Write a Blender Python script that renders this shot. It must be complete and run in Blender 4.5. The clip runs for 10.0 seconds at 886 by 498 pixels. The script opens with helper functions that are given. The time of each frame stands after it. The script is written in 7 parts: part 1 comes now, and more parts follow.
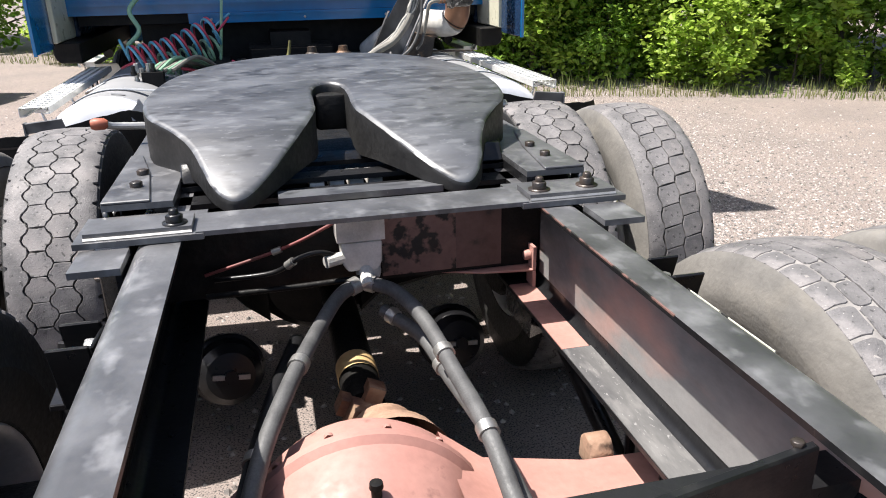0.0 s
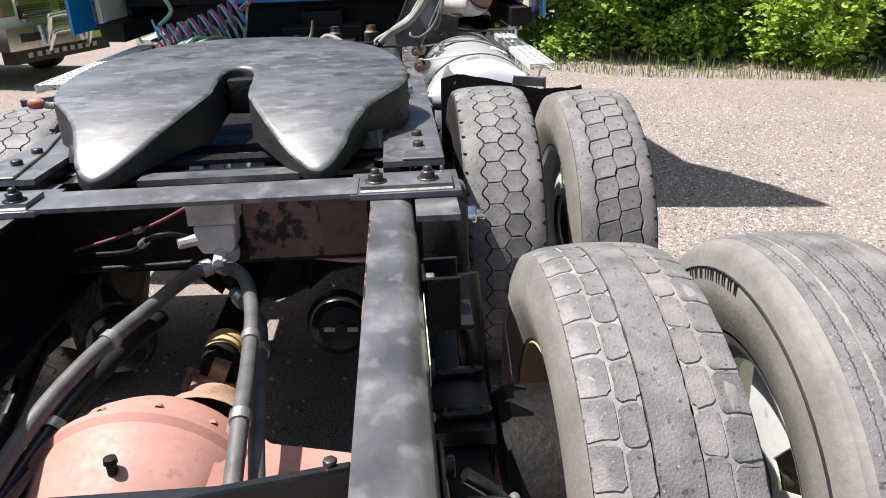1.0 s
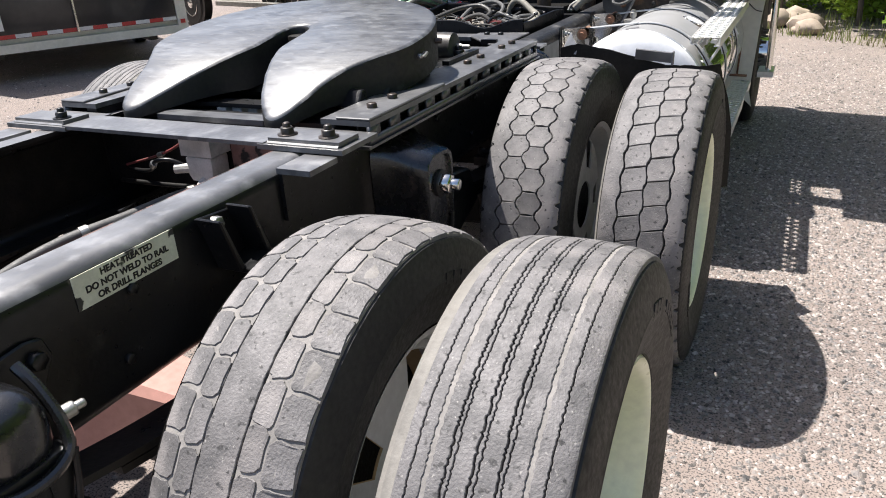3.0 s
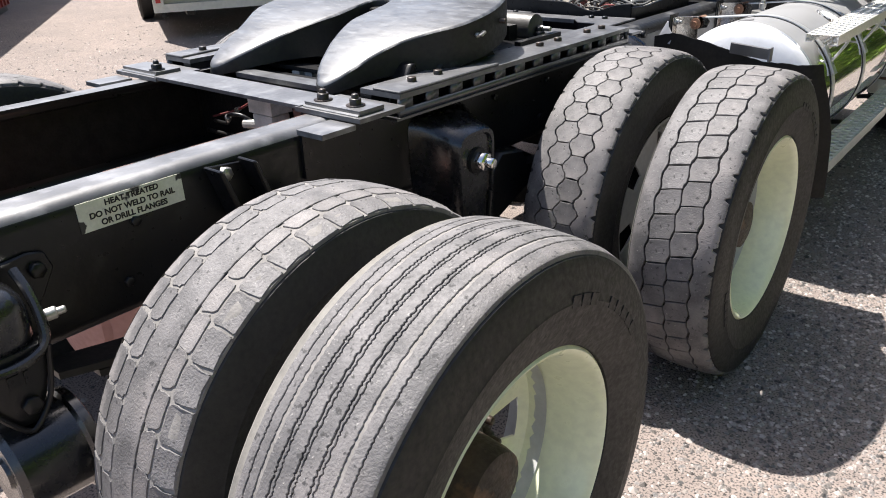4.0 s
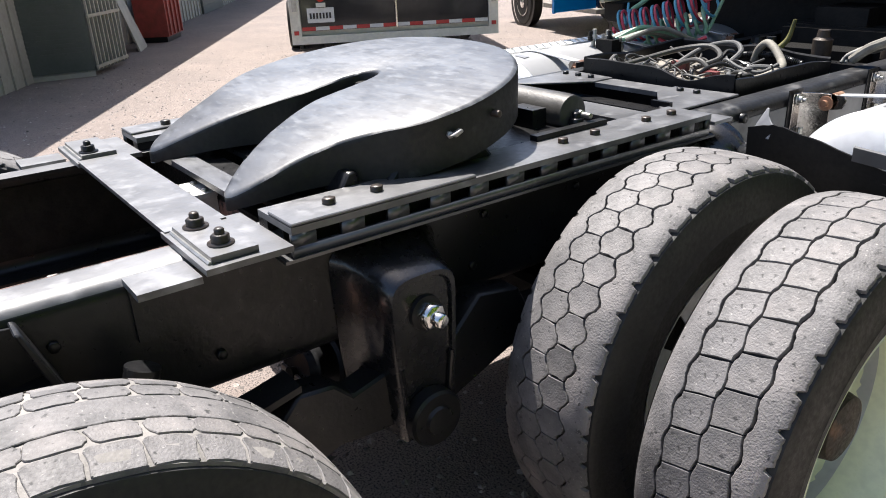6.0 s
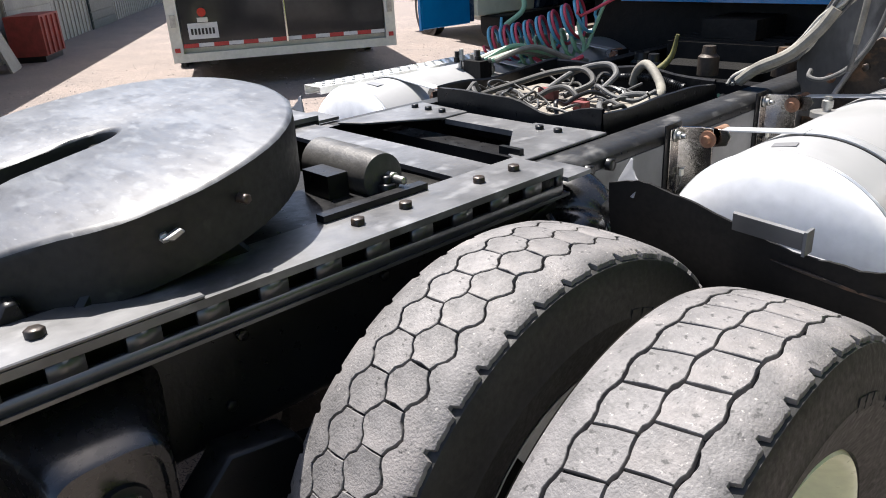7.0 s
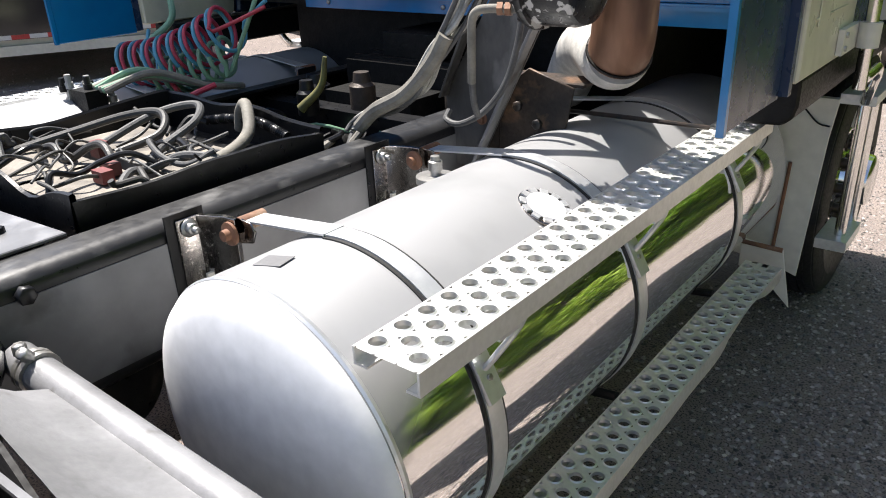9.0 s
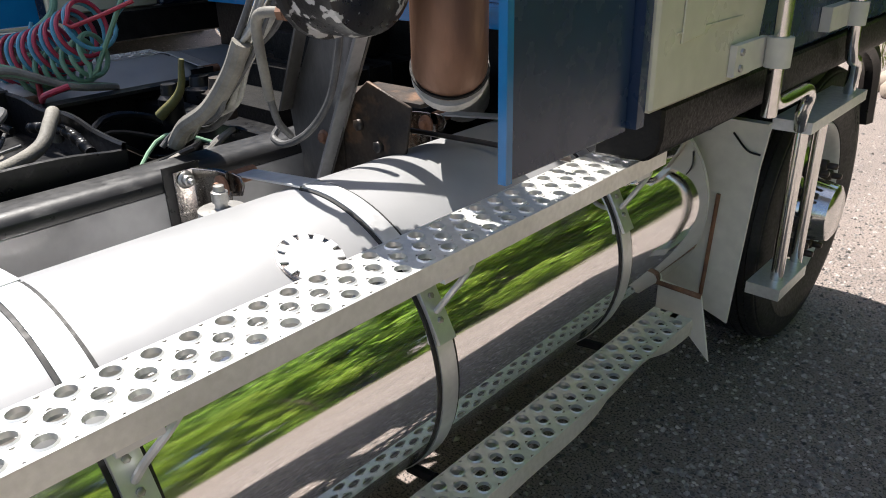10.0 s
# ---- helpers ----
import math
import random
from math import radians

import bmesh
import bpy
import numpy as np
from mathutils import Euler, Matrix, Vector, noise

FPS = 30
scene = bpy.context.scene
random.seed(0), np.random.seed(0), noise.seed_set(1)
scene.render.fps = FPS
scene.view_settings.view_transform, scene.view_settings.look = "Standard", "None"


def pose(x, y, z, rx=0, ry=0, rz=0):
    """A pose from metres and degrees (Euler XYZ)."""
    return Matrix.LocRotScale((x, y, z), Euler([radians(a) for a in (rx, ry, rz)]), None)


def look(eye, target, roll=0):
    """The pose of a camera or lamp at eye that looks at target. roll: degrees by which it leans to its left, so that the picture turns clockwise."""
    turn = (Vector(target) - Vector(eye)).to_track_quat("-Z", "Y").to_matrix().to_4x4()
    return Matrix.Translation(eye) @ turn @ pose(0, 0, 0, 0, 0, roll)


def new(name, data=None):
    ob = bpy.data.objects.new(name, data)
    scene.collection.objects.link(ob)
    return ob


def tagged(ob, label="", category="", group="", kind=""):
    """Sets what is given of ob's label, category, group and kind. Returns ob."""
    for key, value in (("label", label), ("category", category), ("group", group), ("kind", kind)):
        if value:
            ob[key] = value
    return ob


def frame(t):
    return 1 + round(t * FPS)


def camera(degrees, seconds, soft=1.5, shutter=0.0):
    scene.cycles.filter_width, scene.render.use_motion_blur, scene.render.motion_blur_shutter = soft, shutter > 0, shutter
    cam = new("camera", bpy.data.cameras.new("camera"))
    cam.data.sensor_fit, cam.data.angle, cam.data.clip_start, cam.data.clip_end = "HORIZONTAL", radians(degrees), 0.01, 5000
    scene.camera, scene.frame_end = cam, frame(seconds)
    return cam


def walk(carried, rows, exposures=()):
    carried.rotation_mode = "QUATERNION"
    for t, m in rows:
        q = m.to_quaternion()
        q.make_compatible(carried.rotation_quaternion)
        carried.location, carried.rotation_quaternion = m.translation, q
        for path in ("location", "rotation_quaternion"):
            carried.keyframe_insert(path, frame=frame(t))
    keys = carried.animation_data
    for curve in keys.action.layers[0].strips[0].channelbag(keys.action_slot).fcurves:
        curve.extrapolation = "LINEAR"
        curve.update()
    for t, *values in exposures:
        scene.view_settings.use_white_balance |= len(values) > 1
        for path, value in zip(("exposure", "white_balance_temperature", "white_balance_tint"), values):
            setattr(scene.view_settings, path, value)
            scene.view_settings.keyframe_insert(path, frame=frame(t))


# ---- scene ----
cam = camera(62.2, 10.0, soft=1.0)
PATH = [
    (0, (-0.186, -1.48, 1.472), (0.243, 0.339, 0.762), -1.1),
    (0.5, (0.111, -1.583, 1.489), (0.388, 0.255, 0.75), -1.0),
    (1, (0.446, -1.559, 1.485), (0.543, 0.288, 0.724), -2.0),
    (1.5, (0.731, -1.534, 1.522), (0.629, 0.304, 0.738), -2.4),
    (2, (1.007, -1.539, 1.507), (0.675, 0.267, 0.713), -2.9),
    (2.5, (1.319, -1.506, 1.482), (0.715, 0.225, 0.683), -3.6),
    (2.7, (1.388, -1.462, 1.467), (0.698, 0.236, 0.666), -3.7),
    (3.8, (1.749, -1.278, 1.443), (0.642, 0.163, 0.607), -1.9),
    (4, (1.829, -1.255, 1.455), (0.661, 0.133, 0.611), -1.9),
    (4.5, (1.943, -1.147, 1.456), (0.611, 0.088, 0.62), -1.9),
    (5, (1.88, -0.924, 1.469), (0.445, 0.208, 0.659), -1.8),
    (5.2, (1.858, -0.849, 1.48), (0.395, 0.256, 0.679), -1.8),
    (6.3, (1.666, -0.249, 1.493), (0.186, 0.859, 0.731), -2.5),
    (6.5, (1.638, -0.163, 1.494), (0.176, 0.969, 0.731), -2.6),
    (7, (1.511, 0.16, 1.488), (0.144, 1.404, 0.723), -3.1),
    (7.5, (1.538, 0.432, 1.491), (0.254, 1.754, 0.714), -3.5),
    (8, (1.614, 0.721, 1.49), (0.428, 2.123, 0.698), -2.9),
    (8.5, (1.646, 0.996, 1.484), (0.496, 2.416, 0.671), -2.7),
    (9, (1.695, 1.29, 1.49), (0.538, 2.7, 0.671), -2.4),
    (9.5, (1.83, 1.595, 1.482), (0.639, 2.973, 0.653), -2.0),
    (10, (1.881, 1.831, 1.463), (0.642, 3.163, 0.631), -1.6),
]
walk(cam, [(t, look(eye, target, roll)) for t, eye, target, roll in PATH], exposures=[(0.0, 1.32), (0.8, 1.3), (1.5, 1.24), (2.5, 1.22), (4.5, 1.37), (7.0, 1.44), (9.0, 1.34), (10.0, 1.26)])

# ---- light ----
SUN = Vector((-0.462, 0.07, 1.0)).normalized()
world = bpy.data.worlds.new("sky")
world.use_nodes = True
scene.world = world
_wn = world.node_tree.nodes
_sky = _wn.new("ShaderNodeTexSky")
_sky.sky_type = "NISHITA"
_sky.sun_disc = False
_sky.sun_elevation = math.asin(SUN.z)
_sky.sun_rotation = math.atan2(SUN.x, SUN.y)
_sky.air_density, _sky.dust_density, _sky.ozone_density = 0.75, 2.0, 1.0
world.node_tree.links.new(_sky.outputs[0], _wn["Background"].inputs[0])
_wn["Background"].inputs[1].default_value = 0.09
sun = new("sun", bpy.data.lights.new("sun", "SUN"))
sun.data.energy, sun.data.angle, sun.data.color = 4.35, radians(0.53), (1.0, 0.955, 0.9)
sun.matrix_world = look(SUN * 30, (0, 0, 0))


# ---- materials ----
def mat(name, c1, c2=None, scale=8.0, rough=(0.4, 0.6), metal=0.0, bump=0.0, bscale=150.0, coat=0.0,
        over=None, spread=0.0, detail=6.0, translucent=0.0, stretch=(1, 1, 1), island=0.0, spec=0.5, croughness=0.12, specks=None):
    """A surface of two tones mixed by noise, with finer grain, an optional overlay (colour, scale, low, high) and fine relief."""
    m = bpy.data.materials.new(name)
    m.use_nodes = True
    n, l = m.node_tree.nodes, m.node_tree.links
    b = n["Principled BSDF"]
    co = n.new("ShaderNodeTexCoord")
    mp = n.new("ShaderNodeMapping")
    mp.inputs["Scale"].default_value = stretch
    l.new(co.outputs["Object"], mp.inputs[0])

    def noise_tex(s, d=6.0):
        t = n.new("ShaderNodeTexNoise")
        t.inputs["Scale"].default_value, t.inputs["Detail"].default_value = s, d
        l.new(mp.outputs[0], t.inputs["Vector"])
        return t.outputs["Fac"]

    def ranged(src, a, bb, lo, hi):
        r = n.new("ShaderNodeMapRange")
        r.inputs["From Min"].default_value, r.inputs["From Max"].default_value = a, bb
        r.inputs["To Min"].default_value, r.inputs["To Max"].default_value = lo, hi
        l.new(src, r.inputs["Value"])
        return r.outputs[0]

    def mixed(fac, a, bb, blend="MIX"):
        x = n.new("ShaderNodeMix")
        x.data_type, x.blend_type = "RGBA", blend
        if isinstance(fac, float):
            x.inputs[0].default_value = fac
        else:
            l.new(fac, x.inputs[0])
        for sock, v in ((x.inputs[6], a), (x.inputs[7], bb)):
            if isinstance(v, tuple):
                sock.default_value = (*v, 1.0)
            else:
                l.new(v, sock)
        return x.outputs[2]

    c2 = c2 or tuple(v * 0.8 for v in c1)
    big = noise_tex(scale, detail)
    fine = noise_tex(scale * 9.0, 4.0)
    col = mixed(ranged(big, 0.35, 0.65, 0.0, 1.0), c1, c2)
    col = mixed(ranged(fine, 0.3, 0.7, 0.0, 0.5), col, mixed(1.0, col, (0.75, 0.75, 0.75), "MULTIPLY"))
    if over:
        oc, os_, lo, hi = over
        col = mixed(ranged(noise_tex(os_, 8.0), lo, hi, 0.0, 1.0), col, oc)
    if specks:
        for oc, os_, lo, hi in specks:
            col = mixed(ranged(noise_tex(os_, 3.0), lo, hi, 0.0, 1.0), col, oc)
    if spread or island:
        src = n.new("ShaderNodeObjectInfo").outputs["Random"] if spread else n.new("ShaderNodeNewGeometry").outputs["Random Per Island"]
        s = spread or island
        v = ranged(src, 0.0, 1.0, 1.0 - s, 1.0 + s)
        hsv = n.new("ShaderNodeHueSaturation")
        l.new(v, hsv.inputs["Value"])
        l.new(col, hsv.inputs["Color"])
        col = hsv.outputs[0]
    l.new(col, b.inputs["Base Color"])
    l.new(ranged(fine, 0.3, 0.7, rough[0], rough[1]) if rough[0] != rough[1] else ranged(fine, 0, 1, rough[0], rough[0]), b.inputs["Roughness"])
    b.inputs["Metallic"].default_value = metal
    b.inputs["Coat Weight"].default_value = coat
    b.inputs["Coat Roughness"].default_value = croughness
    b.inputs["Specular IOR Level"].default_value = spec
    if bump:
        bp = n.new("ShaderNodeBump")
        bp.inputs["Strength"].default_value, bp.inputs["Distance"].default_value = bump, 0.004
        l.new(noise_tex(bscale, 5.0), bp.inputs["Height"])
        l.new(bp.outputs[0], b.inputs["Normal"])
    if translucent:
        tr = n.new("ShaderNodeBsdfTranslucent")
        l.new(col, tr.inputs[0])
        mx = n.new("ShaderNodeMixShader")
        mx.inputs[0].default_value = translucent
        l.new(b.outputs[0], mx.inputs[1])
        l.new(tr.outputs[0], mx.inputs[2])
        l.new(mx.outputs[0], n["Material Output"].inputs[0])
    return m


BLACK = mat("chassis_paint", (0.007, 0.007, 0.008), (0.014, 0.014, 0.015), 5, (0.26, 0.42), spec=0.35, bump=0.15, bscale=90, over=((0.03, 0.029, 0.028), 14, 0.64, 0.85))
GLOSSBLACK = mat("fresh_black_enamel", (0.007, 0.007, 0.008), (0.011, 0.011, 0.012), 6, (0.2, 0.32), coat=0.6, croughness=0.16, bump=0.06, bscale=40)
RAILTOP = mat("rail_paint", (0.02, 0.02, 0.021), (0.045, 0.045, 0.047), 9, (0.3, 0.44), coat=0.6, croughness=0.35, spec=1.0, bump=0.12, bscale=70, over=((0.09, 0.09, 0.095), 20, 0.58, 0.8))
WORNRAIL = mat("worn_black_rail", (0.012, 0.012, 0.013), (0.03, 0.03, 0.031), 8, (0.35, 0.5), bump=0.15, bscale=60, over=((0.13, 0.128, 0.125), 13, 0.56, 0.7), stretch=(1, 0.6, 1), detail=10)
WORNFLANGE = mat("dusty_lower_flange", (0.07, 0.07, 0.073), (0.13, 0.128, 0.126), 6, (0.45, 0.6), bump=0.15, bscale=70, over=((0.17, 0.166, 0.162), 16, 0.54, 0.68), stretch=(2.2, 0.7, 1), detail=10, specks=(((0.27, 0.265, 0.26), 120, 0.65, 0.72),))
# pink primer with dark spots, its base darkened to stand in for shade
SHADEDPRIMER = mat("spotted_shaded_primer", (0.17, 0.095, 0.08), (0.11, 0.06, 0.05), 7, (0.5, 0.7), bump=0.2, bscale=90, over=((0.03, 0.024, 0.02), 14, 0.6, 0.72))
OCHRE = mat("ochre_dusty_rim", (0.55, 0.4, 0.2), (0.42, 0.29, 0.14), 9, (0.6, 0.8), bump=0.2, bscale=90)
RAILGREY = mat("overspray_rail", (0.21, 0.215, 0.225), (0.075, 0.075, 0.08), 2.0, (0.4, 0.55), metal=0.3, bump=0.1, bscale=60, over=((0.02, 0.02, 0.02), 5, 0.6, 0.75))
# worn black plate, base tones raised to carry some reflected sky
PLATE = mat("worn_sheen_plate", (0.034, 0.035, 0.038), (0.078, 0.08, 0.087), 4.5, (0.36, 0.5), metal=0.1, coat=0.58, croughness=0.4, spec=0.62, bump=0.14, bscale=26, over=((0.105, 0.109, 0.117), 7, 0.48, 0.68), stretch=(0.7, 1.8, 1), detail=14, specks=(((0.12, 0.124, 0.13), 24, 0.54, 0.7), ((0.018, 0.018, 0.02), 17, 0.56, 0.7), ((0.17, 0.175, 0.18), 80, 0.66, 0.76)))
# near-black for greasy parts, and for some surfaces darkened to carry shade
SHADEGREASE = mat("greasy_shade_black", (0.005, 0.005, 0.005), (0.012, 0.011, 0.01), 20, (0.4, 0.65), spec=0.2, bump=0.5, bscale=60)
PINK = mat("pink_primer", (0.46, 0.245, 0.205), (0.37, 0.185, 0.155), 6, (0.5, 0.7), bump=0.12, bscale=120, over=((0.12, 0.06, 0.05), 17, 0.66, 0.78))
CRUST = mat("clay_crusted_primer", (0.4, 0.26, 0.18), (0.25, 0.15, 0.1), 12, (0.7, 0.9), bump=0.8, bscale=60, over=((0.05, 0.03, 0.022), 15, 0.58, 0.68))
RUST = mat("rusty_steel", (0.25, 0.12, 0.065), (0.12, 0.06, 0.04), 14, (0.6, 0.85), bump=0.4, bscale=120, over=((0.35, 0.25, 0.17), 9, 0.55, 0.7))
STACK = mat("heat_rusted_pipe", (0.27, 0.145, 0.09), (0.17, 0.09, 0.055), 7, (0.35, 0.55), metal=0.45, bump=0.2, bscale=100, over=((0.3, 0.26, 0.22), 4, 0.5, 0.68), stretch=(1, 1, 0.3))
TREAD = mat("dusty_tread", (0.166, 0.157, 0.157), (0.092, 0.088, 0.089), 17, (0.62, 0.8), spec=0.6, bump=0.42, bscale=240, over=((0.25, 0.228, 0.22), 6, 0.5, 0.7), spread=0.14, detail=12, specks=(((0.045, 0.043, 0.043), 75, 0.62, 0.7), ((0.3, 0.283, 0.268), 170, 0.66, 0.74)))
TREADJ = mat("dusty_rib", (0.166, 0.157, 0.157), (0.092, 0.088, 0.089), 17, (0.62, 0.8), spec=0.6, bump=0.42, bscale=240, over=((0.25, 0.228, 0.22), 6, 0.5, 0.7), detail=12, specks=(((0.045, 0.043, 0.043), 75, 0.62, 0.7), ((0.3, 0.283, 0.268), 170, 0.66, 0.74)))
FLAPBLACK = mat("flap_rubber", (0.005, 0.0048, 0.0046), (0.009, 0.0086, 0.0082), 9, (0.55, 0.72), spec=0.25, bump=0.2, bscale=40, over=((0.022, 0.019, 0.016), 6, 0.62, 0.8))
RUBBER = mat("dark_rubber", (0.009, 0.0088, 0.0086), (0.016, 0.0155, 0.015), 10, (0.5, 0.72), bump=0.2, bscale=160, over=((0.02, 0.0185, 0.017), 5, 0.58, 0.78))
SIDEDUST = mat("dusty_sidewall", (0.215, 0.202, 0.182), (0.15, 0.142, 0.13), 7, (0.75, 0.95), bump=0.3, bscale=110, over=((0.28, 0.254, 0.212), 4, 0.55, 0.75))
CREAM = mat("cream_rim_paint", (0.92, 0.935, 0.68), (0.87, 0.885, 0.63), 5, (0.25, 0.4), bump=0.06, bscale=80, coat=0.3, over=((0.35, 0.32, 0.2), 21, 0.72, 0.82))
WHITERIM = mat("white_rim_paint", (0.62, 0.62, 0.62), (0.5, 0.5, 0.5), 6, (0.35, 0.5), bump=0.1, over=((0.2, 0.14, 0.1), 18, 0.66, 0.76))
DULLALU = mat("dull_aluminium", (0.78, 0.79, 0.8), (0.68, 0.69, 0.7), 5, (0.36, 0.5), metal=0.75, bump=0.05, bscale=70)
STEPALU = mat("step_aluminium", (0.8, 0.8, 0.775), (0.72, 0.72, 0.69), 9, (0.3, 0.42), metal=0.55, bump=0.06, bscale=140, over=((0.66, 0.65, 0.6), 14, 0.64, 0.78))
CHROME = mat("chrome", (0.8, 0.79, 0.76), (0.7, 0.7, 0.68), 12, (0.08, 0.2), metal=1.0)
STEEL = mat("zinc_steel", (0.5, 0.49, 0.47), (0.36, 0.35, 0.33), 25, (0.3, 0.5), metal=0.8, bump=0.15)
STAINLESS = mat("stained_bracket", (0.5, 0.48, 0.45), (0.2, 0.18, 0.165), 10, (0.12, 0.3), metal=1.0, bump=0.15, over=((0.2, 0.1, 0.055), 19, 0.67, 0.78))
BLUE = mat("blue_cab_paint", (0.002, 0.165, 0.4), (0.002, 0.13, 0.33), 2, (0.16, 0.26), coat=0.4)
BLUEDULL = mat("dark_blue_panel", (0.02, 0.045, 0.1), (0.014, 0.032, 0.075), 2.5, (0.2, 0.32), bump=0.03, bscale=30, over=((0.08, 0.09, 0.12), 34, 0.72, 0.82))
CABLEDARK = mat("dark_battery_cable", (0.035, 0.034, 0.033), (0.06, 0.057, 0.052), 15, (0.4, 0.6), bump=0.15, bscale=200)
HOSE = mat("grey_hose", (0.1, 0.1, 0.1), (0.055, 0.055, 0.056), 18, (0.5, 0.7), bump=0.2, bscale=260)
WHITEHOSE = mat("sun_bleached_cable", (0.42, 0.41, 0.37), (0.27, 0.265, 0.24), 25, (0.6, 0.8), bump=0.4, bscale=220, over=((0.1, 0.1, 0.085), 12, 0.58, 0.72))
DUSTHOSE = mat("dusty_cable", (0.24, 0.225, 0.19), (0.14, 0.132, 0.115), 18, (0.6, 0.8), bump=0.3, bscale=200)
REDCOIL = mat("red_air_line", (0.55, 0.05, 0.09), (0.45, 0.035, 0.065), 10, (0.3, 0.4))
BLUECOIL = mat("blue_air_line", (0.1, 0.36, 0.5), (0.08, 0.28, 0.42), 10, (0.3, 0.4))
GREENCOIL = mat("green_cable", (0.24, 0.42, 0.28), (0.17, 0.32, 0.2), 10, (0.4, 0.5))
REDWIRE = mat("red_terminal", (0.2, 0.04, 0.04), (0.13, 0.04, 0.036), 20, (0.5, 0.6))
YELLOWSLEEVE = mat("yellow_green_sleeve", (0.16, 0.15, 0.045), (0.08, 0.075, 0.025), 14, (0.5, 0.7), bump=0.2)
ORANGE = mat("orange_cap", (0.45, 0.13, 0.07), (0.32, 0.09, 0.05), 12, (0.5, 0.6))
YELLOWBAND = mat("ochre_band", (0.6, 0.42, 0.2), (0.5, 0.33, 0.15), 10, (0.5, 0.7))
CASTWHITE = mat("cast_valve", (0.62, 0.6, 0.56), (0.42, 0.41, 0.38), 20, (0.5, 0.7), bump=0.3)
STICKER = mat("aged_label", (0.74, 0.74, 0.62), (0.6, 0.6, 0.5), 20, (0.4, 0.55), over=((0.03, 0.03, 0.03), 17, 0.575, 0.6))
INK = mat("black_ink", (0.008, 0.008, 0.008), (0.014, 0.014, 0.014), 30, (0.5, 0.6))
WHITEPAINT = mat("off_white_paint", (0.72, 0.7, 0.62), (0.64, 0.62, 0.54), 3, (0.35, 0.5), bump=0.05, over=((0.3, 0.26, 0.2), 7, 0.7, 0.85))
CREAMPANEL = mat("cream_body_panel", (0.66, 0.64, 0.5), (0.58, 0.56, 0.44), 2, (0.25, 0.4), bump=0.05, bscale=20)
REDTAPE = mat("red_reflector", (0.5, 0.03, 0.03), (0.42, 0.03, 0.03), 20, (0.25, 0.35))
WHITETAPE = mat("white_reflector", (0.7, 0.7, 0.7), (0.6, 0.6, 0.6), 20, (0.25, 0.35))
DARKDOOR = mat("dark_glossy_door", (0.02, 0.02, 0.022), (0.03, 0.03, 0.032), 2, (0.08, 0.14))
CABINET = mat("grey_green_cabinet", (0.07, 0.085, 0.085), (0.055, 0.07, 0.07), 3, (0.4, 0.55))
CABINETLIGHT = mat("pale_grille", (0.42, 0.4, 0.35), (0.34, 0.32, 0.28), 5, (0.5, 0.6))
SIDING = mat("beige_siding", (0.4, 0.38, 0.34), (0.34, 0.32, 0.29), 2, (0.55, 0.7))
REDBOX = mat("faded_red_metal", (0.32, 0.05, 0.04), (0.22, 0.04, 0.03), 8, (0.5, 0.7))
GLASS = mat("tinted_glass", (0.01, 0.012, 0.014), (0.01, 0.012, 0.014), 2, (0.04, 0.04))
GROUND = mat("gravel_ground", (0.285, 0.232, 0.206), (0.235, 0.194, 0.176), 1.3, (0.85, 1.0), bump=1.0, bscale=150, over=((0.045, 0.043, 0.042), 140, 0.505, 0.615), detail=14)
PEBBLE = mat("pebbles", (0.4, 0.35, 0.32), (0.11, 0.107, 0.107), 30, (0.8, 0.95), island=0.65)
BARK = mat("bark", (0.14, 0.11, 0.08), (0.09, 0.07, 0.05), 12, (0.8, 0.95), bump=0.6, bscale=40)
LEAF = mat("leaves", (0.32, 0.48, 0.07), (0.2, 0.35, 0.048), 1.1, (0.45, 0.6), translucent=0.55, island=0.45)
LEAFY = mat("yellow_green_leaves", (0.45, 0.57, 0.095), (0.3, 0.45, 0.065), 1.3, (0.45, 0.6), translucent=0.55, island=0.4)
LEAFD = mat("deep_green_leaves", (0.07, 0.13, 0.022), (0.04, 0.085, 0.014), 1.0, (0.5, 0.65), translucent=0.35, island=0.4)
GRASS = mat("grass", (0.16, 0.22, 0.05), (0.24, 0.22, 0.1), 2.0, (0.6, 0.8), translucent=0.3, island=0.35)
ROCK = mat("tan_rock", (0.42, 0.34, 0.27), (0.3, 0.24, 0.19), 6, (0.8, 0.95), bump=0.6, bscale=30)
LAMP_RED = mat("red_lens", (0.5, 0.03, 0.02), (0.45, 0.03, 0.02), 8, (0.1, 0.2))


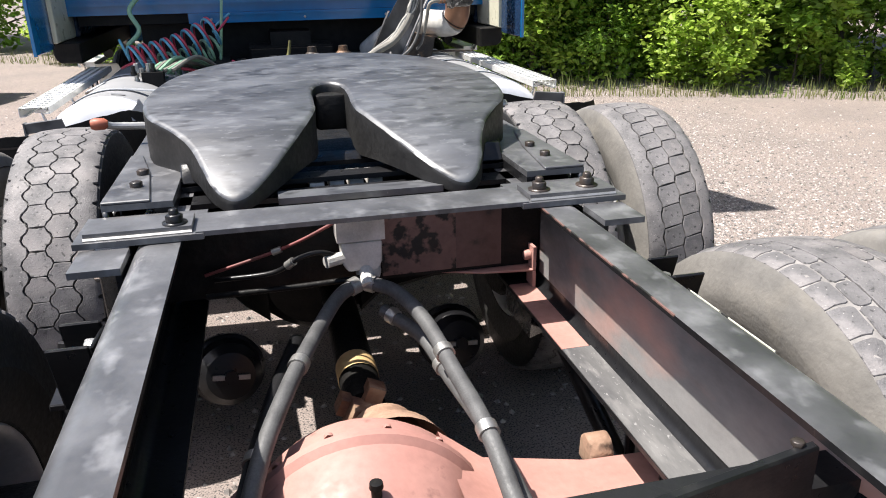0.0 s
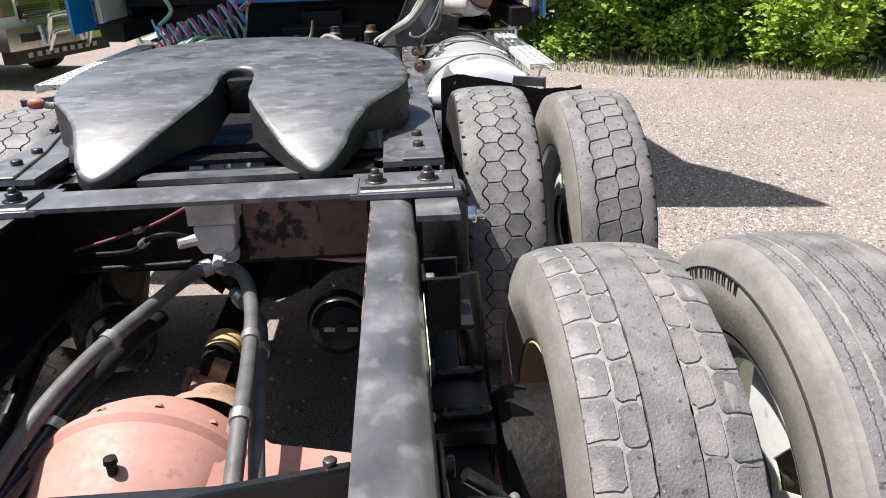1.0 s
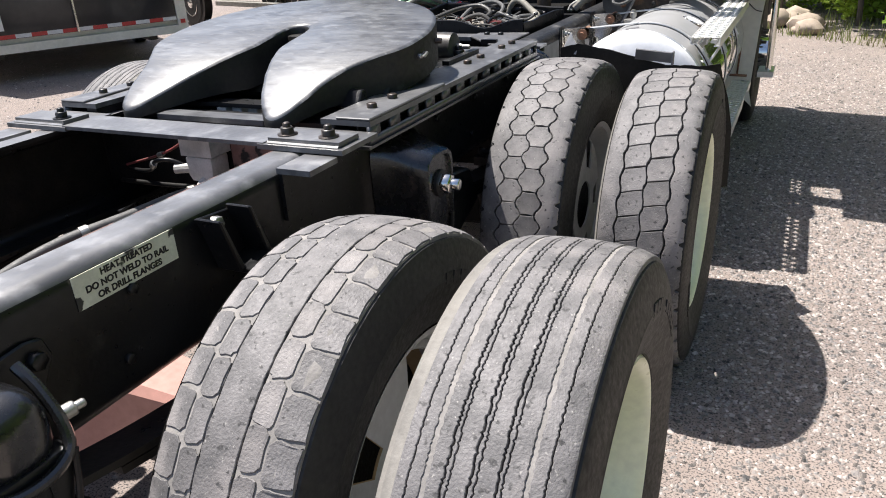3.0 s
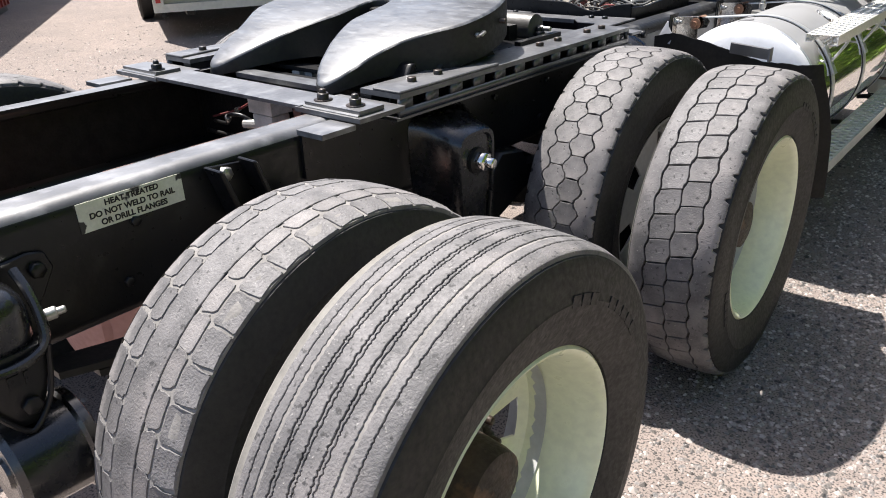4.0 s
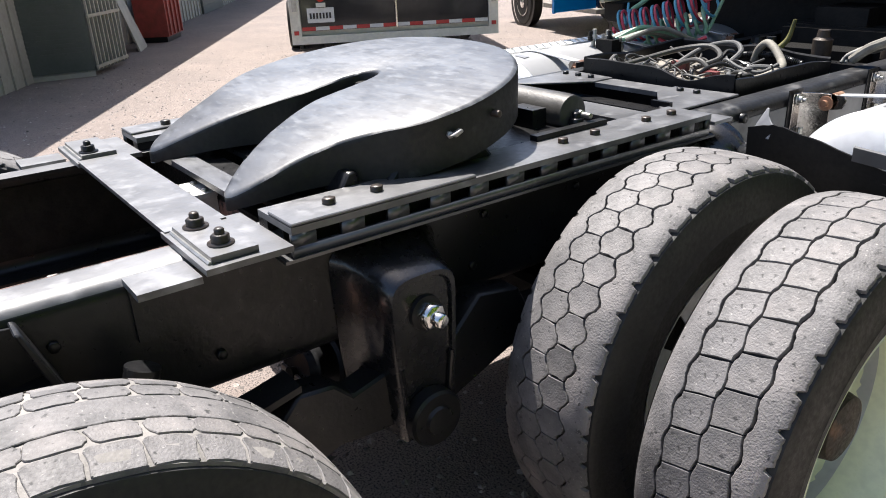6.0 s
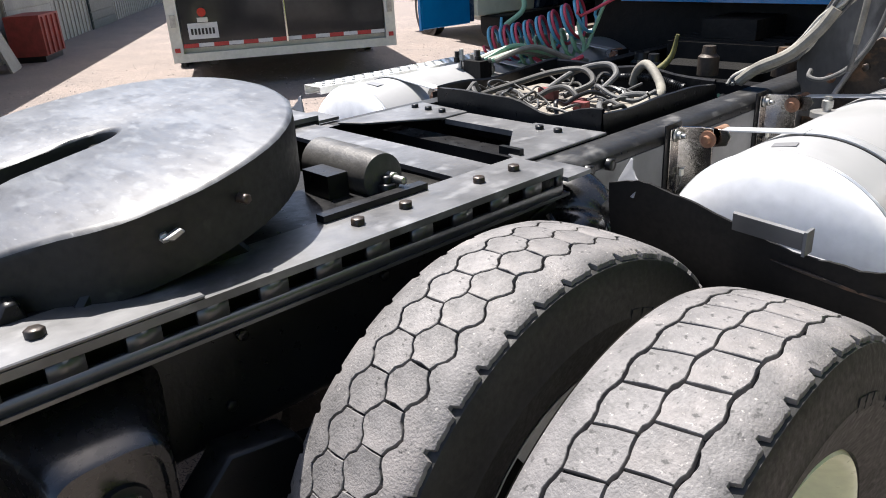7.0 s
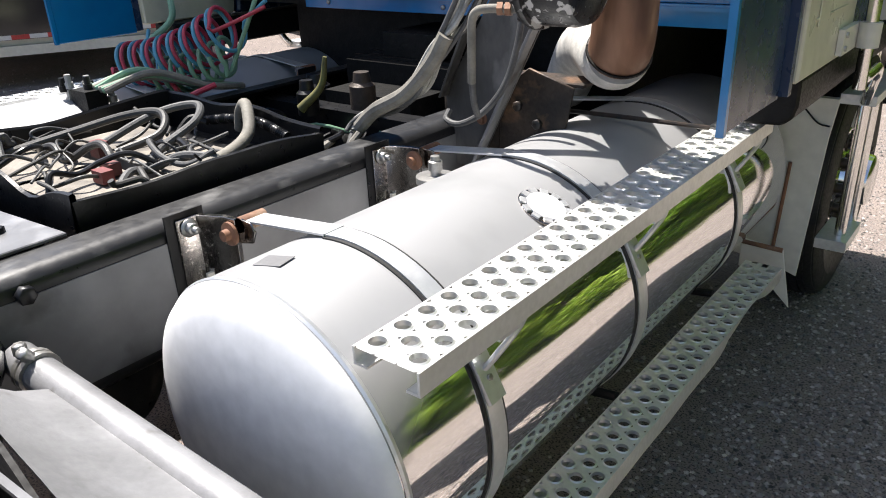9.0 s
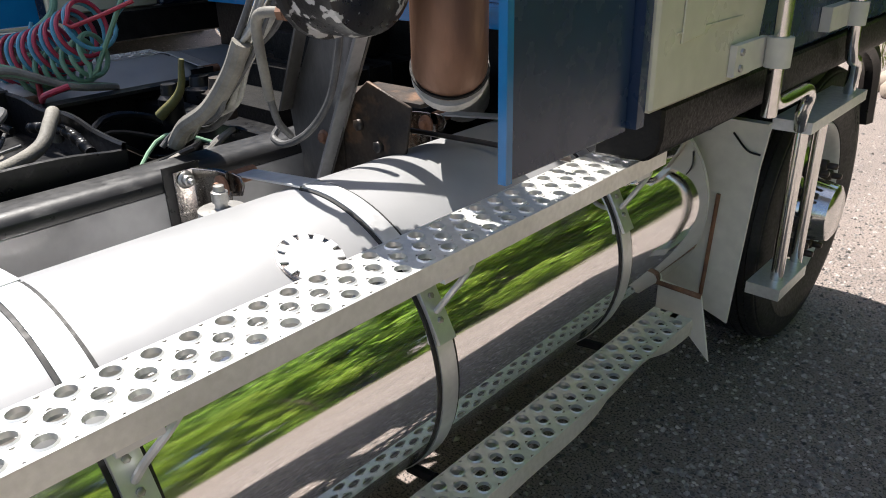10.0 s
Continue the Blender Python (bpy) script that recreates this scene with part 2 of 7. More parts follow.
def tank_metal():
    """Polished aluminium, its upper side weathered to a dull white bloom with a soft, uneven edge."""
    m = bpy.data.materials.new("tank_aluminium")
    m.use_nodes = True
    n, l = m.node_tree.nodes, m.node_tree.links
    bright = n["Principled BSDF"]
    bright.inputs["Metallic"].default_value = 1.0
    bright.inputs["Base Color"].default_value = (0.88, 0.87, 0.86, 1)
    dull = n.new("ShaderNodeBsdfPrincipled")
    dull.inputs["Metallic"].default_value = 0.2
    dull.inputs["Roughness"].default_value = 0.42
    co = n.new("ShaderNodeTexCoord")
    xyz = n.new("ShaderNodeSeparateXYZ")
    l.new(co.outputs["Object"], xyz.inputs[0])

    def cloud(scale, detail, lo, hi, a, b, stretch=(1, 1, 1)):
        mp = n.new("ShaderNodeMapping")
        mp.inputs["Scale"].default_value = stretch
        l.new(co.outputs["Object"], mp.inputs[0])
        t = n.new("ShaderNodeTexNoise")
        t.inputs["Scale"].default_value, t.inputs["Detail"].default_value = scale, detail
        l.new(mp.outputs[0], t.inputs["Vector"])
        r = n.new("ShaderNodeMapRange")
        for k, v in zip(("From Min", "From Max", "To Min", "To Max"), (lo, hi, a, b)):
            r.inputs[k].default_value = v
        l.new(t.outputs["Fac"], r.inputs["Value"])
        return r.outputs[0]
    l.new(cloud(5, 6, 0.35, 0.7, 0.035, 0.09, (1, 0.4, 2)), bright.inputs["Roughness"])
    tint = n.new("ShaderNodeMix")
    tint.data_type = "RGBA"
    tint.inputs[6].default_value, tint.inputs[7].default_value = (0.33, 0.33, 0.334, 1), (0.275, 0.279, 0.28, 1)
    l.new(cloud(6, 8, 0.45, 0.75, 0.0, 1.0), tint.inputs[0])
    l.new(tint.outputs[2], dull.inputs["Base Color"])
    add = n.new("ShaderNodeMath")
    l.new(xyz.outputs["Z"], add.inputs[0])
    l.new(cloud(4, 6, 0.3, 0.7, -0.018, 0.018), add.inputs[1])
    low = n.new("ShaderNodeMapRange")
    for k, v in zip(("From Min", "From Max", "To Min", "To Max"), (1.84, 2.08, 0.14, 0.0)):
        low.inputs[k].default_value = v
    l.new(xyz.outputs["Y"], low.inputs["Value"])
    both = n.new("ShaderNodeMath")
    l.new(add.outputs[0], both.inputs[0])
    l.new(low.outputs[0], both.inputs[1])
    edge = n.new("ShaderNodeMapRange")
    edge.inputs["From Min"].default_value, edge.inputs["From Max"].default_value = 0.895, 0.94
    edge.inputs["To Min"].default_value = 0.1
    l.new(both.outputs[0], edge.inputs["Value"])
    mix = n.new("ShaderNodeMixShader")
    l.new(edge.outputs[0], mix.inputs[0])
    l.new(bright.outputs[0], mix.inputs[1])
    l.new(dull.outputs[0], mix.inputs[2])
    l.new(mix.outputs[0], n["Material Output"].inputs[0])
    return m


TANK = tank_metal()
TANKEND = mat("spun_tank_end", (0.92, 0.92, 0.93), (0.88, 0.882, 0.89), 3, (0.5, 0.62), metal=0.0, bump=0.03, bscale=60)
GREYPAINT = mat("grey_enamel", (0.3, 0.3, 0.31), (0.2, 0.2, 0.205), 8, (0.35, 0.5), metal=0.2, bump=0.1, over=((0.1, 0.09, 0.08), 16, 0.62, 0.76))
PALEGROOVE = mat("dust_filled_groove", (0.27, 0.253, 0.24), (0.18, 0.17, 0.16), 20, (0.8, 0.95), bump=0.3)
SCUFFED = mat("scuffed_black", (0.008, 0.008, 0.009), (0.02, 0.02, 0.021), 9, (0.25, 0.4), bump=0.2, over=((0.42, 0.41, 0.4), 30, 0.585, 0.61))
STRUTGREY = mat("grimy_grey_steel", (0.13, 0.127, 0.124), (0.06, 0.057, 0.054), 7, (0.35, 0.55), metal=0.4, bump=0.2, over=((0.28, 0.27, 0.26), 8, 0.58, 0.72), stretch=(1, 1, 0.5))
BOLTDARK = mat("oiled_bolt", (0.03, 0.028, 0.027), (0.07, 0.05, 0.038), 30, (0.3, 0.45), metal=0.3, bump=0.2)
# grey of dust and wear, lightened further for sky sheen on black paint
FLATTOP = mat("dusty_sheen_steel", (0.045, 0.045, 0.048), (0.13, 0.13, 0.136), 7, (0.42, 0.56), metal=0.3, coat=0.7, croughness=0.4, spec=0.8, bump=0.14, bscale=55, over=((0.21, 0.21, 0.217), 18, 0.53, 0.74), stretch=(1.1, 0.85, 1), detail=12)
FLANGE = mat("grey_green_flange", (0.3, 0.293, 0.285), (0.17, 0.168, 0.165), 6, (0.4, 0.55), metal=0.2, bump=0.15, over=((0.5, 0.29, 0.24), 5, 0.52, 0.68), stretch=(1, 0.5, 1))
BROWNBOX = mat("grimy_brown_steel", (0.06, 0.042, 0.03), (0.018, 0.015, 0.013), 13, (0.45, 0.7), metal=0.2, bump=0.5, bscale=80, over=((0.2, 0.11, 0.06), 11, 0.56, 0.7))
BATTERYTOP = mat("dusty_battery_lid", (0.3, 0.27, 0.23), (0.12, 0.105, 0.09), 9, (0.6, 0.8), bump=0.3, over=((0.32, 0.28, 0.22), 14, 0.55, 0.7))
PINKDIRTY = mat("crusted_primer", (0.22, 0.12, 0.1), (0.13, 0.075, 0.062), 7, (0.5, 0.7), bump=0.6, bscale=70, over=((0.01, 0.009, 0.008), 26, 0.48, 0.56))
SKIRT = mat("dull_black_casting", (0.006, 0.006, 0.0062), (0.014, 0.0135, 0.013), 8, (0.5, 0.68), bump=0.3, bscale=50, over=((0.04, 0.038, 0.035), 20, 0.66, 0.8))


# ---- building helpers ----
def thing(name, label, category, group="", kind="", at=(0, 0, 0)):
    ob = new(name)
    ob.location = at
    ob.empty_display_size = 0.1
    return tagged(ob, label, category, group, kind)


def finish(bm, name, material, sharp=0.6):
    for f in bm.faces:
        f.smooth = True
    for e in bm.edges:
        if len(e.link_faces) == 2 and e.calc_face_angle(0) > sharp:
            e.smooth = False
    me = bpy.data.meshes.new(name)
    bm.to_mesh(me)
    bm.free()
    me.materials.append(material)
    return me


def placed(ob):
    return ob.matrix_basis.copy() if ob.parent is None else placed(ob.parent) @ ob.matrix_parent_inverse @ ob.matrix_basis


def part(name, bm, material, parent, label=""):
    """Links a bmesh, made in the world's coordinates, as one mesh under parent."""
    me = finish(bm, name, material) if isinstance(bm, bmesh.types.BMesh) else bm
    ob = new(name, me)
    if parent is not None:
        ob.parent = parent
        ob.matrix_parent_inverse = placed(parent).inverted()
    return tagged(ob, label)


def structure(name, bm, material, label, category):
    me = finish(bm, name, material) if isinstance(bm, bmesh.types.BMesh) else bm
    return tagged(new(name, me), label, category, kind="structure")


def box(bm, x0, x1, y0, y1, z0, z1, m=None):
    vs = [bm.verts.new((x, y, z)) for x in (x0, x1) for y in (y0, y1) for z in (z0, z1)]
    for a in ((0, 1, 3, 2), (4, 6, 7, 5), (0, 4, 5, 1), (2, 3, 7, 6), (0, 2, 6, 4), (1, 5, 7, 3)):
        bm.faces.new([vs[i] for i in a])
    if m is not None:
        for v in vs:
            v.co = m @ v.co
    return vs


def bev(bm, w, seg=1, angle=0.5):
    es = [e for e in bm.edges if len(e.link_faces) == 2 and e.calc_face_angle(0) > angle]
    bmesh.ops.bevel(bm, geom=es, offset=w, segments=seg, profile=0.5, affect="EDGES")
    return bm


def bbox(x0, x1, y0, y1, z0, z1, w=0.003, m=None, seg=1):
    bm = bmesh.new()
    box(bm, x0, x1, y0, y1, z0, z1)
    bev(bm, w, seg)
    if m is not None:
        bm.transform(m)
    return bm


def smooth_path(pts, n=6):
    """Catmull-Rom through the points."""
    ps = [Vector(p) for p in pts]
    if len(ps) < 3:
        return ps
    ps = [ps[0] * 2 - ps[1]] + ps + [ps[-1] * 2 - ps[-2]]
    out = []
    for i in range(1, len(ps) - 2):
        a, b, c, d = ps[i - 1:i + 3]
        for k in range(n):
            t = k / n
            out.append(0.5 * ((2 * b) + (c - a) * t + (2 * a - 5 * b + 4 * c - d) * t * t + (3 * b - a - 3 * c + d) * t ** 3))
    out.append(ps[-2])
    return out


def tube(bm, pts, r, seg=10, n=6, wall=0.0):
    """A round tube through the points; wall: its thickness where its ends are open."""
    ps = smooth_path(pts, n) if n > 1 else [Vector(p) for p in pts]
    rs = r if callable(r) else (lambda t: r)
    d = (ps[1] - ps[0]).normalized()
    up = d.cross(Vector((0.13, 0.21, 0.97))).normalized()
    rings = []
    for i, p in enumerate(ps):
        d2 = (ps[min(i + 1, len(ps) - 1)] - ps[max(i - 1, 0)]).normalized()
        up = (up - d2 * up.dot(d2)).normalized()
        side = d2.cross(up)
        rr = rs(i / (len(ps) - 1))
        rings.append([bm.verts.new(p + (up * math.cos(a) + side * math.sin(a)) * rr) for a in (2 * math.pi * k / seg for k in range(seg))])
    for a, b in zip(rings, rings[1:]):
        for k in range(seg):
            bm.faces.new((a[k], a[(k + 1) % seg], b[(k + 1) % seg], b[k]))
    for ring, flip in ((rings[0], True), (rings[-1], False)):
        if wall:
            c = sum((v.co for v in ring), Vector()) / seg
            deep = (rings[1][0].co - rings[0][0].co if flip else rings[-2][0].co - rings[-1][0].co).normalized() * 0.12
            inner = [bm.verts.new(c + (v.co - c) * (1 - wall / rs(0))) for v in ring]
            far = [bm.verts.new(v.co + deep) for v in inner]
            for k in range(seg):
                j = (k + 1) % seg
                bm.faces.new((ring[k], inner[k], inner[j], ring[j]) if flip else (ring[j], inner[j], inner[k], ring[k]))
                bm.faces.new((inner[k], far[k], far[j], inner[j]) if flip else (inner[j], far[j], far[k], inner[k]))
            bm.faces.new(far if flip else far[::-1])
        else:
            bm.faces.new(ring[::-1] if flip else ring)
    bmesh.ops.recalc_face_normals(bm, faces=bm.faces)
    return bm


def tubes(pts, r, seg=10, n=6, wall=0.0):
    return tube(bmesh.new(), pts, r, seg, n, wall)


def lathe(profile, axis="x", seg=48, at=(0, 0, 0), bm=None):
    """Turns (along, radius) round an axis. The ends are closed where the radius is 0."""
    bm = bm or bmesh.new()
    rings = []
    for a, r in profile:
        if r <= 0:
            rings.append([bm.verts.new({"x": (a, 0, 0), "y": (0, a, 0), "z": (0, 0, a)}[axis])])
        else:
            ring = []
            for k in range(seg):
                c, s = r * math.cos(2 * math.pi * k / seg), r * math.sin(2 * math.pi * k / seg)
                ring.append(bm.verts.new({"x": (a, c, s), "y": (c, a, s), "z": (c, s, a)}[axis]))
            rings.append(ring)
    for a, b in zip(rings, rings[1:]):
        for k in range(seg):
            j = (k + 1) % seg
            if len(a) == 1 and len(b) == 1:
                continue
            if len(a) == 1:
                bm.faces.new((a[0], b[k], b[j]))
            elif len(b) == 1:
                bm.faces.new((a[k], a[j], b[0]))
            else:
                bm.faces.new((a[k], a[j], b[j], b[k]))
    bmesh.ops.recalc_face_normals(bm, faces=bm.faces)
    bmesh.ops.translate(bm, verts=bm.verts, vec=at)
    return bm


def prism(poly, h0, h1, axis="z"):
    """A polygon, given in the two other axes, raised along an axis from h0 to h1."""
    bm = bmesh.new()
    place = {"z": lambda a, b, h: (a, b, h), "x": lambda a, b, h: (h, a, b), "y": lambda a, b, h: (a, h, b)}[axis]
    lo = [bm.verts.new(place(a, b, h0)) for a, b in poly]
    hi = [bm.verts.new(place(a, b, h1)) for a, b in poly]
    bm.faces.new(lo[::-1])
    bm.faces.new(hi)
    for k in range(len(poly)):
        j = (k + 1) % len(poly)
        bm.faces.new((lo[k], lo[j], hi[j], hi[k]))
    bmesh.ops.recalc_face_normals(bm, faces=bm.faces)
    return bm


def hexbolt(bm, at, d=(0, 0, 1), r=0.013, h=0.011, washer=True, stud=0.0):
    """A hexagon head, with a washer and, for a nut, the stud's end."""
    q = Vector((0, 0, 1)).rotation_difference(Vector(d)).to_matrix().to_4x4()
    m = Matrix.Translation(at) @ q
    def ring(rad, z, n, ph=0.0):
        return [bm.verts.new(m @ Vector((rad * math.cos(ph + 2 * math.pi * k / n), rad * math.sin(ph + 2 * math.pi * k / n), z))) for k in range(n)]
    def loft(rs):
        n = len(rs[0])
        for a, b in zip(rs, rs[1:]):
            for k in range(n):
                bm.faces.new((a[k], a[(k + 1) % n], b[(k + 1) % n], b[k]))
        bm.faces.new(rs[-1])
    z = 0.0
    if washer:
        loft([ring(r * 1.45, 0, 14), ring(r * 1.45, 0.003, 14)])
        z = 0.003
    loft([ring(r, z, 6, 0.3), ring(r, z + h * 0.85, 6, 0.3), ring(r * 0.86, z + h, 6, 0.3)])
    if stud:
        loft([ring(r * 0.55, z + h, 10), ring(r * 0.55, z + h + stud, 10), ring(r * 0.4, z + h + stud + 0.003, 10)])
    return bm


def bolt(parent, at, d=(0, 0, 1), r=0.013, h=0.011, material=None, stud=0.0, name="bolt"):
    return part(name, hexbolt(bmesh.new(), at, d, r, h, washer=stud > 0, stud=stud), material or BLACK, parent)


def perforated(x0, x1, y0, y1, z, depth, cols, pitch, r, seg=14):
    """A plank with staggered round holes, each with a wall, along y."""
    bm = bmesh.new()
    w = (x1 - x0) / cols
    for c in range(cols):
        xa, xb = x0 + c * w, x0 + (c + 1) * w
        y, cells = y0, []
        if c % 2:
            cells.append((y0, y0 + pitch / 2, False))
            y += pitch / 2
        while y + pitch <= y1 + 1e-6:
            cells.append((y, y + pitch, True))
            y += pitch
        if y < y1 - 1e-4:
            cells.append((y, y1, False))
        for ya, yb, hole in cells:
            if not hole:
                bm.faces.new([bm.verts.new(p) for p in ((xa, ya, z), (xb, ya, z), (xb, yb, z), (xa, yb, z))])
                continue
            cx, cy = (xa + xb) / 2, (ya + yb) / 2
            rim, up, out, low = [], [], [], []
            for k in range(seg):
                a = 2 * math.pi * (k + 0.5) / seg
                ca, sa = math.cos(a), math.sin(a)
                s = min((xb - xa) / 2 / max(abs(ca), 1e-6), (yb - ya) / 2 / max(abs(sa), 1e-6))
                out.append(bm.verts.new((cx + ca * s, cy + sa * s, z)))
                rim.append(bm.verts.new((cx + ca * r * 1.22, cy + sa * r * 1.22, z)))
                up.append(bm.verts.new((cx + ca * r, cy + sa * r, z + 0.0025)))
                low.append(bm.verts.new((cx + ca * r, cy + sa * r, z - depth)))
            for k in range(seg):
                j = (k + 1) % seg
                for a, b in ((out, rim), (rim, up), (up, low)):
                    bm.faces.new((a[k], a[j], b[j], b[k]))
            corners = [bm.verts.new(p) for p in ((xb, yb, z), (xa, yb, z), (xa, ya, z), (xb, ya, z))]
            for q, cv in enumerate(corners):
                near = sorted(range(seg), key=lambda i: (out[i].co - cv.co).length)[:2]
                tips = [bm.verts.new(cv.co + (out[i].co - cv.co).normalized() * 0.0048) for i in near]
                bm.faces.new((tips[0], out[near[0]], out[near[1]], tips[1]))
                bm.verts.remove(cv)
    bmesh.ops.remove_doubles(bm, verts=bm.verts, dist=0.0005)
    bmesh.ops.recalc_face_normals(bm, faces=bm.faces)
    return bm


def lettering(text, size, material, parent, m, name="lettering", label=""):
    """Raised words in the built-in font, as a mesh, at the pose m."""
    cu = bpy.data.curves.new(name, "FONT")
    cu.body, cu.size, cu.extrude, cu.align_x = text, size, 0.0006, "CENTER"
    cu.offset = size * 0.035
    tmp = new("tmp", cu)
    me = bpy.data.meshes.new_from_object(tmp.evaluated_get(bpy.context.evaluated_depsgraph_get()))
    bpy.data.objects.remove(tmp)
    me.name = name
    me.materials.clear()
    me.materials.append(material)
    me.transform(m)
    return part(name, me, material, parent, label)


# ---- ground ----
def build_ground():
    bm = bmesh.new()
    bmesh.ops.create_grid(bm, x_segments=2, y_segments=2, size=300)
    structure("ground", bm, GROUND, "tan gravel yard with darker stones", "ground")
    rnd = random.Random(4)
    verts, faces = [], []
    for i in range(84000):
        near = i < 66000
        x = rnd.triangular(0.7, 5.2, 1.5) if near else rnd.triangular(-11, 8, -1)
        y = rnd.triangular(-2.0, 8.5, 1.8) if near else rnd.triangular(-4, 11, 3)
        s = rnd.uniform(0.003, 0.0095) * (1.0 if near else 1.6)
        a, b0 = rnd.uniform(0, 6.3), len(verts)
        for k in range(5):
            ang, q = a + k * 1.2566, s * rnd.uniform(0.75, 1.25)
            verts.append((x + q * math.cos(ang), y + q * math.sin(ang), 0.0))
        verts.append((x + s * rnd.uniform(-0.3, 0.3), y + s * rnd.uniform(-0.3, 0.3), s * rnd.uniform(0.5, 0.95)))
        faces += [(b0 + k, b0 + (k + 1) % 5, b0 + 5) for k in range(5)]
    me = bpy.data.meshes.new("loose_stones")
    me.from_pydata(verts, [], faces)
    me.materials.append(PEBBLE)
    tagged(new("loose_stones", me), "loose grey and tan stones scattered on the yard", "gravel", kind="stuff")


build_ground()


# ---- wheels ----
RIM_R = 0.292


def crown(v, R, half):
    return R - 0.010 * (v / half) ** 2 - 0.006 * max(0.0, abs(v) / half - 0.8) / 0.2


def carcass(R, half):
    """The tyre's body: beads, bulging sidewalls with a raised ring, shoulders and the bottom of the tread grooves."""
    d = 0.012
    side = [(0.092, RIM_R + 0.002), (0.118, RIM_R + 0.012), (0.132, RIM_R + 0.05), (0.141, RIM_R + 0.09), (0.1425, RIM_R + 0.1), (0.1405, RIM_R + 0.104),
            (0.139, RIM_R + 0.13), (0.134, R - 0.055), (0.131, R - 0.035), (half + 0.004, R - 0.018 - d * 0.6), (half - 0.012, R - d - 0.008), (0.06, R - d - 0.002)]
    prof = [(-x, r) for x, r in side] + [(0, R - d)] + side[::-1]
    return lathe(prof, "x", 96)


def block(poly, R, half, d=0.011, ang0=0.0):
    """A tread block: an outline in (round the tyre, across) laid on the crown, with chamfered edges."""
    bm = bmesh.new()
    cu, cv = sum(p[0] for p in poly) / len(poly), sum(p[1] for p in poly) / len(poly)

    def ring(shrink, drop):
        out = []
        for u, v in poly:
            k = max(math.hypot(u - cu, v - cv), 1e-6)
            uu, vv = u - (u - cu) / k * shrink, v - (v - cv) / k * shrink
            r, a = crown(vv, R, half) - drop, ang0 + uu / R
            out.append(bm.verts.new((vv, r * math.cos(a), r * math.sin(a))))
        return out
    rings = [ring(0.0, d), ring(0.0003, 0.0011), ring(0.0013, 0.0)]
    n = len(poly)
    for a, b in zip(rings, rings[1:]):
        for k in range(n):
            bm.faces.new((a[k], a[(k + 1) % n], b[(k + 1) % n], b[k]))
    bm.faces.new(rings[-1])
    bmesh.ops.recalc_face_normals(bm, faces=bm.faces)
    return bm


def rib(edges, R, half, n, d=0.011, notch=0.0, every=1):
    """A closed rib between two wavy edges: edges(k) gives its two sides across at step k of n. notch: cuts in the outer side."""
    bm = bmesh.new()
    rows = []
    for k in range(n):
        lo, hi = edges(k)
        a = 2 * math.pi * k / n
        row = []
        g = min(0.0013, (hi - lo) * 0.25)
        for v, drop in ((lo, d), (lo + 0.0003, 0.001), (lo + g, 0.0), ((lo * 2 + hi) / 3, 0.0), ((lo + hi * 2) / 3, 0.0), (hi - g, 0.0), (hi - 0.0003, 0.001), (hi, d)):
            r = crown(v, R, half) - drop
            row.append(bm.verts.new((v, r * math.cos(a), r * math.sin(a))))
        rows.append(row)
    for k in range(n):
        a, b = rows[k], rows[(k + 1) % n]
        for i in range(7):
            bm.faces.new((a[i], a[i + 1], b[i + 1], b[i]))
    bmesh.ops.recalc_face_normals(bm, faces=bm.faces)
    return bm


def inset(poly, g):
    cu, cv = sum(p[0] for p in poly) / len(poly), sum(p[1] for p in poly) / len(poly)
    out = []
    for u, v in poly:
        k = max(math.hypot(u - cu, v - cv), 1e-6)
        out.append((u - (u - cu) / k * g, v - (v - cv) / k * g))
    return out


def stepped(z, q=0.7):
    """Turns an even slope from 0 to 1 into one with a step in its middle."""
    return z * q if z < 0.36 else (1 - (1 - z) * q if z > 0.64 else 0.36 * q + (z - 0.36) / 0.28 * (1 - 0.72 * q))


def zigzag(poly, rnd):
    """Gives the slanting sides of a hexagon (its sides 1, 2, 4 and 5) a step each; the straight cuts stay nearly straight."""
    out = []
    for i, ((a, b), (c, d)) in enumerate(zip(poly, poly[1:] + poly[:1])):
        out.append((a, b))
        if i in (0, 3):
            out.append(((a + c) / 2 + rnd.uniform(-0.0012, 0.0012), (b + d) / 2))
        else:
            for t in (0.36, 0.64):
                out.append((a + (c - a) * t, b + (d - b) * stepped(t)))
    return out


def jag(poly, rnd):
    """Breaks each side of an outline in two, a little off the line."""
    out = []
    for (a, b), (c, d) in zip(poly, poly[1:] + poly[:1]):
        out += [(a, b), ((a + c) / 2 + rnd.uniform(-0.0022, 0.0022), (b + d) / 2 + rnd.uniform(-0.0022, 0.0022))]
    return out


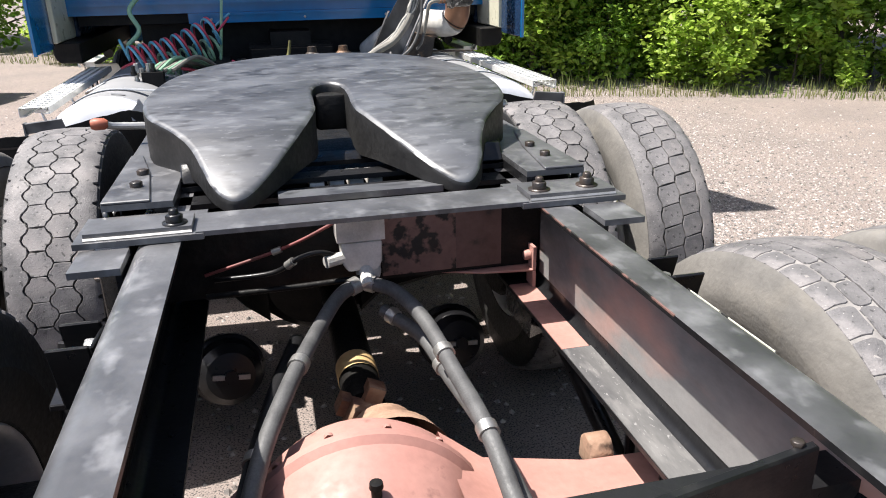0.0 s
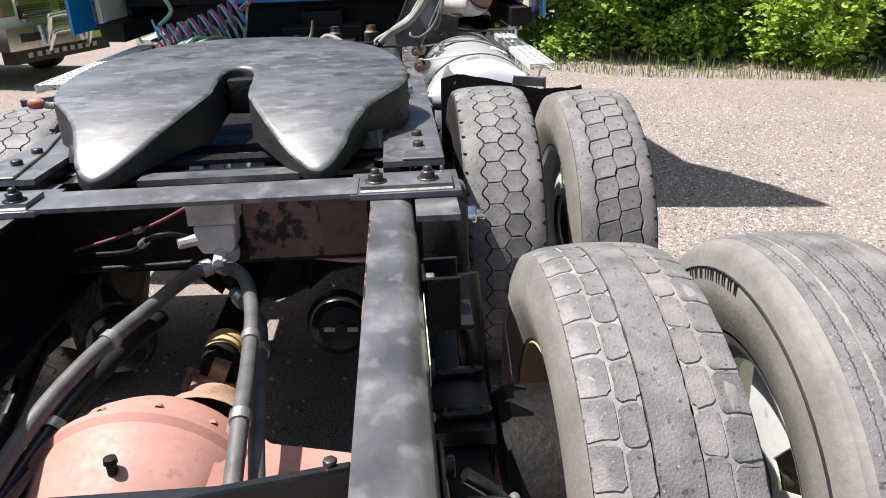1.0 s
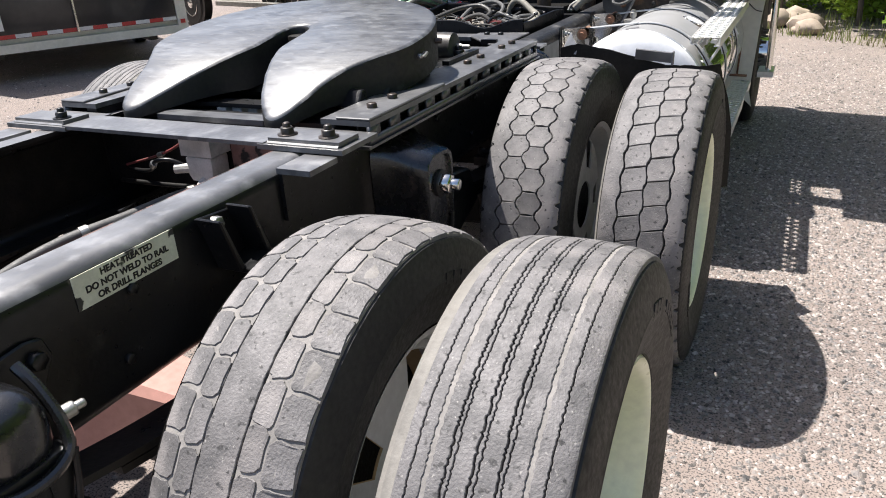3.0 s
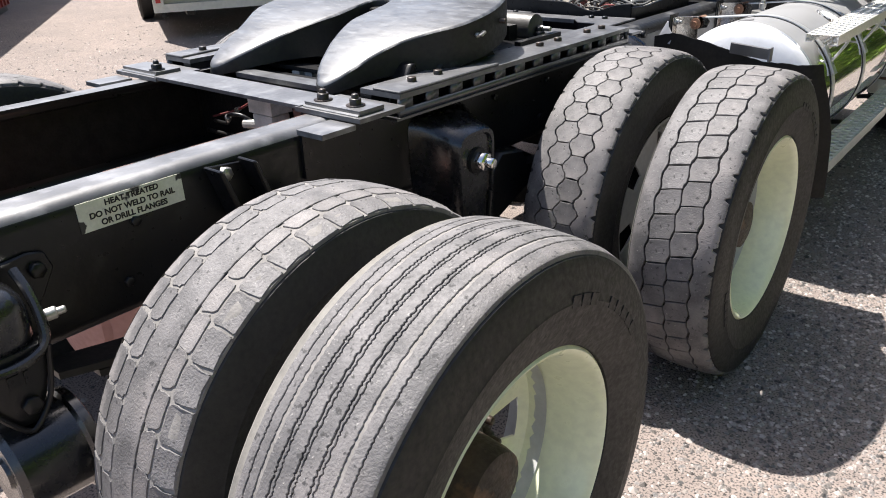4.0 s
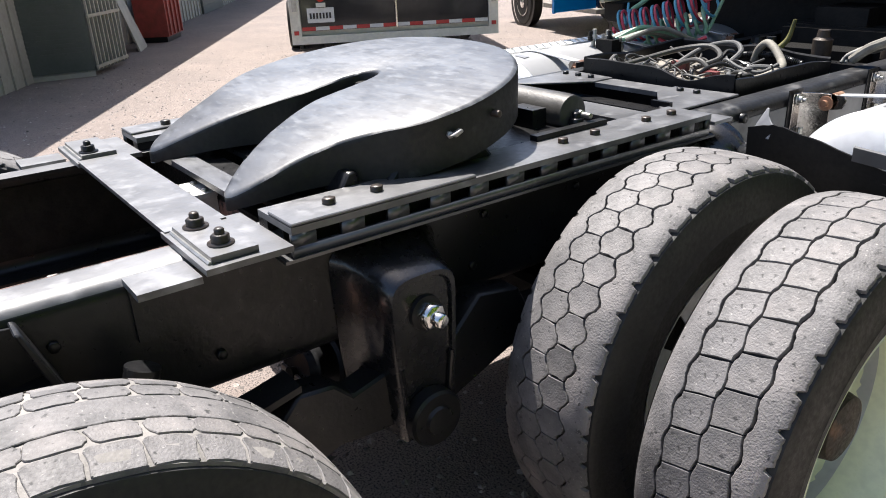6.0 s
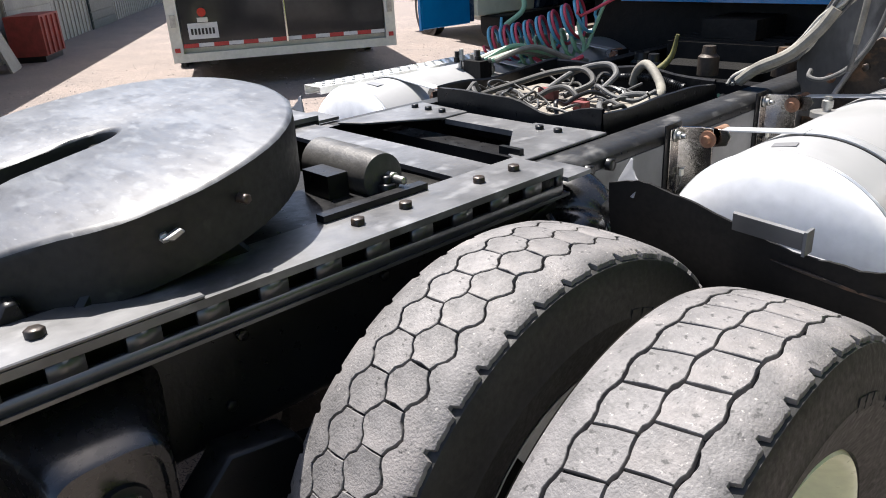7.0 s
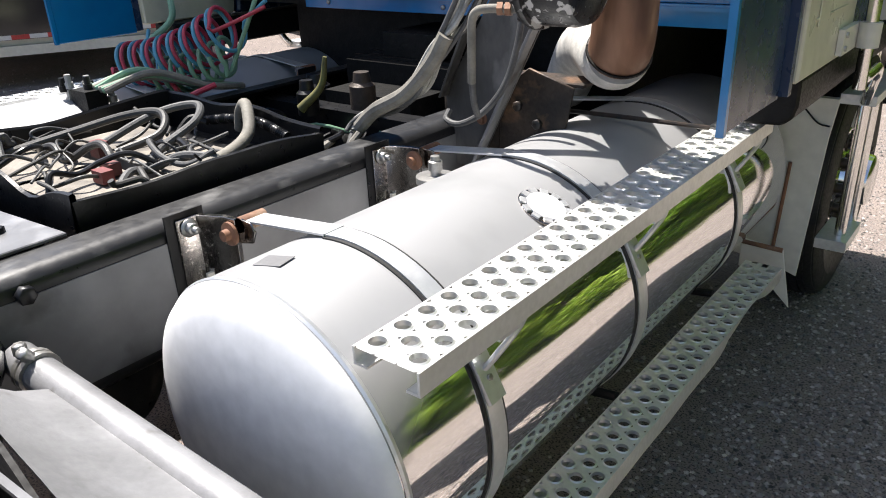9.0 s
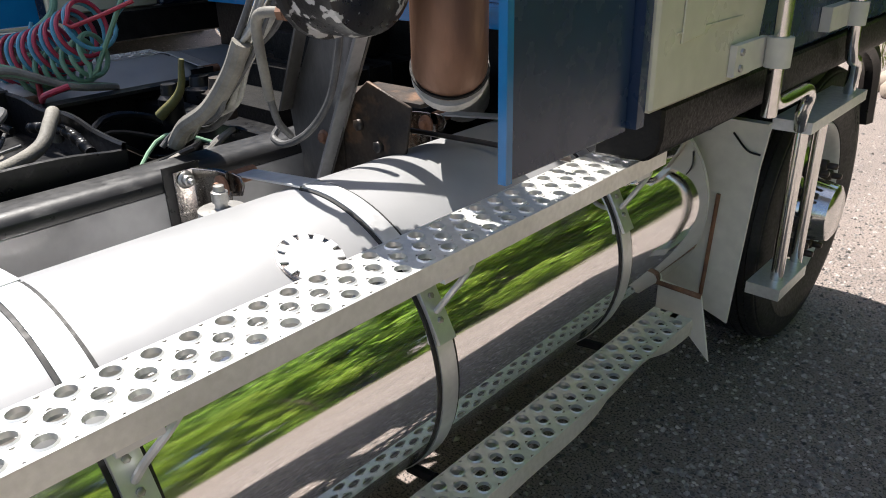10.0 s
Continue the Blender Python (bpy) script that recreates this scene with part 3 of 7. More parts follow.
def tread_plan(style, R):
    """The outline of each kind of block with its places round the tyre, and the ribs, of a worn tyre."""
    rnd = random.Random(len(style))
    C = 2 * math.pi * R
    half = 0.122
    kinds, ribs = [], []
    if style in ("honeycomb", "slanted"):
        N = 46 if style == "honeycomb" else 44
        p = C / N
        flat, tip = (0.021, 0.041) if style == "honeycomb" else (0.0305, 0.0385)
        sk = 0.0 if style == "honeycomb" else -0.006
        for row in (0, 1):
            v0 = (-1 if row == 0 else 1) * (flat + tip) / 2
            poly = [(-p / 2 - sk, v0 - flat), (-p / 2 + sk, v0 + flat), (0.0, v0 + tip), (p / 2 + sk, v0 + flat), (p / 2 - sk, v0 - flat), (0.0, v0 - tip)]
            for v in range(4):
                q = 0.0011
                worn = [(u + rnd.uniform(-q, q), w + rnd.uniform(-q, q)) for u, w in zigzag(poly, rnd)]
                kinds.append((inset(worn, 0.0015 if style == "honeycomb" else 0.002), [(k + (0.5 if row else 0.0)) * p / R for k in range(N) if k % 4 == v]))
        edge = (flat + tip) / 2
        n = N * 12
        wig = [rnd.uniform(-0.001, 0.001) for _ in range(n)]

        def left(k):
            z = stepped(abs((k % 12) / 12.0 - 0.5) * 2)
            return (-half, -(edge + flat + (tip - flat) * z) - 0.003 + wig[k % n])

        def right(k):
            z = stepped(abs(((k + 6) % 12) / 12.0 - 0.5) * 2)
            cut = 0.011 if (k % 12) in (5, 6) else (0.0012 if (k % 12) in (2, 9) else 0.0)
            return (edge + flat + (tip - flat) * z + 0.003 + wig[(k * 3) % n], half - cut)

        def left2(k):
            a, b = left(k)
            return (a + (0.011 if (k % 12) in (0, 11) else 0.0), b)
        ribs += [(left2 if style == "honeycomb" else left, n), (right, n)]
    elif style == "blocks":
        N = 45
        p = C / N
        for va, vb, off in ((-half, -0.076, 0.0), (-0.0745, -0.036, 0.14), (0.032, 0.071, 0.4), (0.0725, half, 0.55)):
            for kind in range(3):
                j = [rnd.uniform(-0.004, 0.004) for _ in range(8)]
                p = C / N - 0.003
                c = 0.0075
                cl, ch = (0.0015 if va < -half + 0.01 else c), (0.0015 if vb > half - 0.01 else c)
                sides = (va + (0.0012 if va > -half + 0.01 else 0.0), vb - (0.0012 if vb < half - 0.01 else 0.0))
                poly = [(-p / 2 + j[0], sides[0] + cl), (-p / 2 + j[0] * 0.6, (va + vb) / 2 + j[6]), (-p / 2 + j[1], sides[1] - ch), (-p / 2 + ch + j[1], sides[1]), (p / 2 - ch + j[2], sides[1] + j[7] * 0.1), (p / 2 + j[2], sides[1] - ch),
                        (p / 2 + j[3], sides[0] + cl), (p / 2 - cl + j[3], sides[0]), (-p / 2 + cl + j[0], sides[0] + j[5] * 0.1)]
                kinds.append((jag(poly, rnd), [(k + off) * C / N / R for k in range(N) if k % 3 == kind]))
        n = 240
        wob = [rnd.uniform(-0.003, 0.003) for _ in range(n)]
        ribs.append((lambda k: (-0.0345 + wob[k] * 0.4, 0.0305 + wob[(k * 7) % n] * 0.4), n))
    else:
        n = 960
        cuts = ((-0.081, 0.0008, 0.0014), (-0.058, 0.0034, 0.0012), (-0.033, 0.0012, 0.0021), (-0.0255, 0.0007, 0.0018), (0.002, 0.0013, 0.0021), (0.0095, 0.0007, 0.0018), (0.036, 0.0012, 0.0021), (0.0435, 0.0007, 0.0018), (0.072, 0.003, 0.0012), (0.094, 0.0008, 0.0012))
        jags = [[rnd.choice((-1, 1)) * a * rnd.uniform(0.2, 0.8) for _ in range(n)] for _, _, a in cuts]

        def side(i, k):
            v, w, a = cuts[i]
            return v + jags[i][k % n], w
        for i in range(len(cuts) + 1):
            def e(k, i=i):
                lo, hi = (-0.1 if style == "ribbed" else -half), half
                if i:
                    v, w = side(i - 1, k)
                    lo = v + w
                if i < len(cuts):
                    v, w = side(i, k)
                    hi = v - w
                return (lo, hi)
            ribs.append((e, n))
    return half, kinds, ribs


_wheel_parts = {}


def wheel_meshes(style, R, dish, paint):
    key = (style, R, dish, paint.name)
    if key in _wheel_parts:
        return _wheel_parts[key]
    half, kinds, ribs = tread_plan(style, R)
    got = {"tyre": finish(carcass(R, half), "tyre", RUBBER), "ribs": [], "blocks": []}
    if style == "blocks":
        for va, vb in ((-half + 0.0004, -0.037), (0.033, half - 0.0004)):
            strip = [(va + (vb - va) * k / 6, crown(va + (vb - va) * k / 6, R, half) - 0.0024) for k in range(7)]
            strip = [(va, R - 0.034)] + strip if va < -0.1 else strip + [(vb, R - 0.034)]
            got["ribs"].append(finish(lathe(strip, "x", 96), "tread_base", PALEGROOVE))
    if style == "ribbed":
        for v in (-0.058, 0.072):
            got["ribs"].append(finish(lathe([(v + dv, crown(v, R, half) - 0.002) for dv in (-0.006, -0.002, 0.002, 0.006)], "x", 96), "tread_base", PALEGROOVE))
    for e, n in ribs:
        # steer ribs take the dark rubber to carry the shade behind the guard
        got["ribs"].append(finish(rib(e, R, half, n), "tread_rib", RUBBER if style == "steer" else TREADJ))
    for poly, places in kinds:
        got["blocks"].append((finish(block(poly, R, half), "tread_block", TREAD), places))
    s = dish
    barrel = [(0.112 * s, RIM_R + 0.01), (0.118 * s, RIM_R + 0.004), (0.114 * s, RIM_R - 0.004), (0.1 * s, RIM_R - 0.012), (0.07 * s, RIM_R - 0.024), (0.0, RIM_R - 0.034),
              (-0.045 * s, RIM_R - 0.036), (-0.06 * s, 0.235), (-0.064 * s, 0.2), (-0.07 * s, 0.135), (-0.07 * s, 0.085)]
    bm = lathe(barrel, "x", 60)
    gone = [f for f in bm.faces if 0.16 < Vector(f.calc_center_median().yz).length < 0.225 and (math.degrees(math.atan2(f.calc_center_median().z, f.calc_center_median().y)) + 378) % 72 < 24]
    bmesh.ops.delete(bm, geom=gone, context="FACES")
    bmesh.ops.solidify(bm, geom=list(bm.faces), thickness=0.006)
    rim = finish(bm, "wheel", paint)
    rim.materials.append(WHITERIM)
    for p in rim.polygons:
        if p.normal.x * s < -0.15:
            p.material_index = 1
    got["rim"] = rim
    back = [(-0.118 * s, RIM_R + 0.008), (-0.11 * s, RIM_R - 0.01), (-0.05 * s, RIM_R - 0.034), (0.0, RIM_R - 0.037)]
    got["flange"] = finish(lathe(back, "x", 48), "inner_flange", WHITERIM)
    hub = lathe([(-0.09 * s, 0.11), (-0.055 * s, 0.105), (-0.035 * s, 0.085), (0.03 * s, 0.08), (0.05 * s, 0.075), (0.055 * s, 0.06), (0.06 * s, 0.0)], "x", 28)
    got["hub"] = finish(hub, "hub", BROWNBOX)
    got["mark"] = finish(bbox(0.136, 0.1427, 0.384, 0.406, -0.013, 0.013, 0.001), "raised_mark", RUBBER)
    nut = hexbolt(bmesh.new(), (0, 0, 0), (1, 0, 0), 0.017, 0.022, stud=0.018)
    got["nut"] = finish(nut, "lug_nut", BOLTDARK)
    _wheel_parts[key] = got
    return got


def put(mesh, name, parent, m, label=""):
    ob = part(name, mesh, None, parent, label)
    ob.matrix_basis = m
    return ob


def wheel(truck, at, style, R, dish, paint, left=False, hub=True, pieces=None, label="", dusty=False):
    """A wheel with its tyre. dish: 1 where the rim is hollow towards the outside. pieces: the arc of tread, in radians, whose blocks are single."""
    got = wheel_meshes(style, R, dish, paint)
    m = Matrix.Translation(at) @ pose(0, 0, 0, 0, 0, 180 if left else 0)
    w = put(got["rim"], "wheel", truck, m, label)
    put(got["flange"], "inner_flange", w, m)
    put(got["tyre"], "tyre", w, m, "black rubber tyre with dust-grey worn tread")
    for r in got["ribs"]:
        put(r, "tread_rib", w, m, "dusty worn tread rib")
    if dusty:
        half = 0.122
        start = [(-0.0985, crown(0.0985, R, half) - 0.0012), (-0.108, crown(0.108, R, half) - 0.0022), (-0.116, R - 0.0125), (-0.125, R - 0.0195)] if style == "ribbed" else [(-half - 0.0015, R - 0.016)]
        band = lathe(start + [ (-0.1325, R - 0.034), (-0.1355, R - 0.054), (-0.1405, RIM_R + 0.13), (-0.1432, RIM_R + 0.1), (-0.1425, RIM_R + 0.088), (-0.1335, RIM_R + 0.05), (-0.1195, RIM_R + 0.0135)], "x", 96)
        put(finish(band, "dusty_shoulder", SIDEDUST), "dusty_shoulder", w, m, "tan dust caked on the sidewall")
        if style == "ribbed":
            rnd = random.Random(3)
            for ring_r, wide in ((RIM_R + 0.108, 0.0012), (R - 0.062, 0.001)):
                put(finish(lathe([(-0.1408 - dx, ring_r + dr) for dx, dr in ((-0.006, -wide), (0.0015, -wide), (0.0015, wide), (-0.006, wide))], "x", 72), "moulding_ring", RUBBER), "moulding_ring", w, m)
            for k in range(16):
                a = 0.55 + k * 0.062 + (0.05 if k > 6 else 0.0)
                for da in (0.0, rnd.uniform(0.014, 0.03)):
                    put(finish(bbox(-0.1432, -0.138, 0.404, 0.428, -0.0016, 0.0016, 0.0004), "raised_mark", RUBBER), "raised_mark", w, m @ Matrix.Rotation(a + da, 4, "X"))
    mark = got["mark"]
    for k in range(12):
        a = 0.6 + k * 0.085 + (0.12 if k > 4 else 0.0) + (1.9 if k > 7 else 0.0)
        put(mark, "raised_mark", w, m @ Matrix.Rotation(a, 4, "X"))
    joined = bmesh.new()
    for me, places in got["blocks"]:
        for a in places:
            b = m @ Matrix.Rotation(a, 4, "X")
            aa = (a + math.pi) % (2 * math.pi) - math.pi
            if pieces and pieces[0] < aa < pieces[1]:
                put(me, "tread_block", w, b)
            else:
                n0 = len(joined.verts)
                joined.from_mesh(me)
                joined.verts.ensure_lookup_table()
                bmesh.ops.transform(joined, matrix=Matrix.Rotation(a, 4, "X"), verts=joined.verts[n0:])
    if len(joined.verts):
        ob = put(finish(joined, "tread", TREADJ), "tread", w, m, "dusty worn tread blocks")
        tagged(ob, kind="stuff")
    else:
        joined.free()
    if hub:
        put(got["hub"], "hub", w, m, "greasy rust-brown hub")
        for k in range(10):
            a = 2 * math.pi * k / 10
            put(got["nut"], "lug_nut", w, m @ Matrix.Translation((-0.07 * dish + 0.004 * dish, 0.112 * math.cos(a), 0.112 * math.sin(a))) @ pose(0, 0, 0, 0, 0, 0 if dish > 0 else 180))
    return w


# ---- the tractor: frame, wheels ----
TOP, OUT, INN, LOW = 0.985, 0.467, 0.374, 0.70
truck = thing("semi_truck", "blue semi tractor with bare black frame, parked on gravel", "truck")


def rail(side):
    """A frame channel: web outside, two flanges inwards, rounded outer corners."""
    t, rr = 0.01, 0.036
    arc = lambda cx, cz, a0, a1, r: [(cx + r * math.cos(a0 + (a1 - a0) * k / 6), cz + r * math.sin(a0 + (a1 - a0) * k / 6)) for k in range(7)]
    poly = [(INN, TOP), *arc(OUT - rr, TOP - rr, math.pi / 2, 0, rr), *arc(OUT - rr, LOW + rr, 0, -math.pi / 2, rr), (INN, LOW), (INN, LOW + t),
            *arc(OUT - rr, LOW + rr, -math.pi / 2, 0, rr - t), *arc(OUT - rr, TOP - rr, 0, math.pi / 2, rr - t), (INN, TOP - t)]
    bm = prism([(side * x, z) for x, z in poly], -1.16, 4.8, "y")
    bmesh.ops.bisect_plane(bm, geom=list(bm.verts) + list(bm.edges) + list(bm.faces), plane_co=(0, 1.45, 0), plane_no=(0, 1, 0))
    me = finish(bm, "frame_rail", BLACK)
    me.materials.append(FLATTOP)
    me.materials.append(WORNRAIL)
    # upward faces get the greyer paint: dust, plus sheen put into the colour
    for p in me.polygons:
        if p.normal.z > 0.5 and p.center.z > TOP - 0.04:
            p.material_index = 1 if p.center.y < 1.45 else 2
    ob = part("frame_rail", me, BLACK, truck, "black-painted steel frame channel, top greyed for dust and sky sheen")
    return ob


for _s in (1, -1):
    _r = rail(_s)
    # overspray-grey outside of the web in front of the wheels
    part("web_face", bbox(OUT + 0.0005 if _s > 0 else -OUT - 0.003, OUT + 0.003 if _s > 0 else -OUT - 0.0005, 1.5, 3.02, LOW + 0.04, TOP - 0.04, 0.001), RAILGREY, _r, "grey primer-coated web")
    # the left web's shade is put into its colour: near-black against grey
    part("inner_web", bbox(*sorted((_s * (OUT - 0.0135), _s * (OUT - 0.0105))), -1.1, 0.16, LOW + 0.045, TOP - 0.045, 0.001), FLANGE if _s > 0 else SHADEGREASE, _r, "streaked grey inside of the web" if _s > 0 else "inside of the web, blackened for the shade on it")
    if _s > 0:
        part("worn_edge", bbox(INN - 0.0008, INN + 0.0022, -0.6, 0.1, TOP - 0.003, TOP + 0.0003, 0.0004), PINKDIRTY, _r, "pink primer showing along the worn edge")
        part("flange_face", bbox(INN + 0.001, OUT - 0.026, -1.1, -0.19, LOW + 0.0105, LOW + 0.0125, 0.0005), WORNFLANGE, _r, "scuffed black lower flange with pale dust")
    for k in range(9):
        for z in (0.78, 0.9):
            bolt(_r, (_s * (OUT + 0.001), -0.95 + k * 0.31 + (0.04 if z > 0.8 else 0), z), (_s, 0, 0), 0.011, 0.009)

R_IN = 0.515
X_IN, X_OUT = 0.805, 1.175
F_IN, F_OUT = 0.763, 1.125
Y_REAR, Y_FRONT = -0.41, 1.05
ARC = (0.35, 3.1)
wheel(truck, (F_IN, Y_FRONT, 0.503), "honeycomb", 0.514, -1, WHITERIM, hub=False, pieces=ARC, label="dull white steel rim")
wheel(truck, (F_OUT, Y_FRONT, 0.489), "slanted", 0.5, 1, CREAM, pieces=ARC, label="cream-painted steel rim, deeply dished", dusty=True)
wheel(truck, (X_IN, Y_REAR, 0.479), "blocks", 0.49, -1, OCHRE, hub=False, pieces=ARC, label="steel rim caked with ochre dust", dusty=True)
wheel(truck, (X_OUT, Y_REAR, 0.48), "ribbed", 0.491, 1, CREAM, label="cream-painted steel rim, deeply dished", dusty=True)
for _y in (Y_FRONT, Y_REAR):
    wheel(truck, (-X_IN, _y, R_IN - 0.012), "honeycomb", R_IN, -1, WHITERIM, left=True, hub=False, label="dull white steel rim")
    wheel(truck, (-X_OUT, _y, 0.479), "ribbed", 0.489, 1, CREAM, left=True, label="cream-painted steel rim", dusty=True)


# ---- axles and drive line ----
def axle(y, paint, z=0.478):
    bm = lathe([(-0.17, 0.0), (-0.17, 0.07), (-0.15, 0.16), (-0.1, 0.2), (-0.03, 0.226), (0.0, 0.23), (0.012, 0.242), (0.03, 0.242), (0.034, 0.225), (0.09, 0.222), (0.13, 0.2), (0.16, 0.13), (0.17, 0.0)], "y", 44, (-0.085, y, z))
    a = part("axle_housing", bm, paint, truck, "pink-primed banjo axle housing" if paint == PINK else "banjo axle housing, black for the shade under the coupling")
    for s in (1, -1):
        beam = bmesh.new()
        prof = [(-0.085 + s * 0.16, 0.155), (-0.085 + s * 0.24, 0.105), (s * 0.36, 0.075), (s * 0.62, 0.068)]
        rings = []
        for x, h in prof:
            rings.append([beam.verts.new((x, y + h * 0.9 * dy, z + h * dz)) for dy, dz in ((-1, -0.8), (-0.8, -1), (0.8, -1), (1, -0.8), (1, 0.8), (0.8, 1), (-0.8, 1), (-1, 0.8))])
        for p, q in zip(rings, rings[1:]):
            for k in range(8):
                beam.faces.new((p[k], p[(k + 1) % 8], q[(k + 1) % 8], q[k]))
        bmesh.ops.recalc_face_normals(beam, faces=beam.faces)
        part("axle_beam", beam, paint, a)
    for k in range(14):
        an = 2 * math.pi * k / 14
        part("cover_bolt", hexbolt(bmesh.new(), (-0.085 + 0.234 * math.cos(an), y + 0.036, z + 0.234 * math.sin(an)), (0, 1, 0), 0.009, 0.01, washer=False), paint, a)
    part("breather", lathe([(0, 0.0), (0.0, 0.009), (0.02, 0.009), (0.022, 0.012), (0.032, 0.011), (0.034, 0.0)], "z", 12, (-0.075, y - 0.1, z + 0.195)), SHADEGREASE, a)
    return a


axle_rear = axle(Y_REAR, PINK)
# front axle coloured near-black for the shade beneath the fifth wheel
axle(Y_FRONT, SHADEGREASE)
nose = lathe([(0.0, 0.13), (0.05, 0.115), (0.09, 0.085), (0.14, 0.075), (0.15, 0.06), (0.2, 0.0)], "y", 30, (-0.008, Y_REAR + 0.15, 0.525))
part("pinion_nose", nose, CRUST, axle_rear)
shaft = part("drive_shaft", tubes([(-0.032, -0.02, 0.53), (-0.034, 0.08, 0.545), (-0.034, 0.75, 0.56)], 0.048, 20, 1), SHADEGREASE, truck, "black greasy drive shaft")
part("paint_band", lathe([(-0.035, 0.0495), (-0.03, 0.0505), (0.03, 0.0505), (0.035, 0.0495)], "y", 24, (-0.034, 0.11, 0.547)), YELLOWBAND, shaft, "ochre painted band")
yoke = bmesh.new()
for _a in (0, 90):
    box(yoke, -0.068, 0.068, -0.022, 0.022, -0.02, 0.02, Matrix.Translation((-0.033, -0.03, 0.532)) @ pose(0, 0, 0, 0, _a + 25, 0))
box(yoke, -0.05, 0.05, -0.075, -0.012, -0.035, 0.035, Matrix.Translation((-0.033, -0.03, 0.528)) @ pose(0, 0, 0, 0, 25, 0))
bev(yoke, 0.008, 2)
part("universal_joint", yoke, RUST, shaft, "rust-brown universal joint")


def brake_chamber(at, d, r=0.085, h=0.15):
    prof = [(0, 0.0), (0.0, r * 0.7), (0.015, r * 0.95), (0.05, r), (0.06, r * 1.1), (0.075, r * 1.1), (0.082, r), (h - 0.02, r * 0.93), (h, r * 0.7), (h + 0.004, r * 0.2), (h + 0.02, r * 0.2), (h + 0.02, 0)]
    bm = lathe(prof, "z", 28)
    bm.transform(Matrix.Translation(at) @ Vector((0, 0, 1)).rotation_difference(Vector(d)).to_matrix().to_4x4())
    c = part("brake_chamber", bm, BLACK, truck, "black spring brake chamber")
    q = Matrix.Translation(at) @ Vector((0, 0, 1)).rotation_difference(Vector(d)).to_matrix().to_4x4()
    bm = bmesh.new()
    box(bm, -0.045, 0.045, -0.006, 0.006, h + 0.008, h + 0.016)
    bm.transform(q)
    part("release_bar", bev(bm, 0.002), STEEL, c, "grey steel bar")
    return c


brake_chamber((-0.36, 0.34, 0.5), (0.15, -0.95, 0.25))
brake_chamber((0.24, 0.36, 0.5), (0.1, -0.95, 0.25))
brake_chamber((-0.3, 1.45, 0.52), (0.1, 0.9, 0.2))

# unseen reservoirs, added to keep sun off the ground between the rails
for _y, _z, _r in ((1.86, 0.6, 0.13), (2.2, 0.6, 0.14), (2.56, 0.62, 0.13)):
    ar = part("air_reservoir", lathe([(-0.33, 0.0), (-0.33, _r * 0.5), (-0.31, _r * 0.85), (-0.28, _r), (0.28, _r), (0.31, _r * 0.85), (0.33, _r * 0.5), (0.33, 0.0)], "x", 28, (0.0, _y, _z)), BLACK, truck, "black air reservoir added unseen under the frame to block sun")
    for _x in (-0.2, 0.2):
        part("reservoir_strap", lathe([(-0.015, _r + 0.001), (-0.014, _r + 0.004), (0.014, _r + 0.004), (0.015, _r + 0.001)], "x", 28, (_x, _y, _z)), SHADEGREASE, ar)
part("air_reservoir", lathe([(-0.34, 0.0), (-0.34, 0.07), (-0.32, 0.11), (-0.29, 0.13), (0.29, 0.13), (0.32, 0.11), (0.34, 0.07), (0.34, 0.0)], "x", 28, (0.0, 1.52, 0.72)), SHADEGREASE, truck, "black air reservoir added unseen under the frame to block sun")
part("front_shaft", tubes([(-0.034, 1.2, 0.56), (-0.03, 2.1, 0.78), (0.0, 3.0, 0.84)], 0.046, 16, 1), SHADEGREASE, truck, "black greasy drive shaft")

for _s in (1, -1):
    for _y in (Y_REAR, Y_FRONT):
        part("brake_drum", lathe([(0.0, 0.0), (0.0, 0.19), (0.02, 0.205), (0.2, 0.205), (0.21, 0.195), (0.21, 0.0)], "x", 36, (0.6 if _s > 0 else -0.81, _y, 0.49)), SHADEGREASE, truck, "grimy black brake drum inside the wheels")

# ---- suspension ----
def leaf_pack(x, y0, y1, zmid):
    bm = bmesh.new()
    for k in range(5):
        inset_y = k * 0.07
        n = 14
        top, bot = [], []
        for i in range(n + 1):
            t = i / n
            y = (y0 + inset_y) * (1 - t) + (y1 - inset_y) * t
            z = zmid + 0.055 * ((2 * (y - (y0 + y1) / 2) / (y1 - y0)) ** 2) - k * 0.017
            for dx in (-0.038, 0.038):
                top.append(bm.verts.new((x + dx, y, z)))
                bot.append(bm.verts.new((x + dx, y, z - 0.0145)))
        for i in range(n):
            a = 2 * i
            for q in ((top[a], top[a + 1], top[a + 3], top[a + 2]), (bot[a + 1], bot[a], bot[a + 2], bot[a + 3]), (top[a], top[a + 2], bot[a + 2], bot[a]), (top[a + 1], bot[a + 1], bot[a + 3], top[a + 3])):
                bm.faces.new(q)
        for i in (0, n):
            bm.faces.new((top[2 * i], top[2 * i + 1], bot[2 * i + 1], bot[2 * i]))
    bmesh.ops.recalc_face_normals(bm, faces=bm.faces)
    return bm


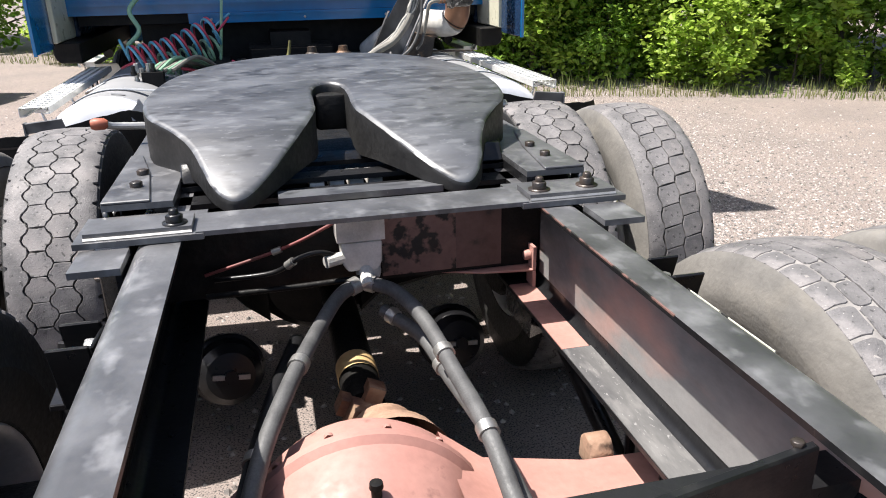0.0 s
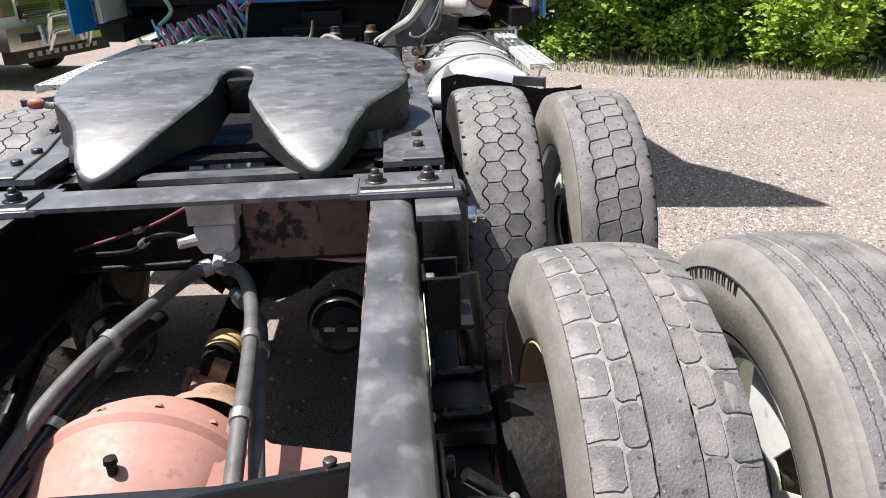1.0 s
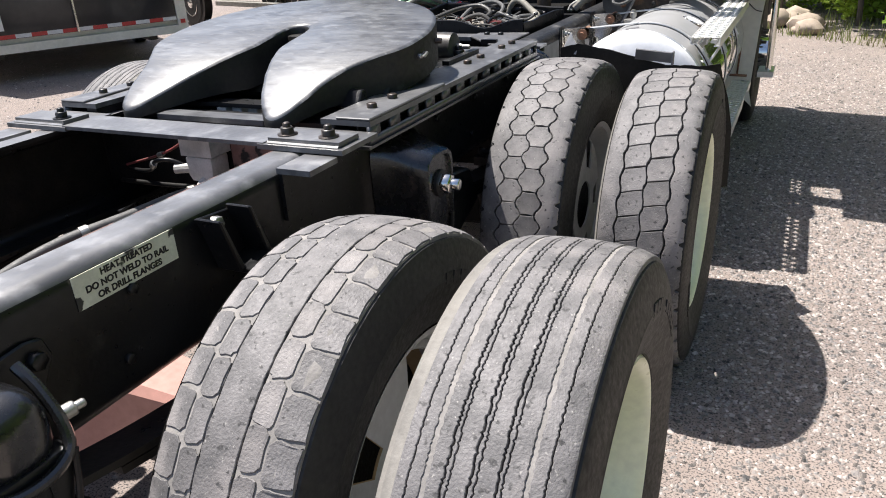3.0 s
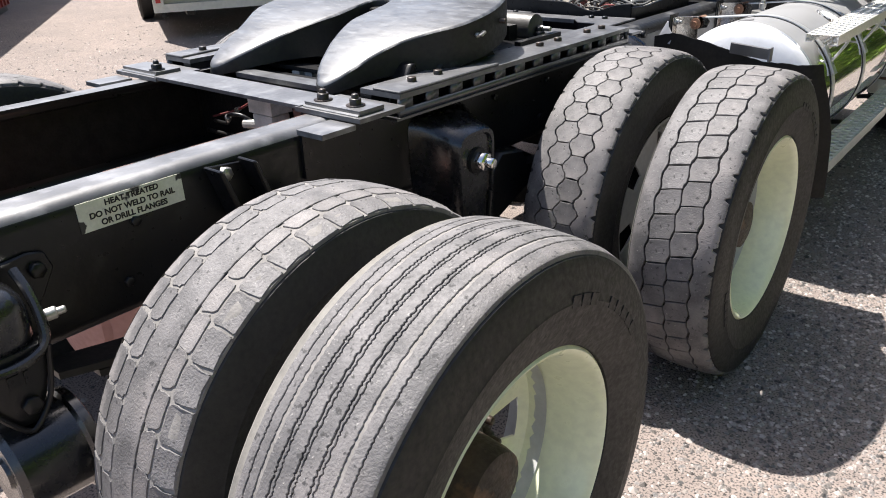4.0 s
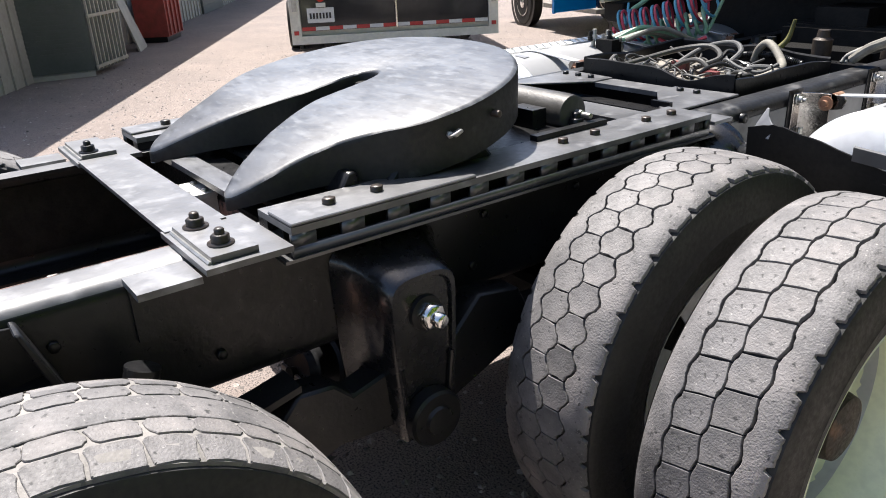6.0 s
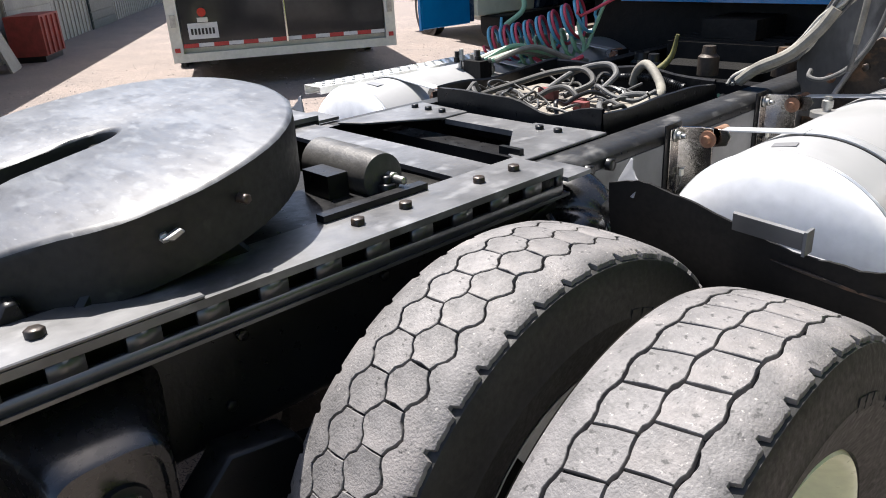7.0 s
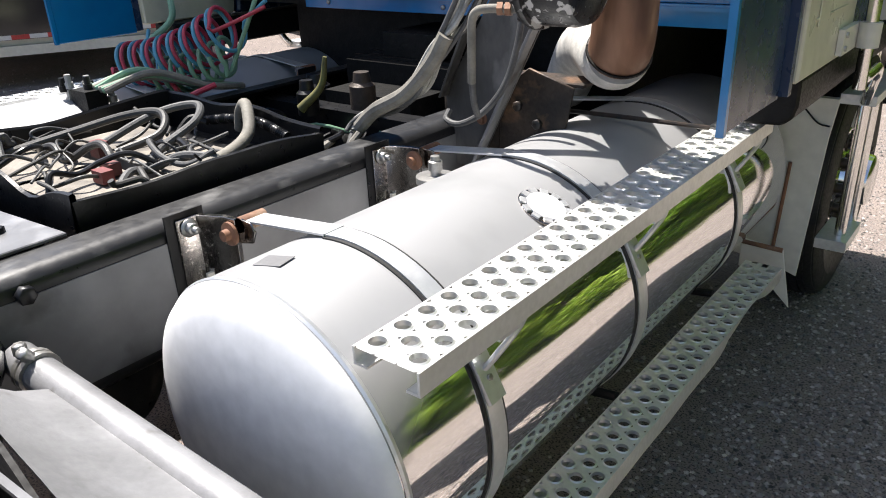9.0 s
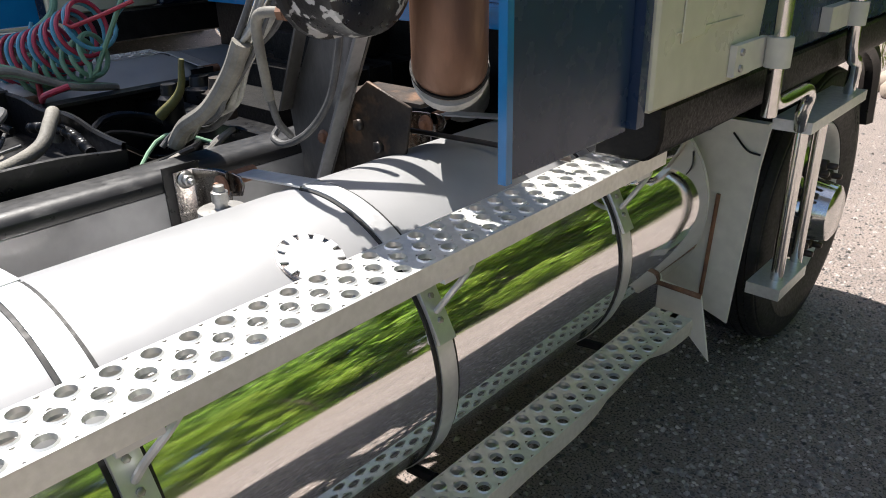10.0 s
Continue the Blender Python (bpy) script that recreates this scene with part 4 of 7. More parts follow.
def hanger(s):
    """The centre hanger between the axles: a box that flares from the web, with a rounded top, a raised rim, a through bolt and a pivot below."""
    y = 0.36
    outline = []
    for k in range(15):
        a = math.pi * k / 14
        ca, sa = math.cos(a), math.sin(a)
        outline.append((0.085 * abs(ca) ** 0.6 * (1 if ca > 0 else -1), 0.825 + 0.06 * abs(sa) ** 0.6))
    outline += [(-0.08, 0.68), (-0.066, 0.5), (0.066, 0.5), (0.08, 0.68)]
    bm = bmesh.new()
    rings = []
    for x, grow, lift in ((OUT + 0.002, 0.05, 0.048), (OUT + 0.03, 0.03, 0.042), (0.53, 0.014, 0.026), (0.57, 0.004, 0.01), (0.605, 0.0, 0.0), (0.613, -0.006, -0.005), (0.613, -0.016, -0.015), (0.604, -0.02, -0.02)):
        rings.append([bm.verts.new((s * x, y + dy * (1 + grow / 0.085), z + (lift if z > 0.8 else 0.0))) for dy, z in outline])
    n = len(outline)
    for p, q in zip(rings, rings[1:]):
        for k in range(n):
            bm.faces.new((p[k], p[(k + 1) % n], q[(k + 1) % n], q[k]))
    bm.faces.new(rings[-1])
    bm.faces.new(rings[0])
    bmesh.ops.recalc_face_normals(bm, faces=bm.faces)
    h = part("spring_hanger", bm, GLOSSBLACK, truck, "glossy black cast spring hanger")
    part("pivot_washer", lathe([(0.0, 0.04), (0.008, 0.038), (0.01, 0.02)], "x", 24, (s * 0.604 - (0.01 if s < 0 else 0), y + 0.005, 0.79)), BLACK, h)
    bm = hexbolt(bmesh.new(), (s * 0.613, y + 0.005, 0.79), (s, 0, 0), 0.03, 0.03, washer=False, stud=0.022)
    part("pivot_bolt", bm, CHROME, h, "bright hexagon bolt")
    part("pivot", lathe([(0.0, 0.066), (0.03, 0.066), (0.036, 0.06), (0.036, 0.034), (0.044, 0.03), (0.046, 0.0)], "x", 30, (s * 0.606 - (0.046 if s < 0 else 0), y, 0.545)), BLACK, h)
    for dy in (-0.05, 0.05):
        part("wear_rib", tubes([(s * 0.607, y + dy, 0.53), (s * 0.61, y + dy * 1.3, 0.68)], 0.006, 8, 1), BLACK, h)
    eq = prism([(y - 0.36, 0.6), (y - 0.28, 0.69), (y - 0.2, 0.68), (y - 0.16, 0.64), (y - 0.08, 0.66), (y + 0.08, 0.66), (y + 0.18, 0.76), (y + 0.3, 0.74), (y + 0.36, 0.62), (y + 0.1, 0.52), (y - 0.1, 0.52), (y - 0.2, 0.53), (y - 0.3, 0.5)], s * 0.5, s * 0.57, "x")
    part("equaliser", bev(eq, 0.006), BLACK, h)
    return h


def end_hanger(s, y):
    """A wedge-shaped casting on the web: a domed pocket over a curved rim, tapering to a pin, with a round pot below."""
    dome = bmesh.new()
    bmesh.ops.create_uvsphere(dome, u_segments=28, v_segments=14, radius=1.0)
    for v in dome.verts:
        a, b, c = v.co
        soft = lambda q: (1 if q > 0 else -1) * abs(q) ** 0.72
        v.co = (s * (0.515 + 0.078 * soft(a)), y + 0.066 * soft(b), 0.83 + 0.072 * soft(c))
    bmesh.ops.recalc_face_normals(dome, faces=dome.faces)
    eh = part("end_hanger", dome, GLOSSBLACK, truck, "glossy black cast spring hanger at the spring's end")
    wedge = [(y - 0.076, 0.795), (y - 0.07, 0.76), (y - 0.052, 0.715), (y - 0.03, 0.675), (y - 0.012, 0.652), (y + 0.012, 0.65), (y + 0.028, 0.665), (y + 0.044, 0.7), (y + 0.058, 0.75), (y + 0.068, 0.795)]
    part("wedge", bev(prism(wedge, s * (OUT + 0.002), s * 0.592, "x"), 0.006, 2), BLACK, eh)
    rim = [(0.5, 0.074, 0.9), (0.535, 0.076, 0.868), (0.57, 0.072, 0.825), (0.59, 0.06, 0.79), (0.602, 0.02, 0.776), (0.602, -0.03, 0.776), (0.59, -0.066, 0.79), (0.57, -0.076, 0.825), (0.535, -0.08, 0.868), (0.5, -0.078, 0.9)]
    part("rim", tubes([(s * a, y + b, c) for a, b, c in rim], 0.0095, 10, 5), GLOSSBLACK, eh, "raised glossy rim")
    edge = [(0.596, 0.064, 0.788), (0.598, 0.045, 0.7), (0.6, 0.012, 0.652), (0.6, -0.012, 0.652), (0.598, -0.052, 0.715), (0.596, -0.072, 0.79)]
    part("wedge_edge", tubes([(s * a, y + b, c) for a, b, c in edge], 0.005, 8, 4), BLACK, eh)
    part("web_bracket", bev(prism([(y - 0.16, 0.8), (y - 0.15, 0.87), (y - 0.1, 0.9), (y - 0.03, 0.915), (y + 0.07, 0.908), (y + 0.11, 0.912), (y + 0.14, 0.905), (y + 0.15, 0.87), (y + 0.12, 0.82), (y + 0.08, 0.78)], s * (OUT + 0.002), s * (OUT + 0.01), "x"), 0.003), BLACK, eh)
    bolt(eh, (s * (OUT + 0.01), y + 0.118, 0.877), (s, 0, 0), 0.016, 0.014, BLACK)
    bolt(eh, (s * 0.556, y + 0.082, 0.822), (0.3 * s, 0.9, 0.1), 0.013, 0.02, STEEL, stud=0.012)
    bolt(eh, (s * 0.592, y + 0.012, 0.69), (s, 0, 0), 0.018, 0.01, BLACK)
    for k, w in enumerate((0.012, 0.02, 0.008)):
        part("cast_mark", bbox(*sorted((s * 0.591, s * 0.5945)), y - 0.042 + k * 0.028, y - 0.042 + k * 0.028 + w, 0.735, 0.757, 0.001), BLACK, eh)
    part("pot", lathe([(-0.072, 0.0), (-0.072, 0.03), (-0.066, 0.034), (-0.07, 0.078), (-0.058, 0.09), (0.05, 0.094), (0.056, 0.102), (0.072, 0.102), (0.078, 0.09), (0.08, 0.0)], "y", 36, (s * 0.555, y + 0.015, 0.56)), GLOSSBLACK, eh, "black round pot below the hanger")


for _s in (1, -1):
    for _ya, _yb in ((Y_REAR - 0.44, Y_REAR + 0.5), (Y_FRONT - 0.5, Y_FRONT + 0.44)):
        sp = part("leaf_spring", leaf_pack(_s * 0.53, _ya, _yb, 0.655), BLACK, truck, "black leaf spring pack")
        ym = (_ya + _yb) / 2
        ub = bmesh.new()
        for dy in (-0.07, 0.07):
            tube(ub, [(_s * 0.485, ym + dy, 0.45), (_s * 0.485, ym + dy, 0.69), (_s * 0.5, ym + dy, 0.705), (_s * 0.56, ym + dy, 0.705), (_s * 0.575, ym + dy, 0.69), (_s * 0.575, ym + dy, 0.45)], 0.011, 8, 3)
        part("u_bolts", ub, BLACK, sp)
        part("top_pad", bbox(_s * 0.53 - 0.055, _s * 0.53 + 0.055, ym - 0.11, ym + 0.11, 0.665, 0.695, 0.008), BLACK, sp)
    hanger(_s)
    # end hangers
    for y in (-0.925, 1.49):
        end_hanger(_s, y)
    # rebound stop on the web: two slanting cheeks with a bolt between them
    st = part("rebound_stop", bev(prism([(-0.43, 0.965), (-0.335, 0.955), (-0.3, 0.86), (-0.375, 0.845)], _s * (OUT + 0.002), _s * (OUT + 0.008), "x"), 0.002), BLACK, truck, "black welded stop bracket on the frame web")
    for yy in (-0.432, -0.345):
        part("cheek", bev(prism([(yy, 0.968), (yy + 0.011, 0.966), (yy + 0.052, 0.852), (yy + 0.038, 0.846)], _s * (OUT + 0.006), _s * 0.535, "x"), 0.003), BLACK, st)
    part("toe_plate", bev(prism([(-0.385, 0.852), (-0.293, 0.858), (-0.293, 0.846), (-0.385, 0.84)], _s * (OUT + 0.006), _s * 0.56, "x"), 0.002), BLACK, st)
    bolt(st, (_s * (OUT + 0.008), -0.385, 0.94), (_s, 0, 0), 0.017, 0.016, STEEL)
    # shock absorber
    sh = part("shock_absorber", tubes([(_s * 0.56, -0.18, 0.86), (_s * 0.575, -0.26, 0.62)], 0.03, 16, 1), BLACK, truck, "black shock absorber beside the frame")
    part("dust_tube", tubes([(_s * 0.576, -0.262, 0.615), (_s * 0.585, -0.31, 0.44)], 0.036, 16, 1), BLACK, sh)
    # torque arm showing between hangers
    part("torque_arm", tubes([(_s * 0.52, 0.3, 0.6), (_s * 0.5, -0.35, 0.4)], 0.024, 12, 1), BLACK, truck)

# ---- cross members, bars and plates on the frame ----
def channel_across(y, z0, z1, depth, material, label):
    bm = prism([(y, z0), (y + depth, z0), (y + depth, z0 + 0.01), (y + 0.012, z0 + 0.01), (y + 0.012, z1 - 0.01), (y + depth, z1 - 0.01), (y + depth, z1), (y, z1)], -OUT + 0.012, OUT - 0.012, "x")
    return part("cross_member", bm, material, truck, label)


xm = channel_across(0.17, 0.765, 0.955, 0.09, SHADEGREASE, "black cross member with crusted grease")
part("crusted_patch", bbox(0.05, 0.235, 0.1655, 0.169, 0.775, 0.945, 0.001), PINKDIRTY, xm, "pink primer crusted with black grease")
# shade on the primer is part of this patch's colour
part("clean_patch", bbox(0.2355, 0.352, 0.1655, 0.169, 0.775, 0.945, 0.001), SHADEDPRIMER, xm, "spotted primer, darkened to red-brown for shade")
channel_across(-0.9, 0.7, 0.9, 0.06, BLACK, "black rear cross member")
channel_across(1.12, 0.6, 0.9, 0.08, SHADEGREASE, "greasy black suspension cross member")
channel_across(1.62, 0.72, 0.94, 0.08, BLACK, "black cross member")
channel_across(2.9, 0.72, 0.94, 0.08, BLACK, "black cross member")
gus = part("gusset_plate", bev(prism([(0.1, -0.965), (0.373, -0.915), (0.373, -0.9), (0.1, -0.95)], 0.72, 0.972, "z"), 0.003), BLACK, truck, "black gusset plate at the frame's rear end")
bolt(gus, (0.35, -0.905, 0.972), (0, 0, 1), 0.008, 0.006, BOLTDARK)

# plated strap across the frame behind the coupling
part("cross_bar", bbox(-0.345, 0.345, -0.048, 0.075, 0.992, 1.002, 0.003), FLATTOP, truck, "flat black steel bar across the frame, paint worn grey")
for _s in (1, -1):
    pad = part("mounting_plate", bbox(*sorted((_s * 0.33, _s * 0.57)), -0.052, 0.11, 0.987, 0.999, 0.003), FLATTOP, truck, "black steel mounting plate on the frame rail")
    part("upper_plate", bbox(*sorted((_s * 0.352, _s * 0.552)), -0.035, 0.052, 1.0, 1.012, 0.003), FLATTOP, pad)
    part("weld_seam", tubes([(_s * 0.352, -0.037, 1.0), (_s * 0.45, -0.038, 1.0), (_s * 0.552, -0.037, 1.0)], 0.005, 6, 8), STEEL, pad, "grey weld bead")
    part("outrigger", bbox(*sorted((_s * 0.468, _s * 0.558)), -0.165, -0.056, 0.972, 0.985, 0.003), FLATTOP, pad)
    part("outrigger_web", bbox(*sorted((_s * (OUT + 0.001), _s * (OUT + 0.012))), -0.16, 0.1, 0.86, 0.971, 0.002), BLACK, pad)
    if _s > 0:
        bolt(pad, (0.385, 0.0, 1.012), r=0.017, h=0.016, material=BOLTDARK, stud=0.008)
        bolt(pad, (0.5, 0.004, 1.012), r=0.017, h=0.016, material=BOLTDARK, stud=0.008)
    else:
        bolt(pad, (-0.385, -0.01, 1.012), r=0.017, h=0.016, material=BLACK, stud=0.008)


def slide_rail(s):
    """The slider: a slotted angle along the frame rail, with bolts on its flange."""
    y0, y1, xi, xo = 0.12, 1.41, 0.4, 0.545
    bm = bmesh.new()
    box(bm, *sorted((s * xi, s * xo)), y0, y1, 1.008, 1.022)
    a = part("slide_rail", bev(bm, 0.003), FLATTOP, truck, "black slotted slider rail bolted along the frame")
    # upright edge with windows just below the flange
    bm = bmesh.new()
    xa, xb = sorted((s * (xo - 0.012), s * (xo - 0.001)))
    box(bm, xa, xb, y0, y1, 0.962, 0.982)
    y = y0
    while y < y1:
        nxt = min(y1, y + 0.05)
        box(bm, xa, xb, y, nxt, 0.982, 1.008)
        y = nxt + 0.056
    part("slotted_edge", bm, RAILTOP, a, "dull black slotted upright edge")
    part("slot_back", bbox(*sorted((s * (xo - 0.04), s * (xo - 0.036))), y0, y1, 0.962, 1.007, 0.001), SHADEGREASE, a)
    part("lower_strip", bbox(*sorted((s * (xo - 0.06), s * (xo + 0.004))), y0 - 0.02, y1 + 0.02, 0.955, 0.9615, 0.0015), RAILTOP, a)
    part("raised_end", bev(prism([(s * (xo - 0.1), y0 + 0.0), (s * xo, y0), (s * xo, y0 + 0.44), (s * (xo - 0.03), y0 + 0.44), (s * (xo - 0.07), y0 + 0.25)], 1.0222, 1.029, "z"), 0.002), FLATTOP, a)
    for y in (0.232, 0.343, 0.9, 1.016, 1.22, 1.33):
        bolt(a, (s * (0.487 if y < 0.5 else 0.47), y, 1.0293 if y < 0.5 else 1.0225), r=0.014, h=0.012, material=BOLTDARK)
    part("tail_plate", bbox(*sorted((s * 0.42, s * 0.555)), y1 + 0.004, y1 + 0.09, 0.99, 1.0, 0.002), FLATTOP, a)
    part("bed_strip", bbox(*sorted((s * 0.4, s * 0.44)), y0, y1, 0.9862, 1.0075, 0.002), BLACK, a)
    return a


for _s in (1, -1):
    slide_rail(_s)


# ---- fifth wheel ----
def plate_z(y):
    d = max(0.0, 0.45 - y)
    return 1.139 + 0.178 * (y - 0.45) - 0.56 * d * d


def fifth_wheel():
    """The coupling plate: a round front with two tapered ramps and a throat, tipped back, with a deep skirt."""
    half = [(0.0, 0.975), (0.12, 0.966), (0.25, 0.93), (0.36, 0.862), (0.44, 0.765), (0.482, 0.645), (0.484, 0.545), (0.465, 0.472), (0.428, 0.416), (0.392, 0.364),
            (0.362, 0.31), (0.34, 0.25), (0.325, 0.2), (0.305, 0.152), (0.277, 0.119), (0.25, 0.115), (0.222, 0.132), (0.188, 0.172), (0.15, 0.232), (0.105, 0.32), (0.068, 0.41), (0.05, 0.47), (0.048, 0.55), (0.044, 0.62), (0.028, 0.658), (0.0, 0.672)]
    out = [(x - 0.012, y) for x, y in half] + [(-x - 0.012, y) for x, y in half[-2:0:-1]]
    # finer outline
    fine = []
    for k in range(len(out)):
        a, b, c, d = (Vector(out[(k + i) % len(out)]) for i in (-1, 0, 1, 2))
        for t in (0.0, 0.34, 0.67):
            fine.append(0.5 * ((2 * b) + (c - a) * t + (2 * a - 5 * b + 4 * c - d) * t * t + (3 * b - a - 3 * c + d) * t ** 3))
    bm = bmesh.new()
    n = len(fine)

    def offset(i, w):
        a, c = fine[i - 1], fine[(i + 1) % n]
        t = (c - a).normalized()
        return fine[i] + Vector((-t.y, t.x)) * w
    area = sum(fine[i - 1].x * fine[i].y - fine[i].x * fine[i - 1].y for i in range(n))
    sg = 1 if area > 0 else -1
    levels = [(0.013, 0.0), (0.006, -0.0022), (0.001, -0.007), (0.0, -0.016), (0.0, -0.034)]
    rings = []
    for w, dz in levels:
        wear = [0.0022 * noise.noise(Vector((fine[i].x * 40, fine[i].y * 40, dz * 300))) for i in range(n)]
        rings.append([bm.verts.new((*offset(i, sg * (w + wear[i])), plate_z(offset(i, sg * w).y) + dz)) for i in range(n)])
    skirt, inner = [], []
    for i in range(n):
        p = fine[i]
        depth = 0.036 + 0.085 * min(1.0, max(0.0, (p.y - 0.13) / 0.3))
        skirt.append(bm.verts.new((p.x, p.y, plate_z(p.y) - depth)))
        q = offset(i, sg * 0.012)
        inner.append(bm.verts.new((q.x, q.y, plate_z(q.y) - depth)))
    under = [bm.verts.new((*offset(i, sg * 0.012), plate_z(offset(i, sg * 0.012).y) - 0.026)) for i in range(n)]
    for a, b in zip(rings + [skirt, inner], rings[1:] + [skirt, inner, under]):
        for k in range(n):
            j = (k + 1) % n
            bm.faces.new((a[k], a[j], b[j], b[k]))
    bm.faces.new(rings[0])
    bm.faces.new(under)
    bmesh.ops.triangulate(bm, faces=[f for f in bm.faces if len(f.verts) > 4])
    bmesh.ops.recalc_face_normals(bm, faces=bm.faces)
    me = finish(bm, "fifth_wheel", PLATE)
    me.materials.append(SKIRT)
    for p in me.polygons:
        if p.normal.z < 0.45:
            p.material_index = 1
    return part("fifth_wheel", me, PLATE, truck, "black fifth wheel coupling plate, worn and greasy, top lightened for sky sheen")


fw = fifth_wheel()
part("throat_lock", bev(prism([(-0.05, 0.62), (0.05, 0.62), (0.07, 0.78), (-0.07, 0.78)], 1.05, 1.15, "z"), 0.01, 2), SHADEGREASE, fw, "greasy black locking jaw")
for _s in (1, -1):
    leg = prism([(0.4, 1.006), (0.72, 1.006), (0.66, 1.08), (0.6, 1.115), (0.52, 1.115), (0.46, 1.08)], _s * 0.3, _s * 0.43, "x")
    pd = part("pedestal", bev(leg, 0.008), BLACK, fw, "black pedestal under the coupling plate")
    part("pivot_pin", lathe([(-0.03, 0.0), (-0.03, 0.02), (0.03, 0.02), (0.034, 0.0)], "x", 16, (_s * 0.42, 0.56, 1.085)), BLACK, pd)
    part("base_plate", bbox(*sorted((_s * 0.2, _s * 0.4)), 0.35, 1.12, 1.006, 1.02, 0.003), BLACK, fw)
    part("side_bar", bbox(*sorted((_s * 0.395, _s * 0.42)), 0.86, 1.12, 1.021, 1.036, 0.003), BLACK, fw)
    part("stop_block", bev(prism([(0.3, 1.006), (0.36, 1.006), (0.35, 1.05), (0.33, 1.05)], _s * 0.33, _s * 0.4, "x"), 0.004), BLACK, fw)
    bolt(fw, (_s * 0.368, 1.055, 1.02), r=0.022, h=0.02, material=BLACK, stud=0.012)
bolt(fw, (0.468, 0.547, 1.107), (0.9, -0.35, 0), 0.008, 0.016, STEEL, name="grease_bolt")
tagged(part("retaining_wing", bev(prism([(0.534, 1.108), (0.552, 1.102), (0.572, 1.112), (0.566, 1.119)], 0.478, 0.492, "x"), 0.002), STEEL, fw), "bright wing pin")
bolt(fw, (0.462, 0.68, 1.13), (0.95, 0.25, 0), 0.009, 0.02, BOLTDARK, name="grease_bolt")
part("release_handle", tubes([(-0.3, 0.76, 1.06), (-0.58, 0.745, 1.075), (-0.625, 0.735, 1.082)], 0.011, 10, 3), STEEL, fw)
part("handle_grip", lathe([(0, 0.0), (0.0, 0.013), (0.01, 0.017), (0.035, 0.016), (0.045, 0.009), (0.045, 0.0)], "x", 18, (-0.665, 0.73, 1.087)), ORANGE, fw, "faded orange release grip")
part("throat_grease", tubes([(0.07, 0.6, 1.03), (0.1, 0.5, 1.02), (0.12, 0.44, 1.01)], lambda t: 0.03 - 0.01 * t, 8, 3), SHADEGREASE, fw)

# bars inside the slider frame
part("base_sheet", bbox(-0.36, 0.36, 0.43, 1.16, 0.94, 0.952, 0.003), SHADEGREASE, truck, "greasy black base plate of the slider")
for ya, yb, za in ((0.3, 0.36, 1.0), (0.5, 0.62, 0.99), (0.2, 0.27, 0.985)):
    part("slider_cross_bar", bbox(-0.4, 0.4, ya, yb, za - 0.012, za, 0.003), BLACK, truck, "black cross bar of the slider")
part("slider_plate", bbox(-0.18, 0.2, 0.14, 0.2, 0.985, 1.0, 0.006, seg=2), PLATE, truck, "rounded grey-worn bar below the ramps")
box_b = bmesh.new()
for k in range(4):
    box(box_b, -0.1 + 0.05 * k, -0.065 + 0.05 * k, 0.3 + 0.01 * k, 0.42, 0.955, 0.985, pose(0, 0, 0, 0, 0, 0))
part("lock_linkage", bev(box_b, 0.006), CASTWHITE, truck, "pale corroded locking linkage")
part("front_bar", bbox(-0.46, 0.39, 1.265, 1.39, 0.987, 0.999, 0.003), FLATTOP, truck, "flat black steel bar across the frame")
part("front_angle", bbox(0.27, 0.34, 1.5, 1.515, 0.99, 1.01, 0.002), BLACK, truck)
for _s in (1, -1):
    gp = part("corner_gusset", bev(prism([(_s * 0.374, 1.46), (_s * 0.374, 1.82), (_s * 0.14, 1.8), (_s * 0.14, 1.7), (_s * 0.3, 1.5)], 0.987, 0.995, "z"), 0.002), FLATTOP, truck, "black bolted gusset plate")
    for k in range(3 if _s < 0 else 2):
        bolt(gp, (_s * (0.2 + k * 0.065), 1.745, 0.995), r=0.013, h=0.011)
part("gusset_bar", bbox(-0.139, 0.139, 1.7, 1.8, 0.974, 0.99, 0.003), FLATTOP, truck)
cyl = part("air_cylinder", lathe([(0, 0.0), (0.0, 0.045), (0.006, 0.052), (0.2, 0.052), (0.23, 0.05), (0.236, 0.04), (0.236, 0.0)], "x", 28, (0.12, 1.06, 1.05)), STRUTGREY, truck, "scuffed grey air cylinder in front of the coupling plate")
part("fitting", lathe([(0, 0.012), (0.02, 0.012), (0.022, 0.008), (0.05, 0.008), (0.055, 0.0)], "x", 12, (0.356, 1.07, 1.05)), STEEL, cyl)
part("cylinder_block", bbox(0.22, 0.31, 0.95, 1.0, 1.02, 1.07, 0.006), BLACK, truck)

# ---- valve and hoses between the rails ----
valve = part("relay_valve", bbox(-0.062, 0.048, 0.085, 0.165, 0.9, 0.955, 0.008, seg=2), CASTWHITE, truck, "pale cast relay valve on the cross member")
part("valve_body", bev(prism([(-0.04, 0.825), (0.03, 0.825), (0.04, 0.845), (0.042, 0.897), (-0.054, 0.897), (-0.052, 0.845)], 0.088, 0.16, "y"), 0.007, 2), CASTWHITE, valve)
part("lid", bbox(-0.066, 0.052, 0.081, 0.166, 0.9545, 0.966, 0.004), CASTWHITE, valve, "pale flat cast lid")
part("port_boss", lathe([(0.0, 0.0), (0.0, 0.026), (0.012, 0.03), (0.03, 0.03), (0.03, 0.0)], "z", 18, (0.01, 0.12, 0.797)), CASTWHITE, valve)
for k in range(4):
    bolt(valve, (-0.045 + (k % 2) * 0.075, 0.1 + (k // 2) * 0.045, 0.966), r=0.008, h=0.007, material=STEEL)
